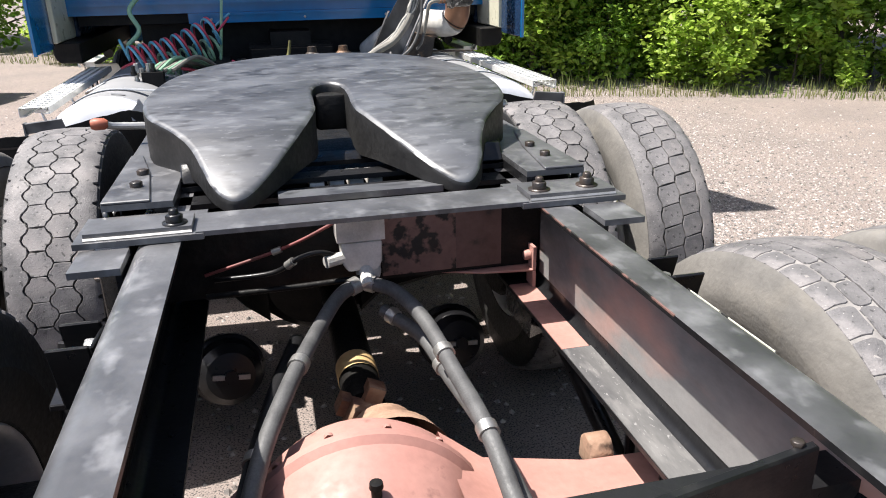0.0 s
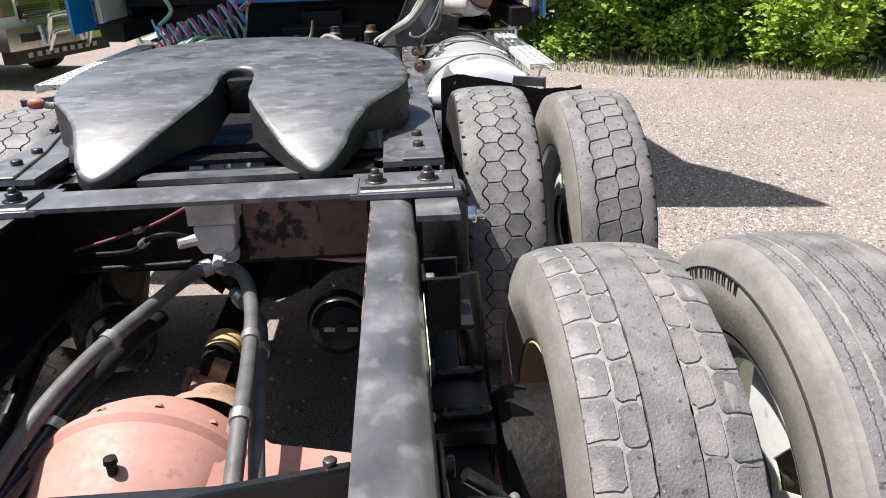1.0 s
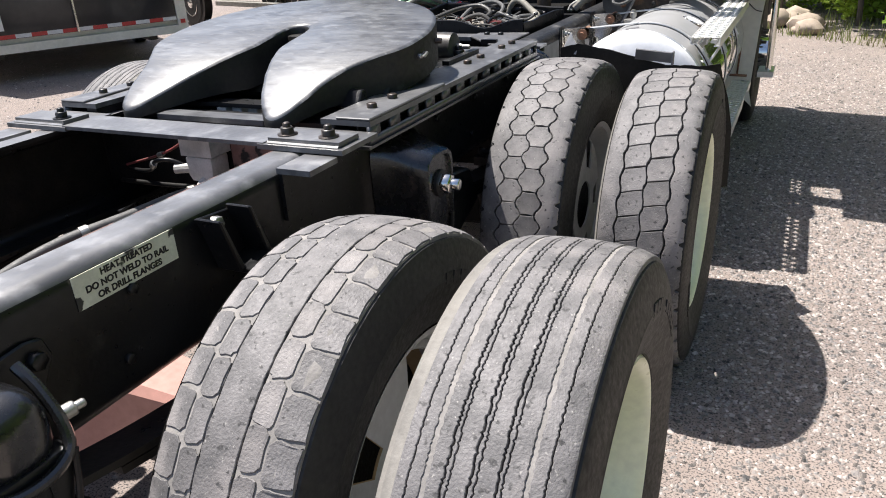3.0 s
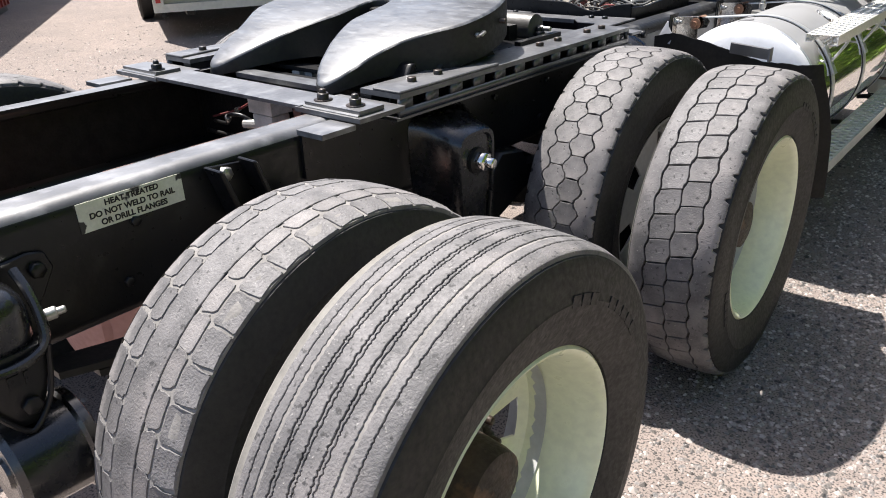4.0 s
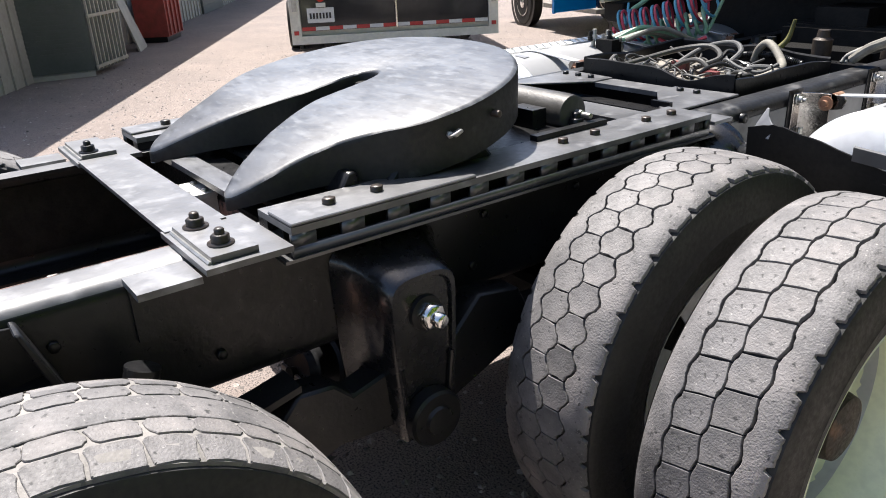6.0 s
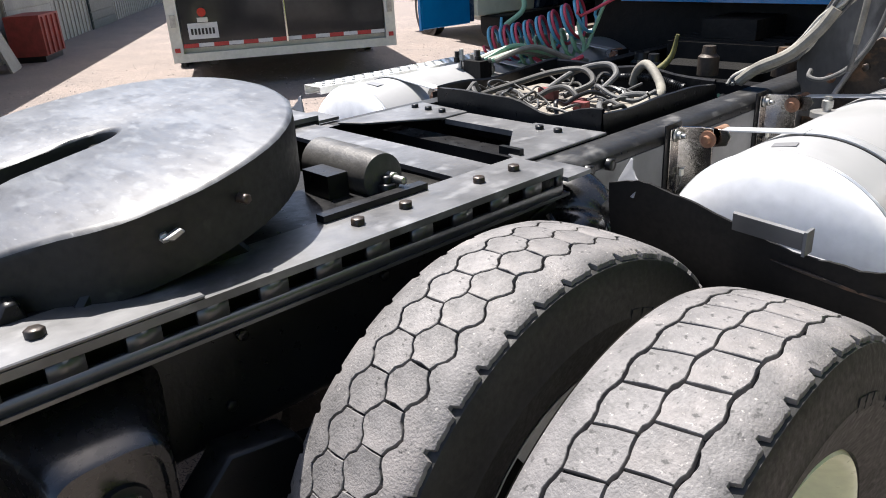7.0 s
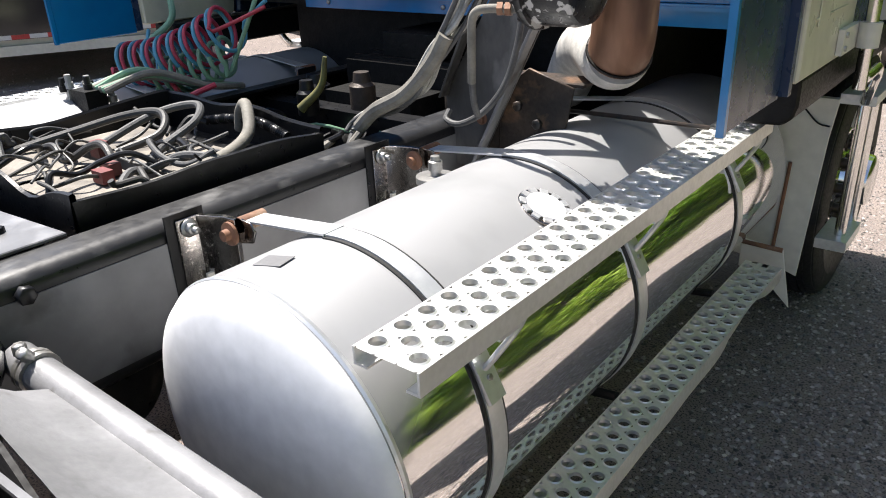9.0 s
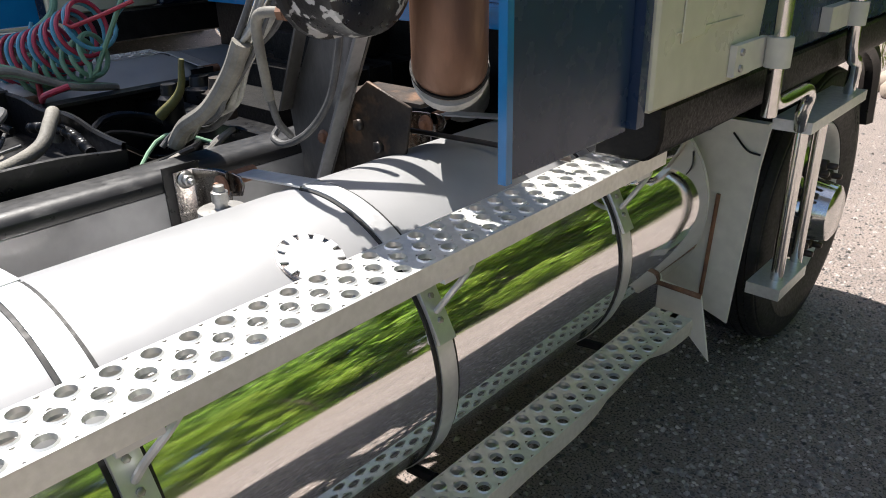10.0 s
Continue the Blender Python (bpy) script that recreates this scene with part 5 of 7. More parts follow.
part("port", tubes([(-0.05, 0.1, 0.86), (-0.09, 0.08, 0.86)], 0.014, 10, 1), CASTWHITE, valve)
part("port", tubes([(0.0, 0.1, 0.83), (0.0, 0.06, 0.8)], 0.016, 10, 1), CASTWHITE, valve)


def hose(pts, r, material, label, clips=(), name="air_hose"):
    h = part(name, tubes(pts, r, 12, 8), material, truck, label)
    ps = smooth_path(pts, 8)
    for c in clips:
        i = min(int(c * (len(ps) - 1)), len(ps) - 2)
        d = (ps[i + 1] - ps[i]).normalized() * 0.011
        part("clamp", tubes([ps[i] - d, ps[i] + d], r + 0.004, 14, 1), STEEL, h, "grey hose clamp")
    return h


hose([(0.0, 0.08, 0.8), (0.06, 0.03, 0.79), (0.1, -0.1, 0.77), (0.12, -0.267, 0.74), (0.133, -0.44, 0.72), (0.14, -0.62, 0.66), (0.15, -0.85, 0.6)], 0.0165, HOSE, "grey rubber air hose", (0.04, 0.45, 0.67))
hose([(0.03, 0.05, 0.74), (0.1, -0.05, 0.71), (0.125, -0.2, 0.69), (0.15, -0.4, 0.68), (0.175, -0.6, 0.62), (0.2, -0.85, 0.55)], 0.0155, HOSE, "grey rubber air hose", (0.05, 0.35))
hose([(-0.02, 0.08, 0.8), (-0.07, 0.04, 0.79), (-0.13, -0.08, 0.77), (-0.2, -0.26, 0.75), (-0.26, -0.42, 0.7), (-0.3, -0.6, 0.62), (-0.32, -0.85, 0.5)], 0.0165, HOSE, "grey rubber air hose", (0.06, 0.45))
hose([(-0.17, 0.1, 0.66), (-0.22, -0.1, 0.66), (-0.27, -0.3, 0.63), (-0.33, -0.55, 0.56)], 0.02, BLACK, "black rubber air hose", (0.7,))
hose([(-0.055, 0.1, 0.86), (-0.1, 0.08, 0.885), (-0.15, 0.07, 0.88), (-0.21, 0.1, 0.84), (-0.34, 0.14, 0.82)], 0.006, BLACK, "thin dark air line", (0.6,), name="air_line")
hose([(-0.06, 0.12, 0.94), (-0.14, 0.13, 0.9), (-0.22, 0.14, 0.87), (-0.36, 0.15, 0.83)], 0.004, REDWIRE, "thin red air line", (0.6,), name="air_line")
hose([(-0.36, 0.12, 0.79), (-0.15, 0.1, 0.8), (0.0, 0.09, 0.81)], 0.007, SHADEGREASE, "black line", name="air_line")
bk = part("line_bracket", bev(prism([(0.165, 0.2), (0.3, 0.15), (0.434, 0.132), (0.434, 0.178), (0.32, 0.19), (0.175, 0.222)], 0.757, 0.763, "z"), 0.002), PINK, truck, "pink-primed bent bracket")
part("upright", bbox(0.426, 0.434, 0.132, 0.178, 0.7635, 0.822, 0.002), PINK, bk)
part("drop", bbox(0.426, 0.434, 0.132, 0.178, 0.715, 0.7565, 0.002), PINK, bk)
bolt(bk, (0.425, 0.155, 0.795), (-1, 0, 0), 0.013, 0.016, PINK)
part("axle_bracket", bev(prism([(-0.33, 0.5), (-0.335, 0.535), (-0.32, 0.562), (-0.295, 0.57), (-0.275, 0.555), (-0.27, 0.5)], 0.385, 0.44, "x"), 0.008, 2), CRUST, truck, "tan-primed rounded axle bracket")
part("liner", bbox(0.3745, 0.436, -0.19, 0.165, LOW + 0.0105, LOW + 0.013, 0.001), PINK, truck, "pink primer on the lower flange")


# ---- battery tray between the rails ----
tray = part("battery_tray", bbox(-0.34, 0.33, 1.86, 2.5, 0.93, 0.945, 0.004), BLACK, truck, "open black steel tray full of cables")
_n = 18
for (xa, ya), (xb, yb), zt in (((-0.34, 1.86), (0.33, 1.86), 1.045), ((0.33, 1.86), (0.33, 2.5), 1.03), ((0.33, 2.5), (-0.34, 2.5), 1.045), ((-0.34, 2.5), (-0.34, 1.86), 1.05)):
    wm = bmesh.new()
    rows = []
    for k in range(_n + 1):
        t = k / _n
        x, y = xa + (xb - xa) * t, ya + (yb - ya) * t
        dent = 0.022 * noise.noise(Vector((x * 5, y * 5, 0.3)))
        d = Vector((yb - ya, -(xb - xa), 0)).normalized()
        z = zt + dent - (0.03 * math.exp(-((t - 0.72) / 0.14) ** 2) if ya == yb == 1.86 else 0)
        rows.append([wm.verts.new(Vector((x, y, zz)) + d * o) for zz, o in ((0.9, 0.0), (0.98, 0.006 + dent * 0.5), (z, 0.002), (z + 0.002, -0.006), (z - 0.004, -0.01), (0.94, -0.004))])
    for a, b in zip(rows, rows[1:]):
        for i in range(5):
            wm.faces.new((a[i], a[i + 1], b[i + 1], b[i]))
    bmesh.ops.recalc_face_normals(wm, faces=wm.faces)
    part("tray_wall", wm, BLACK, tray, "dented black sheet wall")
for k, (x, y, s) in enumerate(((-0.17, 2.0, 0.15), (0.12, 2.0, 0.16), (-0.15, 2.25, 0.14), (0.13, 2.24, 0.14))):
    part("battery_top", bbox(x - s, x + s, y - 0.1, y + 0.1, 0.946, 0.985, 0.006, seg=2), BATTERYTOP, tray, "dusty grey battery lid")
rnd = random.Random(11)
for k in range(24):
    x, y = rnd.uniform(-0.28, 0.22), rnd.uniform(1.92, 2.36)
    pts = [(x, y, 0.995)]
    a = rnd.uniform(0, 6.3)
    for i in range(5):
        a += rnd.uniform(-0.9, 0.9)
        x = min(0.28, max(-0.3, x + 0.075 * math.cos(a)))
        y = min(2.38, max(1.9, y + 0.06 * math.sin(a)))
        pts.append((x, y, rnd.uniform(0.99, 1.04)))
    part("battery_cable", tubes(pts, rnd.choice((0.003, 0.0045, 0.007, 0.0095)), 9, 6), rnd.choice((CABLEDARK, HOSE, BLACK, CABLEDARK, HOSE)), tray)
for x, y in ((-0.06, 2.12), (0.14, 2.02), (0.1, 2.06), (-0.1, 2.14)):
    part("terminal_cover", bbox(x - 0.022, x + 0.022, y - 0.014, y + 0.014, 0.99, 1.018, 0.006, pose(0, 0, 0), 2), REDWIRE, tray, "faded red terminal cover")
part("loom", tubes([(0.26, 1.98, 0.99), (0.285, 2.12, 1.0), (0.265, 2.26, 1.012), (0.2, 2.37, 1.025), (0.13, 2.43, 1.06), (0.085, 2.455, 1.068), (0.05, 2.465, 1.04), (0.03, 2.47, 0.99)], 0.0155, 12, 8), DUSTHOSE, tray, "thick dusty grey cable loom")
part("cable_loop", tubes([(-0.3, 1.98, 0.99), (-0.24, 2.14, 1.02), (-0.16, 2.26, 1.05), (-0.06, 2.3, 1.06), (0.02, 2.24, 1.03), (-0.02, 2.14, 1.0)], 0.0105, 10, 8), CABLEDARK, tray)
part("cable_loop", tubes([(-0.12, 2.12, 0.99), (-0.1, 2.3, 1.05), (-0.02, 2.38, 1.07), (0.06, 2.32, 1.05), (0.08, 2.2, 1.01), (0.16, 2.12, 1.0)], 0.0105, 10, 8), HOSE, tray)
part("corrugated_hose", tubes([(0.24, 2.46, 1.0), (0.12, 2.47, 1.02), (0.0, 2.47, 1.015), (-0.1, 2.46, 1.0)], lambda q: 0.0125 + 0.0018 * math.sin(q * 260), 12, 30), BLACK, tray, "black corrugated hose")

# ---- fuel tanks with straps and steps ----
TX, TZ, TR, TY0, TY1 = 0.84, 0.697, 0.302, 1.825, 3.75


def fuel_tank(s):
    prof = [(TY0 - 0.01, 0.0), (TY0 - 0.008, 0.1), (TY0 - 0.001, 0.19), (TY0 + 0.008, TR - 0.055), (TY0 + 0.018, TR - 0.025), (TY0 + 0.027, TR - 0.01), (TY0 + 0.04, TR - 0.002), (TY0 + 0.055, TR),
            (TY1 - 0.055, TR), (TY1 - 0.024, TR - 0.01), (TY1 - 0.01, TR - 0.03), (TY1, TR - 0.06), (TY1 + 0.006, 0.0)]
    body = lathe(prof[6:9], "y", 96, (s * TX, 0, TZ))
    t = part("fuel_tank", body, TANK, truck, "polished aluminium cylindrical fuel tank")
    part("tank_end", lathe(prof[:7], "y", 96, (s * TX, 0, TZ)), TANKEND, t, "dull spun aluminium end")
    part("tank_end", lathe(prof[8:], "y", 96, (s * TX, 0, TZ)), TANKEND, t)
    part("end_seam", lathe([(TY0 + 0.042, TR - 0.001), (TY0 + 0.046, TR + 0.0025), (TY0 + 0.053, TR + 0.0005)], "y", 96, (s * TX, 0, TZ)), DULLALU, t, "weld seam")
    for y in (2.085, 2.63, 3.25):
        band = []
        for r, w in ((TR + 0.006, 0.02), (TR + 0.003, 0.027)):
            bm = bmesh.new()
            rings = []
            for k in range(57):
                a = math.radians(98 - k * 4.6)
                rings.append([bm.verts.new((s * (TX + (r + dr) * math.cos(a)), y + dy, TZ + (r + dr) * math.sin(a))) for dr, dy in ((-0.003, -w), (0.0, -w), (0.0, w), (-0.003, w))])
            for a, b in zip(rings, rings[1:]):
                for i in range(4):
                    bm.faces.new((a[i], a[(i + 1) % 4], b[(i + 1) % 4], b[i]))
            bmesh.ops.recalc_face_normals(bm, faces=bm.faces)
            band.append(bm)
        st = part("tank_strap", band[0], DULLALU, t, "stainless strap over a black rubber liner")
        part("strap_liner", band[1], RUBBER, st, "black rubber liner")
        # strap's end to the frame bracket
        a = math.radians(98)
        p0 = Vector((s * (TX + TR * math.cos(a)), y, TZ + TR * math.sin(a) + 0.004))
        lk = bmesh.new()
        vs = []
        for q, z in ((p0, p0.z), (Vector((s * 0.565, y, 0.975)), 0.975)):
            vs.append([lk.verts.new((q.x, y + d, z + h)) for d, h in ((-0.024, 0), (0.024, 0), (0.024, 0.004), (-0.024, 0.004))])
        for i in range(4):
            lk.faces.new((vs[0][i], vs[0][(i + 1) % 4], vs[1][(i + 1) % 4], vs[1][i]))
        lk.faces.new(vs[0]); lk.faces.new(vs[1])
        bmesh.ops.recalc_face_normals(lk, faces=lk.faces)
        part("strap_tail", lk, DULLALU, st)
        plan = [(OUT + 0.008, y - 0.11), (OUT + 0.008, y - 0.055), (0.53, y - 0.03), (0.562, y - 0.028), (0.566, y - 0.04), (0.534, y - 0.042), (OUT + 0.012, y - 0.066), (OUT + 0.012, y - 0.11)]
        br = part("tank_bracket", bev(prism([(s * px, py) for px, py in plan], 0.75, 0.985, "z"), 0.001), STAINLESS, t, "stained folded steel bracket on the frame web")
        part("ear", bev(prism([(s * 0.556, 0.93), (s * 0.56, 0.985), (s * 0.6, 0.982), (s * 0.612, 0.965), (s * 0.6, 0.94)], y - 0.03, y - 0.025, "y"), 0.001), STAINLESS, br)
        part("pivot_washer", lathe([(0.0, 0.0), (0.0, 0.024), (0.006, 0.024), (0.008, 0.012), (0.02, 0.011), (0.02, 0.0)], "x", 18, (0.0, 0.0, 0.0)), RUST, br, "rusty pivot washer").matrix_basis = Matrix.Translation((s * 0.553, y - 0.042, 0.955)) @ pose(0, 0, 0, 0, 0, -90 if s > 0 else -90)
        part("backing_plate", bbox(*sorted((s * (OUT + 0.0032), s * (OUT + 0.0065))), y - 0.13, y - 0.045, 0.72, 0.998, 0.001), BLACK, br, "black backing plate")
        part("lower_plate", bbox(*sorted((s * (OUT + 0.012), s * (OUT + 0.016))), y - 0.1, y - 0.05, 0.735, 0.8, 0.001), STAINLESS, br)
        part("lock_wire", tubes([(s * 0.49, y - 0.06, 0.94), (s * 0.5, y - 0.05, 0.9), (s * 0.495, y - 0.06, 0.86), (s * 0.49, y - 0.065, 0.82)], 0.0016, 6, 5), STEEL, br)
        part("wire_tag", bbox(*sorted((s * 0.49, s * 0.497)), y - 0.073, y - 0.055, 0.845, 0.865, 0.002), WHITEPAINT, br, "small white tag on a wire")
        part("barrel_nut", lathe([(-0.03, 0.0), (-0.03, 0.016), (0.03, 0.016), (0.03, 0.0)], "y", 14, (s * 0.565, y, 0.97)), RUST, br)
        bolt(br, (s * 0.481, y - 0.085, 0.965), (s, 0, 0), 0.013, 0.014, STEEL, stud=0.01)
        # buckle on the outer side
        bk_a = math.radians(28)
        bkm = Matrix.Translation((s * (TX + (TR + 0.008) * math.cos(bk_a)), y, TZ + (TR + 0.008) * math.sin(bk_a))) @ pose(0, 0, 0, 0, -28 * s if s > 0 else 28, 0)
        part("buckle", bbox(-0.004, 0.004, -0.02, 0.02, -0.06, 0.06, 0.002, bkm), DULLALU, st)
        for dz in (-0.02, 0.025):
            bolt(st, bkm @ Vector((0.004 * s, 0, dz)), (s * math.cos(bk_a), 0, math.sin(bk_a)), 0.006, 0.004, STEEL)
    # flat filler cap with a notched rim, and a vent
    ca = math.acos((0.99 - TX) / TR)
    cm = Matrix.Translation((s * 0.99, 2.475, TZ + TR * math.sin(ca))) @ pose(0, 0, 0, 0, s * math.degrees(math.pi / 2 - ca) * 0.8, 0)
    ring = lathe([(-0.014, 0.058), (0.001, 0.058), (0.003, 0.054), (0.003, 0.036), (0.0, 0.034)], "z", 44)
    ring.transform(cm)
    neck = part("filler_neck", ring, STAINLESS, t, "stained filler neck")
    bm = lathe([(-0.006, 0.043), (0.005, 0.042), (0.007, 0.039), (0.0075, 0.0)], "z", 40)
    bm.transform(cm)
    part("filler_cap", bm, TANKEND, neck, "flat dull aluminium filler cap")
    for k in range(12):
        an = 2 * math.pi * (k + 0.3) / 12
        bm = bbox(0.041, 0.055, -0.0085, 0.0085, 0.001, 0.0065, 0.0015, cm @ Matrix.Rotation(an, 4, "Z"))
        part("rim_tooth", bm, DULLALU, neck)
    part("weld_patch", bbox(-0.028, 0.028, -0.02, 0.02, 0.0, 0.0012, 0.0004, Matrix.Translation((s * 0.8, 1.95, TZ + TR * 0.9935)) @ pose(0, 0, 0, 0, -s * 7.6, 12)), GREYPAINT, t, "small grey rating plate")
    va = math.acos((0.69 - TX) / TR)
    vm = Matrix.Translation((s * 0.69, 2.5, TZ + TR * math.sin(va)))
    bm = lathe([(-0.01, 0.045), (0.006, 0.045), (0.008, 0.012), (0.02, 0.012), (0.02, 0.016), (0.04, 0.016), (0.042, 0.011), (0.052, 0.01), (0.054, 0.0)], "z", 20)
    bm.transform(vm)
    part("vent_fitting", bm, STEEL, t, "grey vent fitting on a welded boss")
    return t


def tank_step(s, x0, x1, y0, y1, z, drop, cols, bent=False, label=""):
    bm = perforated(x0, x1, y0, y1, z, 0.006, cols, 0.0525, 0.0132)
    if s < 0:
        bm.transform(Matrix.Diagonal((-1, 1, 1, 1)))
        bmesh.ops.reverse_faces(bm, faces=bm.faces)
    st = part("tank_step", bm, STEPALU, truck, label)
    if bent:
        fb = bmesh.new()
        rows = []
        for k in range(41):
            y = y0 + (y1 - y0) * k / 40
            g = math.exp(-((y - 3.2) / 0.13) ** 2)
            dx, up = -0.032 * g + 0.002 * noise.noise(Vector((y * 7, 1, 0))), 0.018 * math.exp(-((y - 3.26) / 0.07) ** 2)
            ring = ((x1, z), (x1 + 0.004, z), (x1 + 0.006 + dx * 0.3, z - drop * 0.5 + up * 0.5), (x1 + 0.005 + dx, z - drop + up), (x1 + 0.001 + dx, z - drop + up), (x1 + 0.002 + dx * 0.3, z - drop * 0.5 + up * 0.5))
            rows.append([fb.verts.new((s * px, y, pz)) for px, pz in ring])
        for a, b in zip(rows, rows[1:]):
            for i in range(6):
                fb.faces.new((a[i], a[(i + 1) % 6], b[(i + 1) % 6], b[i]))
        fb.faces.new(rows[0])
        fb.faces.new(rows[-1])
        bmesh.ops.recalc_face_normals(fb, faces=fb.faces)
        part("outer_flange", fb, STEPALU, st, "flange bent inwards by a knock")
    else:
        part("outer_flange", bbox(*sorted((s * x1, s * (x1 + 0.004))), y0, y1, z - drop, z + 0.0005, 0.0015), STEPALU, st)
    part("lower_lip", bbox(*sorted((s * (x1 - 0.02), s * x1)), y0, y1 - (0.62 if bent else 0.0), z - drop, z - drop + 0.004, 0.001), STEPALU, st)
    part("inner_flange", bbox(*sorted((s * (x0 - 0.004), s * x0)), y0, y1, z - drop * 0.76, z + 0.0005, 0.0015), STEPALU, st)
    part("inner_lip", bbox(*sorted((s * x0, s * (x0 + 0.022))), y0, y1, z - drop * 0.76, z - drop * 0.76 + 0.004, 0.001), STEPALU, st)
    return st


for _s in (1, -1):
    fuel_tank(_s)
    us = tank_step(_s, 1.062, 1.172, 1.865, 3.335, 0.972, 0.037, 3, label="dull aluminium tank step with three rows of round holes")
    for y in (2.085, 2.63, 3.25):
        part("step_hanger", bbox(*sorted((_s * 1.12, _s * 1.168)), y - 0.03, y + 0.03, 0.92, 0.933, 0.003, Matrix.Identity(4)), DULLALU, us)
        part("step_hook", tubes([(_s * 1.15, y + 0.07, 0.935), (_s * 1.158, y + 0.04, 0.915), (_s * 1.14, y + 0.01, 0.875), (_s * 1.118, y, 0.84)], 0.006, 8, 4), DULLALU, us)
    ls = tank_step(_s, 1.118, 1.218, 1.79, 3.49, 0.48, 0.045, 3, bent=_s > 0, label="dull aluminium lower step with rows of round holes")
    for y in (2.085, 2.63, 3.25):
        part("step_bolt", tubes([(_s * 1.1, y, 0.46), (_s * 1.03, y, 0.45)], 0.012, 8, 1), BLACK, ls)

# ---- mud flap hanger in front of the drive wheels ----
def flap_set(s):
    """A tube out from the frame with a torn rubber flap before it and a bent sheet between the two."""
    arm = part("flap_hanger", tubes([(s * 0.5, 1.645, 0.862), (s * 0.85, 1.662, 0.83), (s * 1.18, 1.68, 0.8)], 0.03, 22, 2, wall=0.004), GREYPAINT, truck, "grey painted steel tube carrying the mud flap")

    def top(x):
        return 1.003 - 0.22 * min(0.335, max(0.0, x - 0.69)) - 0.28 * max(0.0, 0.685 - x) + 0.005 * noise.noise(Vector((x * 14, 0, 1))) + 0.003 * noise.noise(Vector((x * 45, 3, 1)))
    fl = bmesh.new()
    n = 44
    rows = []
    for k in range(n + 1):
        t = k / n
        x = 0.62 + 0.595 * t
        z0 = top(x)
        y = 1.476 + 0.012 * math.sin(t * 5.0) + 0.004 * noise.noise(Vector((x * 6, 2, 0))) + 0.055 * max(0.0, (t - 0.9) / 0.1) ** 2
        wide = 0.06 * max(0.0, (t - 0.8) / 0.2) ** 1.5
        line = [(0.0, 0.0, z0), (0.002, 0.2, z0 - 0.05), (0.016, 0.62, z0 - 0.13), (0.05, 0.95, 0.68), (0.098, 1.0, 0.52), (0.115, 1.0, 0.42)]
        ring = [(s * (x + wide * w), y + dy, z) for dy, w, z in line] + [(s * (x + wide * w), y + dy + 0.007, z) for dy, w, z in line[::-1]]
        rows.append([fl.verts.new(p) for p in ring])
    m = len(rows[0])
    for a, b in zip(rows, rows[1:]):
        for i in range(m):
            fl.faces.new((a[i], a[(i + 1) % m], b[(i + 1) % m], b[i]))
    fl.faces.new(rows[0]); fl.faces.new(rows[-1])
    bmesh.ops.recalc_face_normals(fl, faces=fl.faces)
    flap = part("mud_flap", fl, FLAPBLACK, arm, "torn black rubber mud flap, its edge curled forward")
    part("torn_strip", bev(prism([(0.99, 0.907), (1.06, 0.901), (1.15, 0.891), (1.2, 0.886), (1.2, 0.881), (1.13, 0.886), (1.05, 0.896)], 1.466, 1.4735, "y"), 0.001) if s > 0 else bbox(-1.15, -0.98, 1.466, 1.4735, 0.885, 0.892, 0.002), BROWNBOX, flap, "frayed brown cord showing in a tear")
    sheet = bmesh.new()
    rows = []
    for k in range(25):
        x = 0.64 + (1.2 - 0.64) * k / 24
        zt, tz = top(x) - 0.02, 0.862 - 0.064 * (x - 0.5) / 0.68 + 0.02
        ty = 1.64 + 0.04 * (x - 0.5) / 0.68
        ring = []
        for q, bow in ((0.0, 0.0), (0.3, -0.012), (0.65, -0.014), (1.0, 0.0)):
            ring.append((1.503 + (ty - 0.02 - 1.503) * q, zt + (tz - zt) * q + bow))
        rows.append([sheet.verts.new((s * x, yy, zz)) for yy, zz in ring] + [sheet.verts.new((s * x, yy, zz - 0.004)) for yy, zz in ring[::-1]])
    for a, b in zip(rows, rows[1:]):
        for i in range(8):
            sheet.faces.new((a[i], a[(i + 1) % 8], b[(i + 1) % 8], b[i]))
    sheet.faces.new(rows[0]); sheet.faces.new(rows[-1])
    bmesh.ops.recalc_face_normals(sheet, faces=sheet.faces)
    part("flap_sheet", sheet, GREYPAINT, arm, "bent grey sheet along the flap")
    tb = part("tab", bbox(-0.068, 0.068, -0.004, 0.004, -0.018, 0.022, 0.0015, Matrix.Translation((s * 0.982, 1.468, 0.961)) @ pose(0, 0, 0, 18, 6 * s, 5 * s)), RAILGREY, arm, "small grey steel plate clamping the flap")
    part("tab_end", bbox(s * 1.05 - 0.003, s * 1.05 + 0.003, 1.462, 1.496, 0.93, 0.977, 0.001), RAILGREY, tb)
    part("mount", lathe([(0.0, 0.085), (0.03, 0.08), (0.07, 0.06), (0.1, 0.03), (0.104, 0.0)], "x", 28, (0.0, 0.0, 0.0)), GLOSSBLACK, arm).matrix_basis = Matrix.Translation((s * OUT, 1.55, 0.885)) @ pose(0, 0, 0, 0, 0, 0 if s > 0 else 180)
    for x in (0.545, 0.562):
        part("clamp", tubes([(s * (x - 0.005), 1.648, 0.8575), (s * (x + 0.005), 1.6485, 0.8565)], 0.036, 20, 1), STEEL, arm, "bright tube clamp")
    bolt(arm, (s * 0.545, 1.636, 0.892), (0, 0, 1), 0.011, 0.018, STEEL)
    bolt(arm, (s * 0.562, 1.64, 0.889), (0.3 * s, -0.5, 0.8), 0.011, 0.022, STEEL)
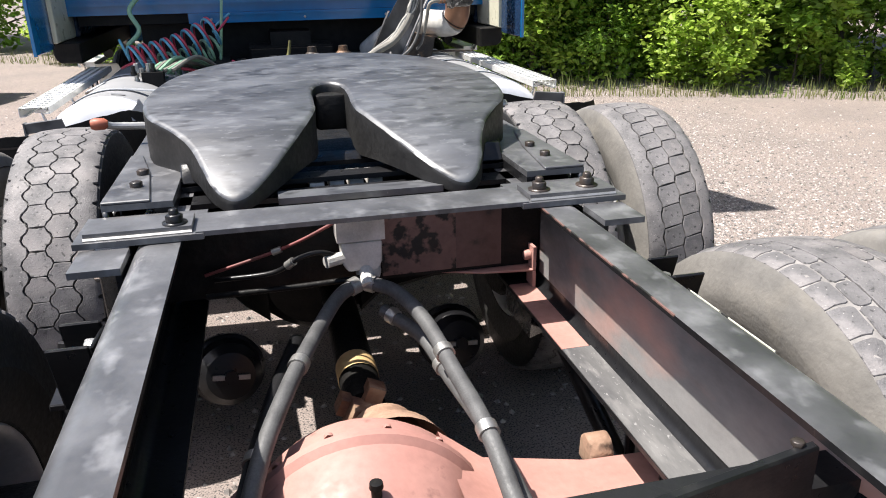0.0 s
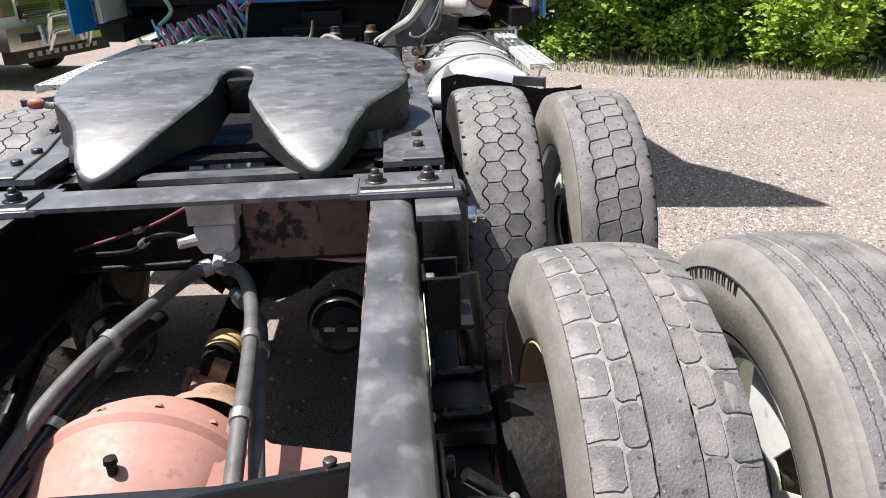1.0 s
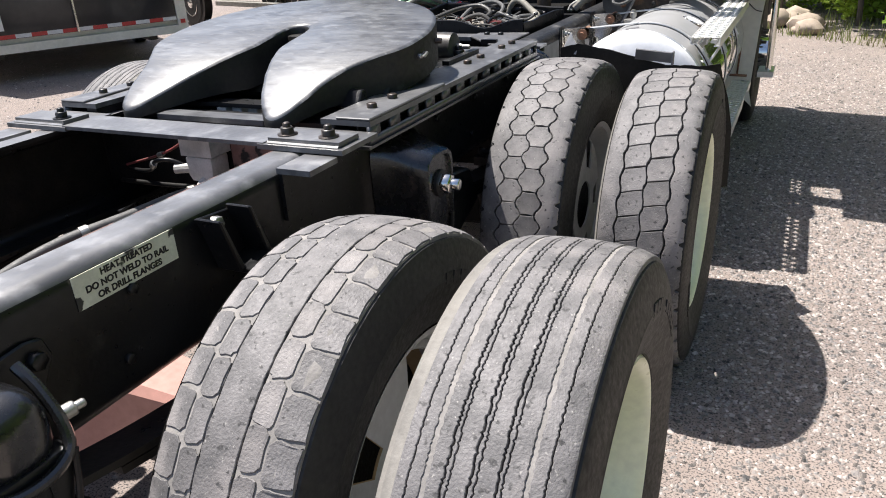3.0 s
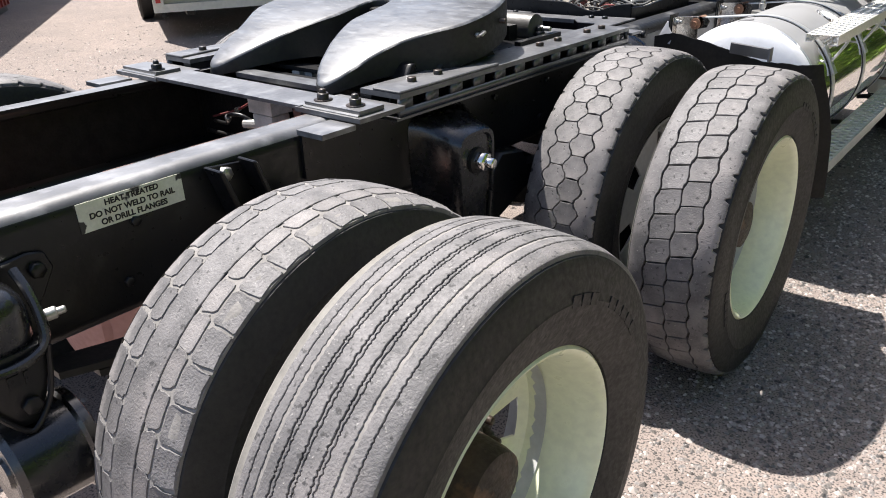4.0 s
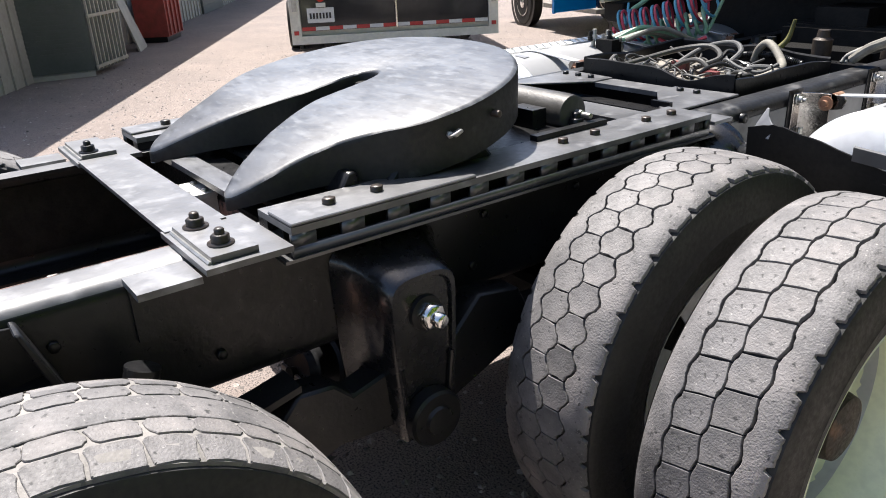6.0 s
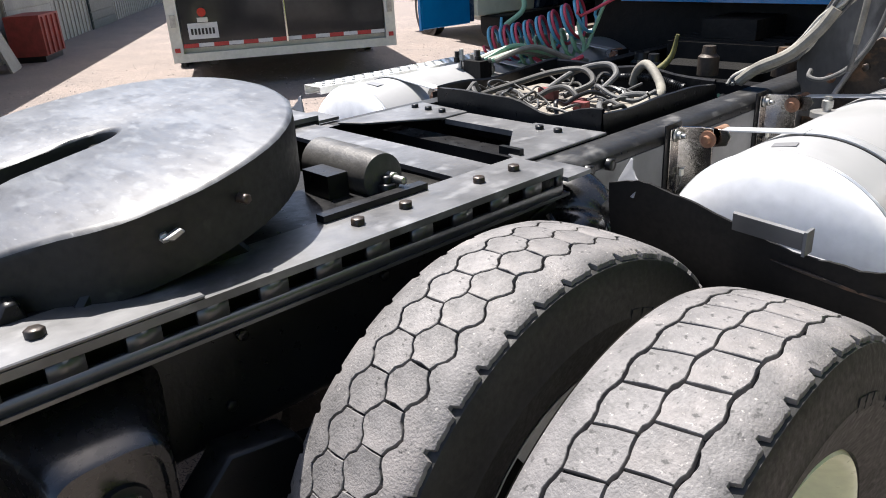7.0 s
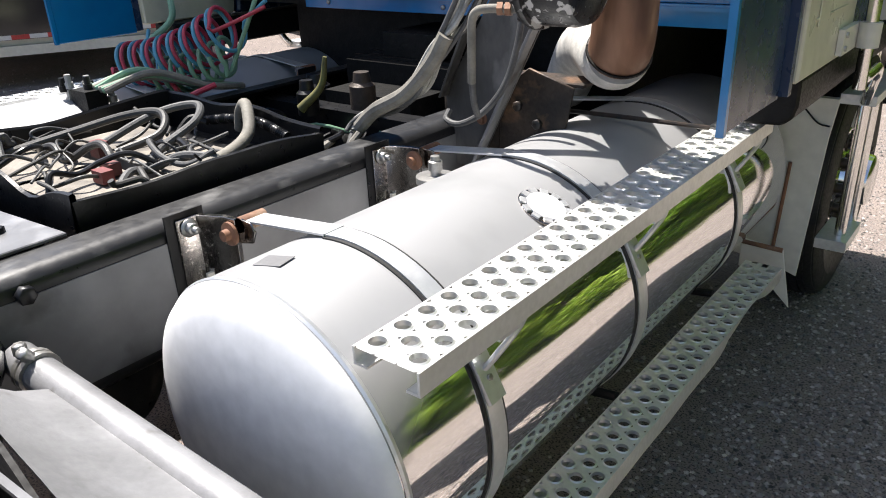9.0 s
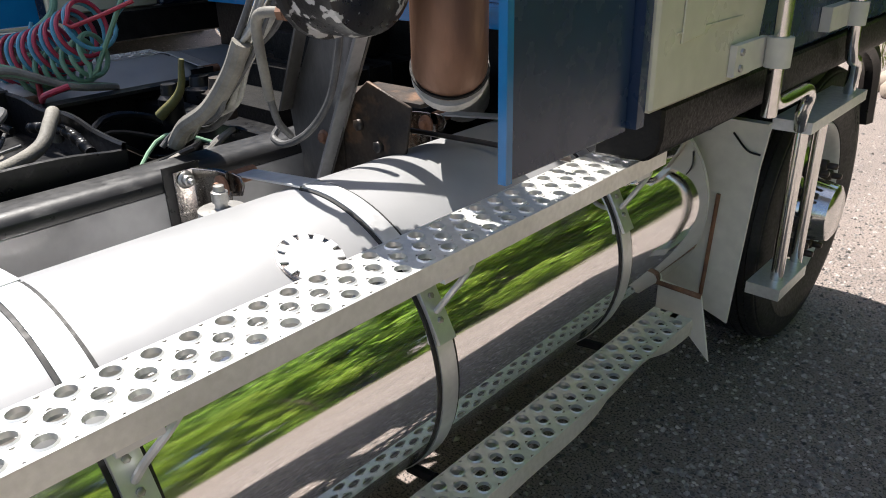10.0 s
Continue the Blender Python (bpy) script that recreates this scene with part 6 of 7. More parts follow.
    for yy, zz in ((1.69, 0.952), (1.6, 0.955)):
        bolt(arm, (s * (OUT + 0.003), yy, zz), (s, 0, 0), 0.017, 0.016, BLACK)
    ear = bev(prism([(0.622, 0.965), (0.626, 0.988), (0.637, 1.012), (0.65, 1.038), (0.656, 1.037), (0.66, 1.02), (0.675, 1.003), (0.688, 0.995), (0.68, 0.96)], -0.0025, 0.0025, "y"), 0.0008)
    for v in ear.verts:
        v.co = (s * v.co.x, 1.497 + v.co.y + 0.3 * (v.co.z - 0.985) - 0.25 * (v.co.x - 0.65), v.co.z)
    bmesh.ops.recalc_face_normals(ear, faces=ear.faces)
    part("torn_ear", ear, GREYPAINT, arm, "bent pointed sheet ear")


flap_set(1)
flap_set(-1)


# ---- cab ----
CAB_Y = 3.32
back = part("sleeper_back", bbox(-1.24, 1.24, CAB_Y, CAB_Y + 0.05, 1.259, 3.1, 0.01), BLUE, truck, "glossy blue sleeper rear wall")
part("rear_sill", bbox(-0.58, 1.1, CAB_Y - 0.03, CAB_Y - 0.001, 1.2, 1.258, 0.006), BLUE, back, "blue lower sill with a pale edge")
part("sill_bead", bbox(-0.56, 1.08, CAB_Y - 0.038, CAB_Y - 0.031, 1.242, 1.252, 0.003), BLUE, back)
part("sill_groove", bbox(-1.2, 1.2, CAB_Y - 0.022, CAB_Y - 0.002, 1.31, 1.33, 0.004), BLUE, back)
for x in (-0.45, 0.1, 0.6):
    bolt(back, (x, CAB_Y - 0.031, 1.222), (0, -1, 0), 0.008, 0.006, STEEL)
part("cab_floor", bbox(-1.2, 1.2, CAB_Y + 0.05, 4.85, 1.2, 1.257, 0.01), SHADEGREASE, truck, "dark underside of the cab floor")
slope = prism([(3.3, 3.1), (3.64, 2.64), (4.55, 2.52), (4.88, 2.4), (4.83, 2.37), (4.53, 2.475), (3.62, 2.595), (3.3, 3.04)], -1.24, 1.24, "x")
part("cab_roof", slope, BLUE, truck, "blue sloping cab roof")
part("cab_front", bbox(-1.22, 1.22, 4.83, 4.88, 1.0, 2.37, 0.02), BLUE, truck)
# dark blocks added to shut out lit ground beneath the cab floor
part("front_bulkhead", bbox(-0.85, 0.85, 4.6, 4.8, 0.45, 1.18, 0.02), SHADEGREASE, truck, "dark block added to close the view under the cab")
part("engine_cover", bbox(-0.88, 0.6, 3.5, 4.8, 0.75, 1.19, 0.05), SHADEGREASE, truck, "dark block added for the engine and the shade under the cab")
gb = bmesh.new()
box(gb, -0.24, 0.24, 3.15, 3.9, 0.62, 1.05)
box(gb, -0.18, 0.2, 2.98, 3.16, 0.7, 0.98)
bev(gb, 0.04, 2)
gear = part("gearbox", gb, SHADEGREASE, truck, "grimy black gearbox between the rails")
for k in range(7):
    part("gearbox_rib", bbox(-0.25, 0.25, 3.2 + k * 0.09, 3.215 + k * 0.09, 0.64, 1.06, 0.004), SHADEGREASE, gear)
part("gearbox_top", bbox(-0.12, 0.12, 3.22, 3.5, 1.06, 1.14, 0.02, seg=2), SHADEGREASE, gear, "grimy shift cover")
for x, y, z, r in ((-0.3, 3.05, 0.95, 0.05), (0.3, 3.1, 1.0, 0.045), (-0.12, 2.85, 0.98, 0.035), (0.1, 2.88, 1.02, 0.04)):
    part("air_valve", lathe([(-0.05, 0.0), (-0.05, r), (0.02, r), (0.03, r * 0.7), (0.06, r * 0.6), (0.06, 0.0)], "z", 16, (x, y, z)), BROWNBOX if x > 0 else BLACK, truck, "grimy air valve")
rnd = random.Random(21)
for k in range(16):
    x, y = rnd.uniform(-0.33, 0.33), 2.6
    pts = [(x, 2.5 + rnd.uniform(0, 0.15), rnd.uniform(0.8, 0.9))]
    for i in range(4):
        x = max(-0.35, min(0.35, x + rnd.uniform(-0.15, 0.15)))
        pts.append((x, pts[-1][1] + rnd.uniform(0.08, 0.2), rnd.uniform(0.8, 0.94)))
    part("chassis_hose", tubes(pts, rnd.uniform(0.006, 0.013), 8, 5), rnd.choice((BLACK, SHADEGREASE, HOSE, BLACK, REDCOIL, GREENCOIL, DUSTHOSE)), truck, "")


def side_of_cab(s):
    # the right fairing has a darker blue than the left
    f = part("side_fairing", bev(prism([(2.633, 1.108), (2.96, 1.108), (2.96, 3.38), (2.7, 3.62), (2.633, 3.62)], s * 1.262, s * 1.272, "x"), 0.003), BLUE if s < 0 else BLUEDULL, truck, "blue side fairing behind the cab, darker on the right")
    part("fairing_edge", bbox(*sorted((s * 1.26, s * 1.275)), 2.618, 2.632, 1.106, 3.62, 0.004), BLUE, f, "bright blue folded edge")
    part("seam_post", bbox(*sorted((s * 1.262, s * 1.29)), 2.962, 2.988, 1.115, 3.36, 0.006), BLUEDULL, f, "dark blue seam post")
    p = part("sleeper_side", bev(prism([(2.99, 1.137), (3.44, 1.137), (3.5, 1.5), (3.5, 2.74), (3.3, 2.98), (2.99, 3.34)], s * 1.24, s * 1.3, "x"), 0.006), CREAMPANEL, truck, "cream sleeper side panel")
    part("panel_recess", bbox(*sorted((s * 1.3005, s * 1.303)), 3.06, 3.34, 1.262, 1.266, 0.001), CREAMPANEL, p)
    part("recess_frame", bev(prism([(3.075, 1.245), (3.165, 1.252), (3.185, 1.36), (3.1, 1.36), (3.08, 1.34)], s * 1.3005, s * 1.304, "x"), 0.0015), CREAMPANEL, p, "pressed panel outline")
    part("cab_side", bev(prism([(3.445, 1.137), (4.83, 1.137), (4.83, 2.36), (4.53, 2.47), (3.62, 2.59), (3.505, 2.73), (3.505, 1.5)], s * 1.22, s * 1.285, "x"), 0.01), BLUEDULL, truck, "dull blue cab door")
    sill = prism([(s * 1.15, 1.02), (s * 1.262, 1.026), (s * 1.285, 1.045), (s * 1.288, 1.06), (s * 1.292, 1.072), (s * 1.292, 1.134), (s * 1.15, 1.134)], 3.06, 4.83, "y")
    part("cab_sill", bev(sill, 0.006), SHADEGREASE, truck, "glossy black cab sill")
    g = bev(prism([(s * 0.98, 0.86), (s * 1.08, 0.895), (s * 1.1, 0.94), (s * 1.242, 0.938), (s * 1.228, 0.811), (s * 1.202, 0.318), (s * 1.122, 0.345), (s * 0.98, 0.36)], 3.8, 3.808, "y"), 0.002)
    gd = part("splash_guard", g, WHITEPAINT, truck, "off-white splash guard behind the steer tyre, rust-stained")
    part("guard_flange", bbox(*sorted((s * 1.1, s * 1.242)), 3.77, 3.799, 0.938, 0.943, 0.001, pose(0, 0, 0)), WHITEPAINT, gd)
    part("guard_wire", tubes([(s * 1.145, 3.797, 0.9), (s * 1.19, 3.79, 0.86), (s * 1.225, 3.797, 0.85)], 0.003, 6, 5), BLACK, gd)
    part("guard_stay", tubes([(s * 1.13, 3.79, 0.72), (s * 1.115, 3.79, 0.36)], 0.006, 8, 1), RUST, gd, "rusty stay")
    part("guard_lower", bev(prism([(s * 1.06, 0.5), (s * 1.19, 0.49), (s * 1.235, 0.29), (s * 1.16, 0.36), (s * 1.06, 0.4)], 3.61, 3.616, "y"), 0.002), WHITEPAINT, truck, "bent pale bracket under the guard")
    part("guard_tube", tubes([(s * 1.03, 3.61, 0.49), (s * 1.19, 3.61, 0.485)], 0.008, 8, 1), RUST, truck)
    # chrome steps hung on tubes
    st = part("cab_step", bbox(*sorted((s * 1.24, s * 1.34)), 3.8, 4.28, 0.925, 0.955, 0.008, seg=2), STEPALU, truck, "cast aluminium cab step hung on chrome tubes")
    part("low_step", bbox(*sorted((s * 1.24, s * 1.335)), 3.8, 4.02, 0.44, 0.475, 0.012, seg=3), STEPALU, st)
    for ya, yb in ((3.86, 3.87), (4.02, 4.03)):
        part("step_tube", tubes([(s * 1.3, ya, 0.93), (s * 1.3, yb, 0.46)], 0.018, 12, 1), CHROME, st)
    rl = part("grab_rail", tubes([(s * 1.34, 3.462, 2.2), (s * 1.34, 3.462, 1.14), (s * 1.34, 3.468, 1.085), (s * 1.34, 3.51, 1.065), (s * 1.338, 3.62, 1.062), (s * 1.334, 3.71, 1.058), (s * 1.33, 3.755, 1.03), (s * 1.32, 3.765, 0.985), (s * 1.31, 3.8, 0.94)], 0.017, 12, 5), CHROME, truck, "bent chrome grab rail")
    part("rail_clamp", bbox(*sorted((s * 1.301, s * 1.315)), 3.3, 3.462, 1.15, 1.212, 0.004), WHITEPAINT, rl, "off-white clamp plate")
    part("clamp_sleeve", tubes([(s * 1.34, 3.462, 1.15), (s * 1.34, 3.462, 1.212)], 0.027, 16, 1), WHITEPAINT, rl, "off-white clamp sleeve")
    for zz in (1.165, 1.197):
        bolt(rl, (s * 1.315, 3.325, zz), (s, 0, 0), 0.008, 0.005, STEEL)
    rl2 = part("grab_rail", tubes([(s * 1.325, 4.05, 2.2), (s * 1.325, 4.06, 1.2), (s * 1.325, 4.15, 1.05), (s * 1.31, 4.2, 0.96)], 0.017, 12, 5), CHROME, truck, "bent chrome grab rail")
    part("rail_clamp", bbox(*sorted((s * 1.286, s * 1.312)), 3.89, 4.07, 1.165, 1.225, 0.004), WHITEPAINT, rl2, "off-white clamp plate")
    part("clamp_sleeve", tubes([(s * 1.325, 4.06, 1.165), (s * 1.325, 4.06, 1.225)], 0.026, 16, 1), WHITEPAINT, rl2, "off-white clamp sleeve")
    part("front_fender", tubes([(s * 1.2, 4.95, 0.7), (s * 1.2, 4.85, 0.95), (s * 1.2, 4.5, 1.06), (s * 1.2, 4.1, 0.98)], 0.035, 8, 6), BLACK, truck)


for _s in (1, -1):
    side_of_cab(_s)
    w = wheel(truck, (_s * 1.08, 4.45, 0.492), "steer", 0.49, 1, WHITERIM, left=_s < 0, hub=False, label="polished steer wheel rim")
    m0 = Matrix.Translation((_s * 1.08, 4.45, 0.492)) @ pose(0, 0, 0, 0, 0, 180 if _s < 0 else 0)
    hubm = lathe([(0.03, 0.255), (0.06, 0.235), (0.1, 0.19), (0.108, 0.12), (0.135, 0.11), (0.2, 0.098), (0.21, 0.08), (0.212, 0.0)], "x", 40)
    put(finish(hubm, "hub_cover", CHROME), "hub_cover", w, m0, "polished hub cover")
    for k in range(10):
        a = 2 * math.pi * k / 10
        put(wheel_meshes("steer", 0.49, 1, WHITERIM)["nut"], "lug_nut", w, m0 @ Matrix.Translation((0.104, 0.155 * math.cos(a), 0.155 * math.sin(a))) @ Matrix.Diagonal((1.5, 1.25, 1.25, 1)))

# ---- exhaust, strut and cables behind the cab ----
ex = part("exhaust_pipe", tubes([(0.955, 2.86, 3.4), (0.955, 2.86, 1.6), (0.955, 2.86, 1.34), (0.953, 2.862, 1.255), (0.945, 2.87, 1.215), (0.932, 2.884, 1.192)], 0.072, 36, 6), STACK, truck, "rust-brown exhaust pipe with a round elbow")
part("elbow", tubes([(0.934, 2.882, 1.194), (0.92, 2.898, 1.182), (0.885, 2.94, 1.175), (0.84, 2.995, 1.176), (0.78, 3.07, 1.175), (0.68, 3.19, 1.14), (0.58, 3.32, 1.06), (0.5, 3.42, 0.98)], 0.0755, 32, 8), CASTWHITE, ex, "pale aluminised elbow leading under the cab")
part("joint_ring", tubes([(0.9365, 2.8795, 1.1985), (0.934, 2.882, 1.194)], 0.0768, 36, 1), SHADEGREASE, ex)
part("pipe_clamp", tubes([(0.955, 2.86, 1.36), (0.955, 2.86, 1.372)], 0.0755, 36, 1), STACK, ex)
muf = part("canister", lathe([(0.0, 0.0), (0.0, 0.098), (0.004, 0.108), (0.012, 0.11), (0.02, 0.108), (0.022, 0.099), (0.034, 0.1), (0.1, 0.1), (0.122, 0.094), (0.135, 0.07), (0.138, 0.0)], "x", 40, (0.85, 2.66, 1.38)), SCUFFED, truck, "scuffed black canister with peeling paint")
for k in range(14):
    a = 2 * math.pi * k / 14
    bolt(muf, (0.852, 2.66 + 0.102 * math.cos(a), 1.38 + 0.102 * math.sin(a)), (-1, 0, 0), 0.006, 0.006, BOLTDARK)
part("canister_stay", bbox(0.93, 0.96, 2.68, 2.99, 1.47, 1.476, 0.002), SCUFFED, muf)
inlet = part("inlet_pipe", tubes([(0.855, 2.63, 1.315), (0.81, 2.62, 1.315), (0.76, 2.605, 1.315), (0.734, 2.603, 1.307), (0.722, 2.605, 1.285), (0.715, 2.612, 1.24), (0.7, 2.63, 1.15)], 0.0095, 14, 6), DUSTHOSE, muf, "dusty bent inlet pipe")
part("inlet_hose", tubes([(0.7, 2.63, 1.155), (0.69, 2.65, 1.1), (0.67, 2.69, 1.06)], 0.0075, 10, 6), HOSE, inlet)
for x in (0.79, 0.81):
    part("compression_nut", tubes([(x - 0.006, 2.614, 1.315), (x + 0.006, 2.618, 1.315)], 0.015, 6, 1), STACK, inlet, "coppery nut")
su = prism([(0.44, 1.05), (0.465, 0.86), (0.545, 0.86), (0.742, 1.25), (0.79, 1.35), (0.62, 1.35), (0.54, 1.22)], 2.86, 2.866, "y")
strut = part("strut", su, STRUTGREY, truck, "broad grimy grey steel strut rising from the frame")
part("strut_flange", bev(prism([(0.535, 0.86), (0.545, 0.86), (0.79, 1.35), (0.78, 1.35)], 2.825, 2.86, "y"), 0.001), GREYPAINT, strut)
part("strut_flange", bev(prism([(0.44, 1.05), (0.448, 1.05), (0.548, 1.26), (0.54, 1.26)], 2.825, 2.86, "y"), 0.001), STRUTGREY, strut)
part("strut_bolt", hexbolt(bmesh.new(), (0.56, 2.86, 1.0), (0, -1, 0), 0.012, 0.01), RUST, strut)
bb = part("bracket_box", bbox(0.475, 0.6, 2.88, 2.98, 0.78, 1.04, 0.006), BROWNBOX, truck, "grimy brown steel bracket box on the frame")
part("bracket_cheek", bev(prism([(0.6, 0.84), (0.72, 0.9), (0.8, 1.0), (0.82, 1.1), (0.69, 1.14), (0.6, 1.07)], 2.885, 2.893, "y"), 0.002), BROWNBOX, bb, "brown triangular cheek plate")
part("top_shelf", bbox(0.6, 0.84, 2.894, 3.0, 1.1, 1.108, 0.002), BROWNBOX, bb)
for x, z in ((0.66, 1.04), (0.72, 1.0), (0.55, 0.97), (0.55, 0.86)):
    bolt(bb, (x, 2.885 if x > 0.6 else 2.88, z), (0, -1, 0), 0.014, 0.012, BOLTDARK)
part("push_rod", tubes([(0.66, 2.93, 1.03), (0.9, 3.02, 1.01), (1.1, 3.06, 1.0)], 0.006, 8, 2), BOLTDARK, truck)
for k in range(9):
    o = k * 0.007
    rnd = random.Random(50 + k)
    j = lambda q: rnd.uniform(-q, q) * 1.1
    part("cable", tubes([(0.33 + j(0.012), 2.58 + o, 1.0), (0.345 + j(0.01), 2.6 + o, 1.02 + j(0.008)), (0.42 + j(0.015), 2.6 + o, 1.06 + j(0.012)), (0.52 + j(0.02), 2.61 + o, 1.115 + j(0.015)), (0.6 + j(0.02), 2.62 + o, 1.2 + j(0.02)), (0.65 + j(0.02), 2.64 + o, 1.29), (0.68 + j(0.02), 2.7 + o, 1.42), (0.66, 2.96, 1.75)],
         (0.0065, 0.005, 0.0075)[k % 3], 10, 6), WHITEHOSE if k % 4 else HOSE, truck, "sun-bleached grey cable rising to the cab")
part("cable_sleeve", tubes([(0.36, 2.6, 1.01), (0.42, 2.6, 1.06), (0.52, 2.605, 1.112), (0.59, 2.62, 1.185), (0.63, 2.63, 1.25)], 0.019, 10, 6), DUSTHOSE, truck, "frayed woven cable sleeve")
part("hose_loop", tubes([(0.53, 2.76, 1.04), (0.535, 2.74, 1.02), (0.58, 2.74, 1.015), (0.64, 2.76, 1.05), (0.69, 2.78, 1.12), (0.72, 2.79, 1.22), (0.73, 2.8, 1.32)], 0.008, 10, 8), HOSE, truck)


# ---- coiled lines to the trailer ----
def coil(p0, p1, r, turns, wire, material, label, sag=0.05, phase=0.0, tails=()):
    a, b = Vector(p0), Vector(p1)
    d = (b - a).normalized()
    u = d.cross(Vector((0, 0, 1))).normalized()
    v = d.cross(u)
    pts = [Vector(q) for q in tails[:1]]
    n = int(turns * 14)
    for k in range(n + 1):
        t = k / n
        an = 2 * math.pi * turns * t + phase
        pts.append(a.lerp(b, t) + Vector((0, 0, -sag * math.sin(math.pi * t))) + u * r * math.cos(an) + v * r * math.sin(an))
    pts += [Vector(q) for q in tails[1:]]
    return part("air_coil", tubes(pts, wire, 8, 2), material, truck, label)


coil((-0.84, 2.66, 1.06), (-0.42, 2.8, 1.19), 0.076, 8, 0.0068, REDCOIL, "red coiled air line", 0.03, 0.0, ((-0.9, 2.74, 1.02), (-0.34, 2.9, 1.25)))
coil((-0.83, 2.66, 1.06), (-0.4, 2.8, 1.2), 0.076, 8, 0.0068, BLUECOIL, "blue coiled air line", 0.03, 3.14, ((-0.9, 2.8, 1.16), (-0.33, 2.9, 1.27)))
coil((-0.7, 2.68, 1.03), (-0.42, 2.8, 1.11), 0.06, 8, 0.0078, GREENCOIL, "green coiled electric cable", 0.02, 1.0, ((-0.66, 2.66, 1.0), (-0.36, 2.96, 1.4)))
part("cable_drop", tubes([(-0.8, 2.97, 1.6), (-0.78, 2.93, 1.4), (-0.84, 2.88, 1.3), (-0.8, 2.84, 1.2), (-0.86, 2.78, 1.13)], 0.012, 10, 8), GREENCOIL, truck, "green cable hanging from the cab")
part("red_tail", tubes([(-0.62, 2.68, 1.02), (-0.45, 2.62, 0.99), (-0.36, 2.6, 1.02), (-0.33, 2.66, 1.04)], 0.009, 8, 8), REDCOIL, truck, "red air line")
part("yellow_sleeve", tubes([(-0.02, 2.85, 1.12), (-0.04, 2.84, 1.03), (-0.1, 2.8, 0.96)], lambda q: 0.007 + 0.009 * q, 12, 6), YELLOWSLEEVE, truck, "dull yellow-green plastic sleeve over wires")
# valve cluster on the left rail
vb = part("valve_block", bbox(-0.76, -0.66, 2.4, 2.47, 0.95, 1.03, 0.008, seg=2), SHADEGREASE, truck, "grimy valve cluster with hoses beside the tank")
rnd = random.Random(8)
for k in range(9):
    x, y = rnd.uniform(-0.8, -0.62), rnd.uniform(2.38, 2.5)
    part("fitting", lathe([(0, 0.0), (0.0, 0.014), (0.02, 0.014), (0.02, 0.01), (0.045, 0.01), (0.045, 0.0)], "z", 10, (x, y, rnd.uniform(0.98, 1.03))), rnd.choice((CASTWHITE, STEEL, BLACK)), vb)
for k in range(6):
    part("valve_hose", tubes([(-0.72 + 0.02 * k, 2.45, 1.03), (-0.66 + 0.03 * k, 2.56, 1.06 + 0.01 * (k % 3)), (-0.58 + 0.03 * k, 2.7, 1.02), (-0.45, 2.85, 0.99)], 0.011, 8, 6), rnd.choice((DUSTHOSE, HOSE, GREENCOIL)), vb)

# ---- warning label on the frame web ----
lab = part("warning_label", bbox(OUT + 0.0006, OUT + 0.0018, -0.708, -0.483, 0.908, 0.968, 0.0004), STICKER, truck, "torn cream warning label with black capitals")
for text, z, size in (("HEAT TREATED", 0.951, 0.0165), ("DO NOT WELD TO RAIL", 0.932, 0.0165), ("OR DRILL FLANGES", 0.914, 0.0165)):
    lettering(text, size, INK, lab, Matrix.Translation((OUT + 0.0021, -0.595, z)) @ pose(0, 0, 0, 90, 0, 90))


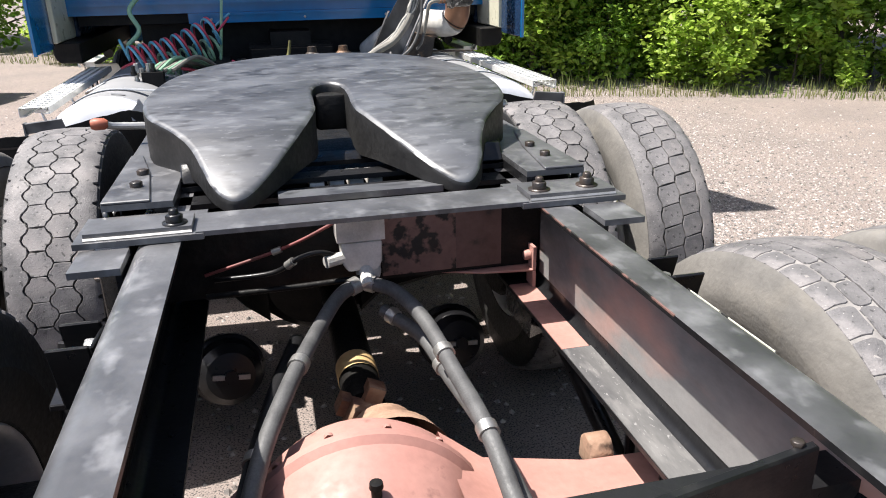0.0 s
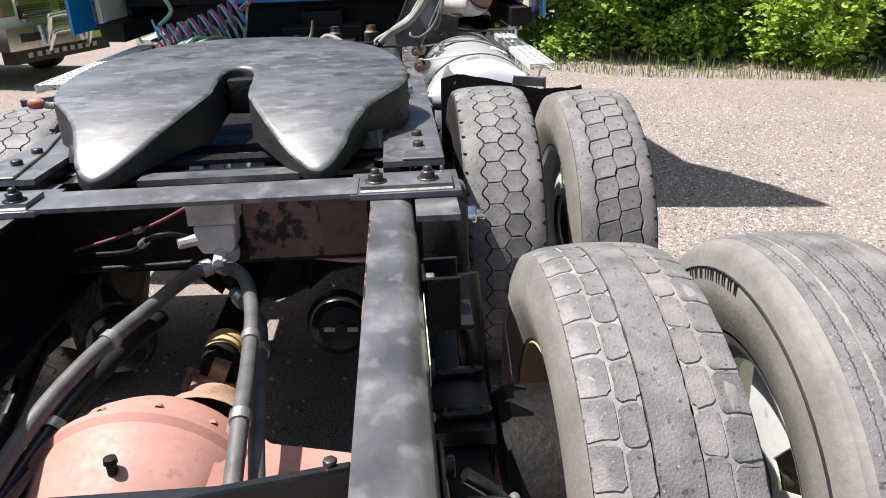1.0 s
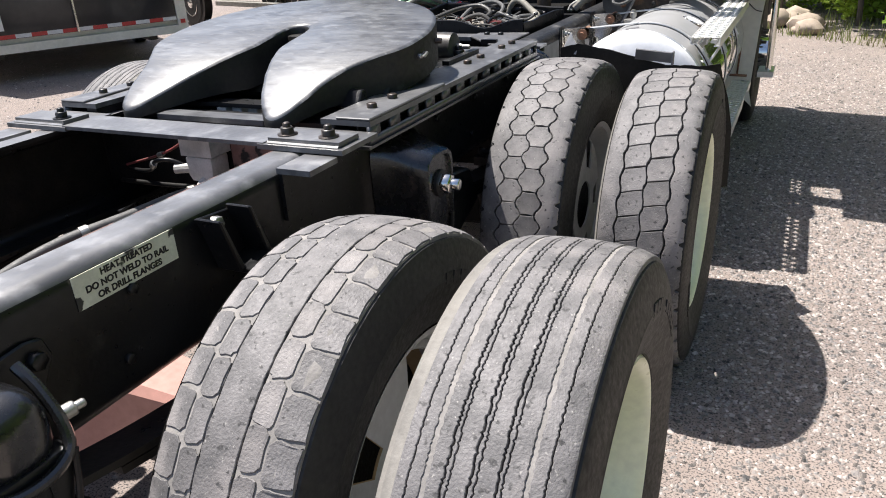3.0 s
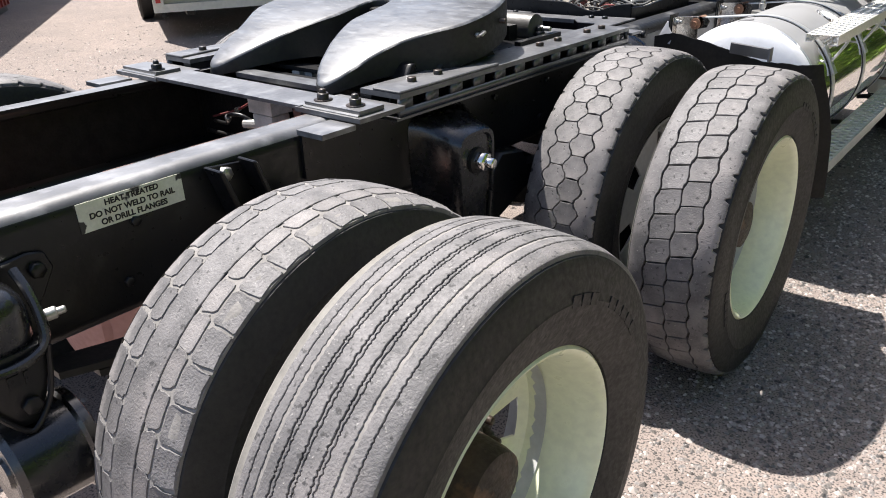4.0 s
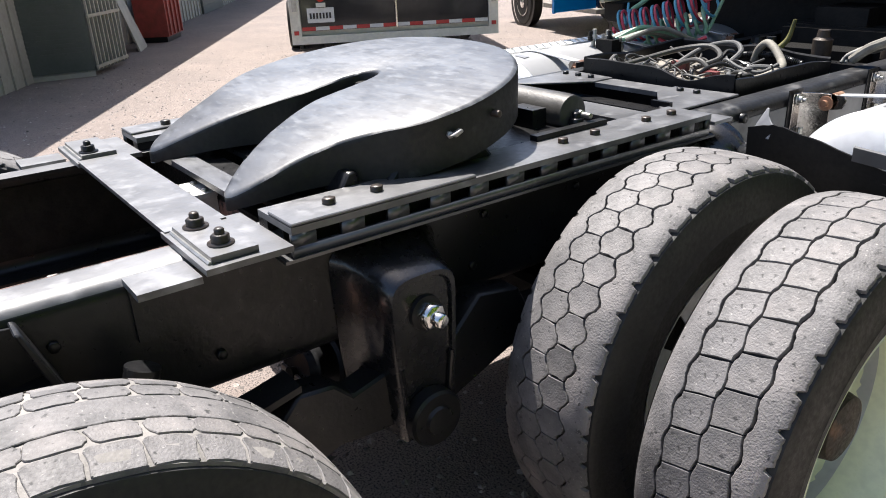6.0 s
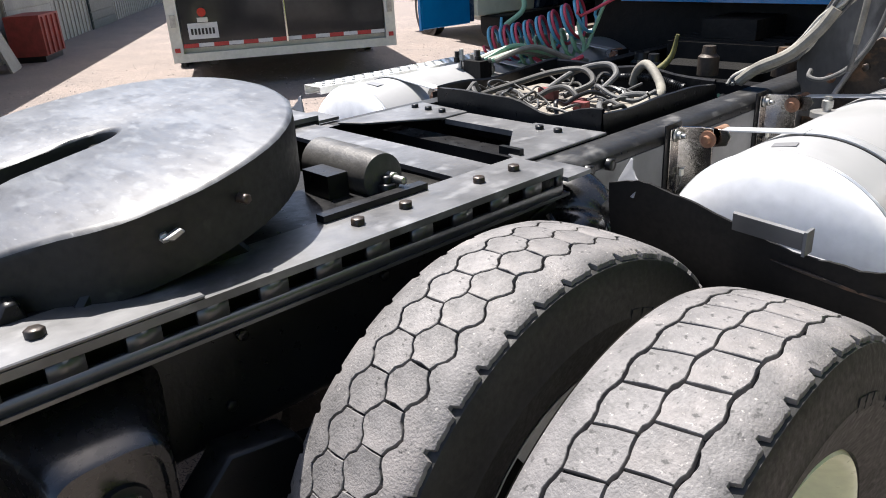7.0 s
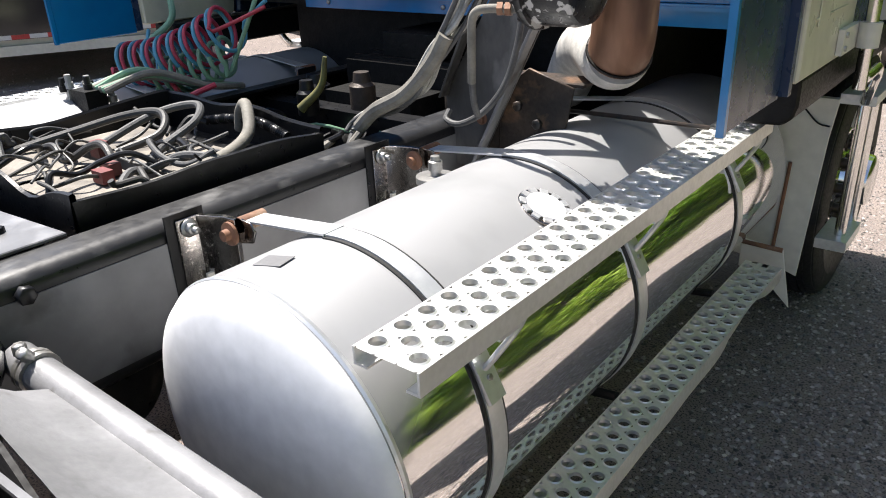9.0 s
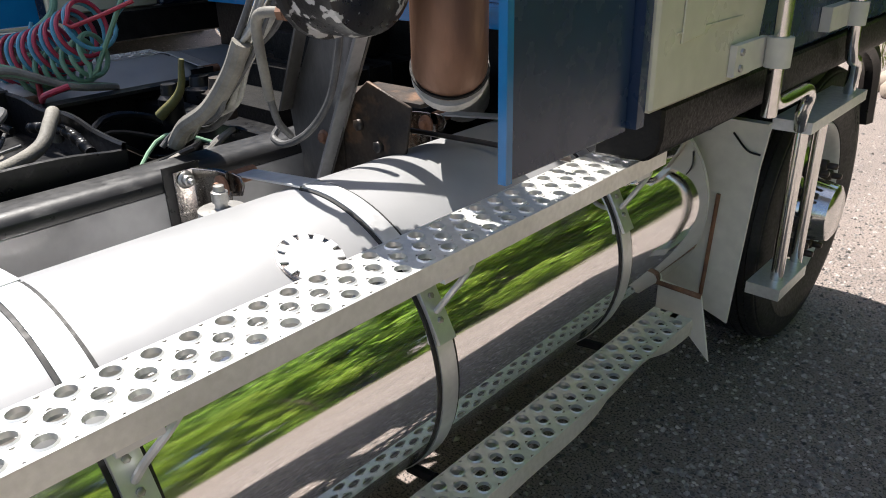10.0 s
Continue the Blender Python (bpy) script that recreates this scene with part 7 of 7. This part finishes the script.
# ---- the yard around ----
def cargo_trailer():
    """An enclosed cargo trailer seen from its rear: pale frame, dark glossy doors, striped reflector tape, lamps and plate."""
    a, b = Vector((-7.19, 3.93, 0)), Vector((-5.92, 6.32, 0))
    w = (b - a).length
    ang = math.degrees(math.atan2(b.y - a.y, b.x - a.x))
    m = Matrix.Translation(a) @ pose(0, 0, 0, 0, 0, ang)
    t = thing("cargo_trailer", "enclosed cargo trailer with dark glossy rear doors and pale frame", "trailer", at=(a.x, a.y, 0))
    def p(name, bm, mt, par, label=""):
        bm.transform(m)
        return part(name, bm, mt, par, label)
    body = p("trailer_body", bbox(0.03, w - 0.03, 0.1, 5.5, 0.42, 2.75, 0.02), WHITEPAINT, t)
    p("rear_door", bbox(0.14, w - 0.14, 0.02, 0.07, 0.5, 2.6, 0.006), DARKDOOR, t, "dark glossy rear door")
    p("rear_post", bbox(0.0, 0.13, 0.0, 0.12, 0.34, 2.75, 0.012), WHITEPAINT, t, "off-white corner post")
    p("rear_post", bbox(w - 0.13, w, 0.0, 0.12, 0.34, 2.75, 0.012), WHITEPAINT, t, "off-white corner post")
    p("bumper_beam", bbox(0.0, w, 0.005, 0.12, 0.34, 0.44, 0.01), WHITEPAINT, t, "pale rear cross beam")
    p("top_beam", bbox(0.0, w, 0.0, 0.12, 2.6, 2.78, 0.012), WHITEPAINT, t)
    n = 14
    for k in range(n):
        xa = 0.14 + (w - 0.28) * k / n
        p("reflector_strip", bbox(xa, xa + (w - 0.28) / n, 0.012, 0.018, 0.505, 0.55, 0.0005), REDTAPE if k % 2 == 0 else WHITETAPE, t, "red reflector tape" if k % 2 == 0 else "white reflector tape")
    pl = p("number_plate", bbox(0.22, 0.56, 0.0, 0.018, 0.6, 0.78, 0.004), WHITETAPE, t, "white number plate")
    for k in range(7):
        p("plate_mark", bbox(0.25 + k * 0.041, 0.275 + k * 0.041, -0.004, -0.001, 0.65, 0.72, 0.001), INK, pl)
    p("plate_lamp", bbox(0.34, 0.46, -0.03, 0.018, 0.79, 0.84, 0.006), WHITEPAINT, t)
    p("tail_lamp", lathe([(0, 0.0), (0.0, 0.05), (0.03, 0.045), (0.034, 0.0)], "y", 18, (0.4, -0.02, 0.9)), LAMP_RED, t, "round red tail lamp")
    for x in (0.065, w - 0.065):
        p("marker", bbox(x - 0.03, x + 0.03, -0.012, 0.0, 0.46, 0.51, 0.003), REDTAPE, t)
        for z in (0.75, 1.2):
            p("hinge", bbox(x - 0.03, x + 0.03, -0.02, 0.0, z, z + 0.14, 0.008), STEEL, t)
    p("lock_rod", tubes([(w * 0.5, -0.01, 0.5), (w * 0.5, -0.01, 2.6)], 0.015, 8, 1), CHROME, t)
    for y in (2.6, 3.5):
        for x in (-0.02, w + 0.02):
            p("trailer_wheel", lathe([(-0.1, 0.0), (-0.1, 0.2), (-0.1, 0.34), (-0.07, 0.37), (0.07, 0.37), (0.1, 0.34), (0.1, 0.2), (0.06, 0.0)], "x", 32, (x, y, 0.37)), RUBBER, t)
    p("bump_stop", lathe([(0, 0.0), (0, 0.035), (0.05, 0.03), (0.05, 0)], "z", 12, (0.12, 0.08, 0.28)), RUBBER, t)
    p("chassis_beam", bbox(0.4, 0.5, 0.1, 5.4, 0.28, 0.42, 0.004), BLACK, t)
    p("chassis_beam", bbox(w - 0.5, w - 0.4, 0.1, 5.4, 0.28, 0.42, 0.004), BLACK, t)


cargo_trailer()


def pickup():
    """A white pickup with a chrome grille guard, further up the yard."""
    m = Matrix.Translation((-4.35, 7.95, 0)) @ pose(0, 0, 0, 0, 0, -18)
    t = thing("pickup_truck", "white pickup truck with chrome grille and bumper guard", "truck", at=(-4.35, 7.95, 0))
    def p(name, bm, mt, par, label=""):
        bm.transform(m)
        return part(name, bm, mt, par, label)
    prof = [(-5.6, 0.55), (-5.6, 1.15), (-3.8, 1.15), (-3.7, 1.85), (-2.0, 1.9), (-1.4, 1.25), (-0.12, 1.15), (0.0, 1.0), (0.0, 0.55)]
    bm = prism(prof, -0.0, 1.95, "y")
    p("body", bev(bm, 0.06, 3), WHITEPAINT, t)
    p("side_window", bbox(-3.5, -1.9, -0.006, 0.0, 1.32, 1.76, 0.003), GLASS, t, "dark side window")
    g = p("grille", bbox(0.0, 0.04, 0.4, 1.55, 0.82, 1.2, 0.01), BLACK, t, "dark mesh grille in a chrome surround")
    for k in range(12):
        p("grille_bar", bbox(0.038, 0.05, 0.42, 1.53, 0.835 + k * 0.03, 0.843 + k * 0.03, 0.002), CHROME, g)
    for k in range(24):
        p("grille_upright", bbox(0.036, 0.046, 0.43 + k * 0.0475, 0.438 + k * 0.0475, 0.83, 1.19, 0.002), CHROME, g)
    p("grille_bar", bbox(0.03, 0.075, 0.9, 1.05, 0.8, 1.23, 0.02, seg=2), CHROME, g, "chrome centre bar")
    p("grille_bar", bbox(0.03, 0.07, 0.38, 1.57, 0.98, 1.04, 0.01), CHROME, g, "chrome centre bar")
    p("grille_surround", bbox(0.02, 0.065, 0.36, 1.59, 1.2, 1.25, 0.012), CHROME, g, "chrome surround")
    p("grille_surround", bbox(0.02, 0.065, 0.36, 1.59, 0.78, 0.82, 0.012), CHROME, g, "chrome surround")
    for y in (0.17, 1.78):
        h = p("headlamp", bbox(-0.04, 0.035, y - 0.15, y + 0.15, 0.86, 1.12, 0.03, seg=2), CHROME, t, "clear headlamp")
        p("turn_lens", bbox(0.036, 0.042, y - 0.13, y - 0.06, 0.88, 0.98, 0.004), ORANGE, h, "amber lens")
    bu = p("bumper", bbox(-0.1, 0.16, -0.02, 1.97, 0.47, 0.74, 0.05, seg=3), CHROME, t, "chrome bumper")
    for y in (0.35, 1.6):
        p("fog_recess", bbox(0.158, 0.168, y - 0.16, y + 0.16, 0.56, 0.66, 0.006), BLACK, bu, "dark fog lamp recess")
    for z in (0.58, 0.78):
        p("guard_tube", tubes([(0.17, 0.62, 0.42), (0.24, 0.63, z), (0.25, 0.7, z + 0.06), (0.25, 1.25, z + 0.06), (0.24, 1.32, z), (0.17, 1.33, 0.42)], 0.035, 12, 5), CHROME, t, "chrome guard tube")
    p("air_dam", bbox(-0.1, 0.1, 0.1, 1.85, 0.3, 0.47, 0.02), BLACK, t, "black lower valance")
    for k in range(9):
        p("dam_slot", bbox(0.1, 0.108, 0.3 + k * 0.15, 0.38 + k * 0.15, 0.36, 0.42, 0.003), STEEL, t)
    p("running_board", bbox(-3.5, -1.75, -0.12, 0.05, 0.4, 0.47, 0.02), STEEL, t, "bright running board")
    for x in (-1.1, -4.55):
        p("wheel_arch", lathe([(0.0, 0.5), (0.003, 0.5), (0.003, 0.42), (0.0, 0.42)], "y", 36, (x, -0.012, 0.44)), BLACK, t, "dark wheel arch")
    for x in (-1.1, -4.55):
        for y in (0.1, 1.85):
            w = p("wheel", lathe([(-0.12, 0.0), (-0.12, 0.22), (-0.12, 0.36), (-0.09, 0.4), (0.09, 0.4), (0.12, 0.36), (0.12, 0.22), (0.08, 0.0)], "y", 36, (x, y, 0.4)), RUBBER, t, "black tyre")
            p("rim", lathe([(-0.125, 0.0), (-0.13, 0.05), (-0.1, 0.15), (-0.125, 0.22), (-0.115, 0.235)], "y", 24, (x, y, 0.4)), CHROME, w, "bright alloy rim")


pickup()


# long metal building whose shade falls on the yard: u runs along its wall, v goes in from the shade's edge
UD, VD = Vector((-0.845, 0.535, 0)), Vector((-0.535, -0.845, 0))
BM = Matrix(((UD.x, VD.x, 0, -7.6), (UD.y, VD.y, 0, 1.93), (0, 0, 1, 0), (0, 0, 0, 1)))


def along(name, bm, mt, par, label=""):
    bm.transform(BM)
    bmesh.ops.recalc_face_normals(bm, faces=bm.faces)
    return part(name, bm, mt, par, label)


def storage_building():
    bld = thing("storage_building", "beige ribbed metal storage building along the yard", "building", at=(-14, 4, 0))
    along("wall", bbox(-2.0, 24.0, 1.5, 1.7, 0.0, 3.0, 0.01), SIDING, bld, "beige ribbed metal wall")
    rb = bmesh.new()
    for k in range(85):
        box(rb, -2.0 + k * 0.305, -1.95 + k * 0.305, 1.475, 1.5, 0.0, 2.95)
    along("wall_ribs", rb, SIDING, bld, "upright wall ribs")
    along("roof", bbox(-2.2, 24.2, 0.45, 5.0, 3.0, 3.12, 0.02), SIDING, bld, "flat metal roof with an overhang")
    along("end_wall", bbox(-2.0, -1.85, 1.7, 4.9, 0.0, 3.0, 0.01), SIDING, bld)
    for u in (5.6, 11.2):
        d = along("roller_door", bbox(u, u + 2.6, 1.44, 1.472, 0.0, 2.5, 0.004), CABINET if u > 8 else SIDING, bld, "dark roller door" if u > 8 else "beige roller door")
        for k in range(12):
            along("slat", bbox(u + 0.02, u + 2.58, 1.425, 1.44, 0.02 + k * 0.2, 0.2 + k * 0.2, 0.008), CABINET if u > 8 else SIDING, d)


storage_building()


def cabinet():
    """A tall grey-green machine housing with louvres and a pale barred grille on its side."""
    c = thing("machine_cabinet", "tall grey-green metal housing with louvres and a pale barred side", "cabinet", at=(-9.2, 1.6, 0))
    a, b, e = Vector((-9.25, 1.15, 0)), Vector((-9.15, 1.95, 0)), Vector((-10.0, 2.58, 0))
    def slab(p, q, z0, z1, t, mt, name, par, label=""):
        d = (q - p).normalized()
        n = Vector((-d.y, d.x, 0))
        m = Matrix(((d.x, n.x, 0, p.x), (d.y, n.y, 0, p.y), (0, 0, 1, 0), (0, 0, 0, 1)))
        bm = bbox(0, (q - p).length, 0.0, t, z0, z1, 0.004)
        bm.transform(m)
        return part(name, bm, mt, par, label), m
    a0 = a + (a - b) * 2.2
    f, m = slab(a0, b, 0.06, 2.4, 1.2, CABINET, "housing", c)
    slab(a0, b, 0.0, 0.08, 1.2, SIDING, "plinth", c, "pale base frame")
    L = (b - a0).length
    for k in range(26):
        for x0, x1 in ((L - 0.62, L - 0.08), (L - 1.3, L - 0.72)):
            bm = bbox(x0, x1, -0.012, 0.0, 0.3 + k * 0.06, 0.33 + k * 0.06, 0.004)
            bm.transform(m)
            part("louvre", bm, CABINET, c)
    g, m2 = slab(b, e, 0.06, 2.4, 0.03, CABINET, "side_panel", c)
    Lg = (e - b).length
    for k in range(9):
        bm = bbox(0.04 + k * (Lg - 0.08) / 8 - 0.012, 0.04 + k * (Lg - 0.08) / 8 + 0.012, -0.04, -0.015, 0.08, 2.3, 0.004)
        bm.transform(m2)
        part("grille_bar", bm, CABINETLIGHT, c, "pale upright bar")
    for z in (0.1, 0.75, 1.5):
        bm = bbox(0.0, Lg, -0.05, -0.02, z, z + 0.04, 0.004)
        bm.transform(m2)
        part("grille_rail", bm, CABINETLIGHT, c, "pale cross rail")


cabinet()


def leaning_boards():
    for k in range(3):
        t = thing("leaning_board", "pale weathered board leaning on the building", "board", "leaning boards", at=(-13, 4.6, 0))
        bm = bbox(-0.09, 0.09, -0.015, 0.015, 0.0, 2.3, 0.004, Matrix.Translation((3.9 + 0.22 * k, 0.95 + 0.03 * k, 0.0)) @ pose(0, 0, 0, -14, -6 - 3 * k, 0))
        along("board", bm, CABINETLIGHT, t)


leaning_boards()


def scrap_bin():
    t = thing("metal_bin", "faded red metal bin standing by the wall", "bin", at=(-13.5, 4.8, 0))
    bm = bmesh.new()
    box(bm, 5.0, 6.1, 0.75, 1.3, 0.1, 0.75)
    bev(bm, 0.03, 2)
    along("tub", bm, REDBOX, t)
    for k in range(4):
        along("rib", bbox(5.1 + k * 0.27, 5.15 + k * 0.27, 0.72, 0.76, 0.12, 0.72, 0.006), REDBOX, t)
    along("foot", bbox(5.05, 6.05, 0.8, 1.25, 0.0, 0.1, 0.006), BLACK, t)


scrap_bin()


# ---- woods at the yard's edge ----
def leaf_cloud(rnd, clumps, size, per):
    """Many small bent leaves round the clump centres, as one mesh: verts and faces."""
    verts, faces = [], []
    for (cx, cy, cz, r) in clumps:
        for _ in range(per):
            while True:
                d = Vector((rnd.uniform(-1, 1), rnd.uniform(-1, 1), rnd.uniform(-1, 1)))
                if 0.05 < d.length < 1:
                    break
            d = d * (0.55 + 0.45 * d.length)
            p = Vector((cx, cy, cz)) + Vector((d.x, d.y, d.z * 0.8)) * r
            if p.z < 0.03:
                continue
            s = size * rnd.uniform(0.6, 1.3)
            a = Vector((rnd.uniform(-1, 1), rnd.uniform(-1, 1), rnd.uniform(-0.6, 0.4))).normalized()
            b = a.cross(Vector((rnd.uniform(-0.95, 0.95), rnd.uniform(-0.95, 0.95), 0.8))).normalized()
            i = len(verts)
            n = a.cross(b)
            verts += [p - a * s, p - a * s * 0.3 + b * s * 0.62 - n * s * 0.15, p + a * s * 0.45 + b * s * 0.5 - n * s * 0.12, p + a * s, p + a * s * 0.45 - b * s * 0.5 - n * s * 0.12, p - a * s * 0.3 - b * s * 0.62 - n * s * 0.15]
            faces += [(i, i + 1, i + 2, i + 3), (i, i + 3, i + 4, i + 5)]
    return verts, faces


def plant(name, label, at, height, spread, mt, rnd, clumps, per, size, trunk=0.05, low=0.15, category="tree", group="woods"):
    t = thing(name, label, category, group, at=at)
    x, y, _ = at
    bm = bmesh.new()
    lean = Vector((rnd.uniform(-0.15, 0.15), rnd.uniform(-0.15, 0.15), 0))
    top = Vector((x, y, height * 0.85)) + lean * height
    trunk_pts = [Vector((x, y, -0.02)), Vector((x, y, height * 0.3)) + lean * height * 0.2, Vector((x, y, height * 0.6)) + lean * height * 0.6, top]
    tube(bm, trunk_pts, lambda q: trunk * (1.15 - q), 8, 4)
    cl = []
    for k in range(clumps):
        h = low + (1 - low) * (k + rnd.random()) / clumps
        a = rnd.uniform(0, 6.28)
        rad = spread * (0.35 + 0.65 * rnd.random()) * (1.05 - 0.55 * h)
        c = Vector((x, y, 0)) + lean * height * h + Vector((rad * math.cos(a), rad * math.sin(a), height * h))
        cl.append((c.x, c.y, c.z, spread * rnd.uniform(0.28, 0.5)))
        if k % 2 == 0:
            base = Vector((x, y, height * max(0.05, h - 0.15))) + lean * height * h
            tube(bm, [base, base.lerp(c, 0.5) + Vector((0, 0, 0.05)), c], lambda q: trunk * 0.35 * (1.1 - q), 5, 3)
    part("trunk", bm, BARK, t, "grey-brown stem with thin limbs")
    verts, faces = leaf_cloud(rnd, cl, size, per)
    me = bpy.data.meshes.new("crown")
    me.from_pydata([tuple(v) for v in verts], [], faces)
    me.materials.append(mt)
    part("crown", me, None, t)
    return t


def edge_point(s):
    """A place along the woods' edge: past the cab, round the yard's far side and along its right."""
    pts = [(-16.0, 19.0), (-9.0, 16.5), (-4.3, 14.0), (-0.8, 11.6), (1.4, 9.0), (3.4, 7.3), (5.4, 6.5), (7.4, 5.4), (9.0, 3.2), (9.6, 0.0), (9.8, -4.0), (9.5, -9.0)]
    s = s * (len(pts) - 1)
    i = min(int(s), len(pts) - 2)
    a, b = Vector(pts[i]), Vector(pts[i + 1])
    d = (b - a).normalized()
    return a.lerp(b, s - i), Vector((-d.y, d.x))


def woods():
    rnd = random.Random(77)
    for k in range(44):
        p, n = edge_point((k + rnd.random() * 0.8) / 44.5)
        q = p + n * rnd.uniform(0.4, 1.5)
        plant("shrub", "leafy bright green shrub at the yard's edge", (q.x, q.y, 0), rnd.uniform(0.7, 2.0), rnd.uniform(0.5, 1.0), rnd.choice((LEAFY, LEAF, LEAFY)), rnd, 13, 170, 0.042, 0.014, 0.05, "shrub", "shrubs along the yard")
    for k in range(34):
        p, n = edge_point((k + rnd.random()) / 35)
        q = p + n * rnd.uniform(0.5, 2.2)
        plant("sapling", "slender young tree with a bare lower stem", (q.x, q.y, 0), rnd.uniform(3.5, 6.0), rnd.uniform(0.8, 1.3), rnd.choice((LEAF, LEAFY, LEAFY)), rnd, 17, 170, 0.06, 0.032, 0.2, "tree", "saplings at the woods' edge")
    for k in range(24):
        p, n = edge_point((k + rnd.random()) / 25)
        q = p + n * rnd.uniform(2.0, 4.4)
        plant("tree", "young broadleaf tree in the woods", (q.x, q.y, 0), rnd.uniform(5.0, 8.0), rnd.uniform(1.3, 1.9), rnd.choice((LEAF, LEAFY, LEAF)), rnd, 22, 200, 0.08, 0.08, 0.1)
    for k in range(18):
        p, n = edge_point(0.35 + 0.62 * (k + rnd.random() * 0.7) / 18)
        q = p + n * rnd.uniform(3.0, 6.0)
        plant("tree", "tall broadleaf tree at the back of the woods", (q.x, q.y, 0), rnd.uniform(10.0, 13.0), rnd.uniform(2.3, 3.0), rnd.choice((LEAF, LEAF, LEAFD)), rnd, 30, 210, 0.16, 0.13, 0.12)
    verts, faces = [], []
    for k in range(9000):
        p, n = edge_point(rnd.random() * 0.98)
        q = p + n * (rnd.random() ** 1.6 * 1.6 - 0.35)
        h, w = rnd.uniform(0.03, 0.15) * (2.0 if rnd.random() < 0.08 else 1.0), rnd.uniform(0.003, 0.007)
        a = rnd.uniform(0, 6.28)
        dx, dy = math.cos(a) * w, math.sin(a) * w
        lx, ly = rnd.uniform(-0.1, 0.1) * h * 3, rnd.uniform(-0.1, 0.1) * h * 3
        i = len(verts)
        verts += [(q.x - dx, q.y - dy, 0), (q.x + dx, q.y + dy, 0), (q.x + lx * 0.5 + dx * 0.7, q.y + ly * 0.5 + dy * 0.7, h * 0.6), (q.x + lx * 0.5 - dx * 0.7, q.y + ly * 0.5 - dy * 0.7, h * 0.6), (q.x + lx, q.y + ly, h)]
        faces += [(i, i + 1, i + 2, i + 3), (i + 3, i + 2, i + 4)]
    me = bpy.data.meshes.new("grass")
    me.from_pydata(verts, [], faces)
    me.materials.append(GRASS)
    tagged(new("grass", me), "dry and green grass along the yard's edge", "grass", kind="stuff")
    # leaf litter and dark growth behind the first row
    verts, faces = [], []
    cl = []
    for k in range(150):
        p, n = edge_point(rnd.random() * 0.98)
        q = p + n * rnd.uniform(1.6, 3.2)
        cl.append((q.x, q.y, rnd.uniform(0.1, 2.2), rnd.uniform(0.4, 0.8)))
    verts, faces = leaf_cloud(rnd, cl, 0.07, 170)
    me = bpy.data.meshes.new("undergrowth")
    me.from_pydata([tuple(v) for v in verts], [], faces)
    me.materials.append(LEAF)
    tagged(new("undergrowth", me), "green undergrowth in the shade of the woods", "undergrowth", kind="stuff")


woods()


def rock_pile():
    rnd = random.Random(5)
    for k in range(12):
        s = rnd.uniform(0.07, 0.2)
        x, y = 0.95 + rnd.uniform(-0.5, 0.7), 9.3 + rnd.uniform(-0.6, 0.5)
        t = bmesh.new()
        bmesh.ops.create_icosphere(t, subdivisions=2, radius=s)
        for v in t.verts:
            v.co *= 1 + 0.35 * noise.noise(v.co * 6 + Vector((k, 0, 0)))
            v.co.z *= 0.7
        bmesh.ops.translate(t, verts=t.verts, vec=(x, y, s * 0.5))
        tagged(new("rock", finish(t, "rock", ROCK)), "pale tan rock lying at the yard's edge", "rock", "rocks at the yard's edge")


rock_pile()
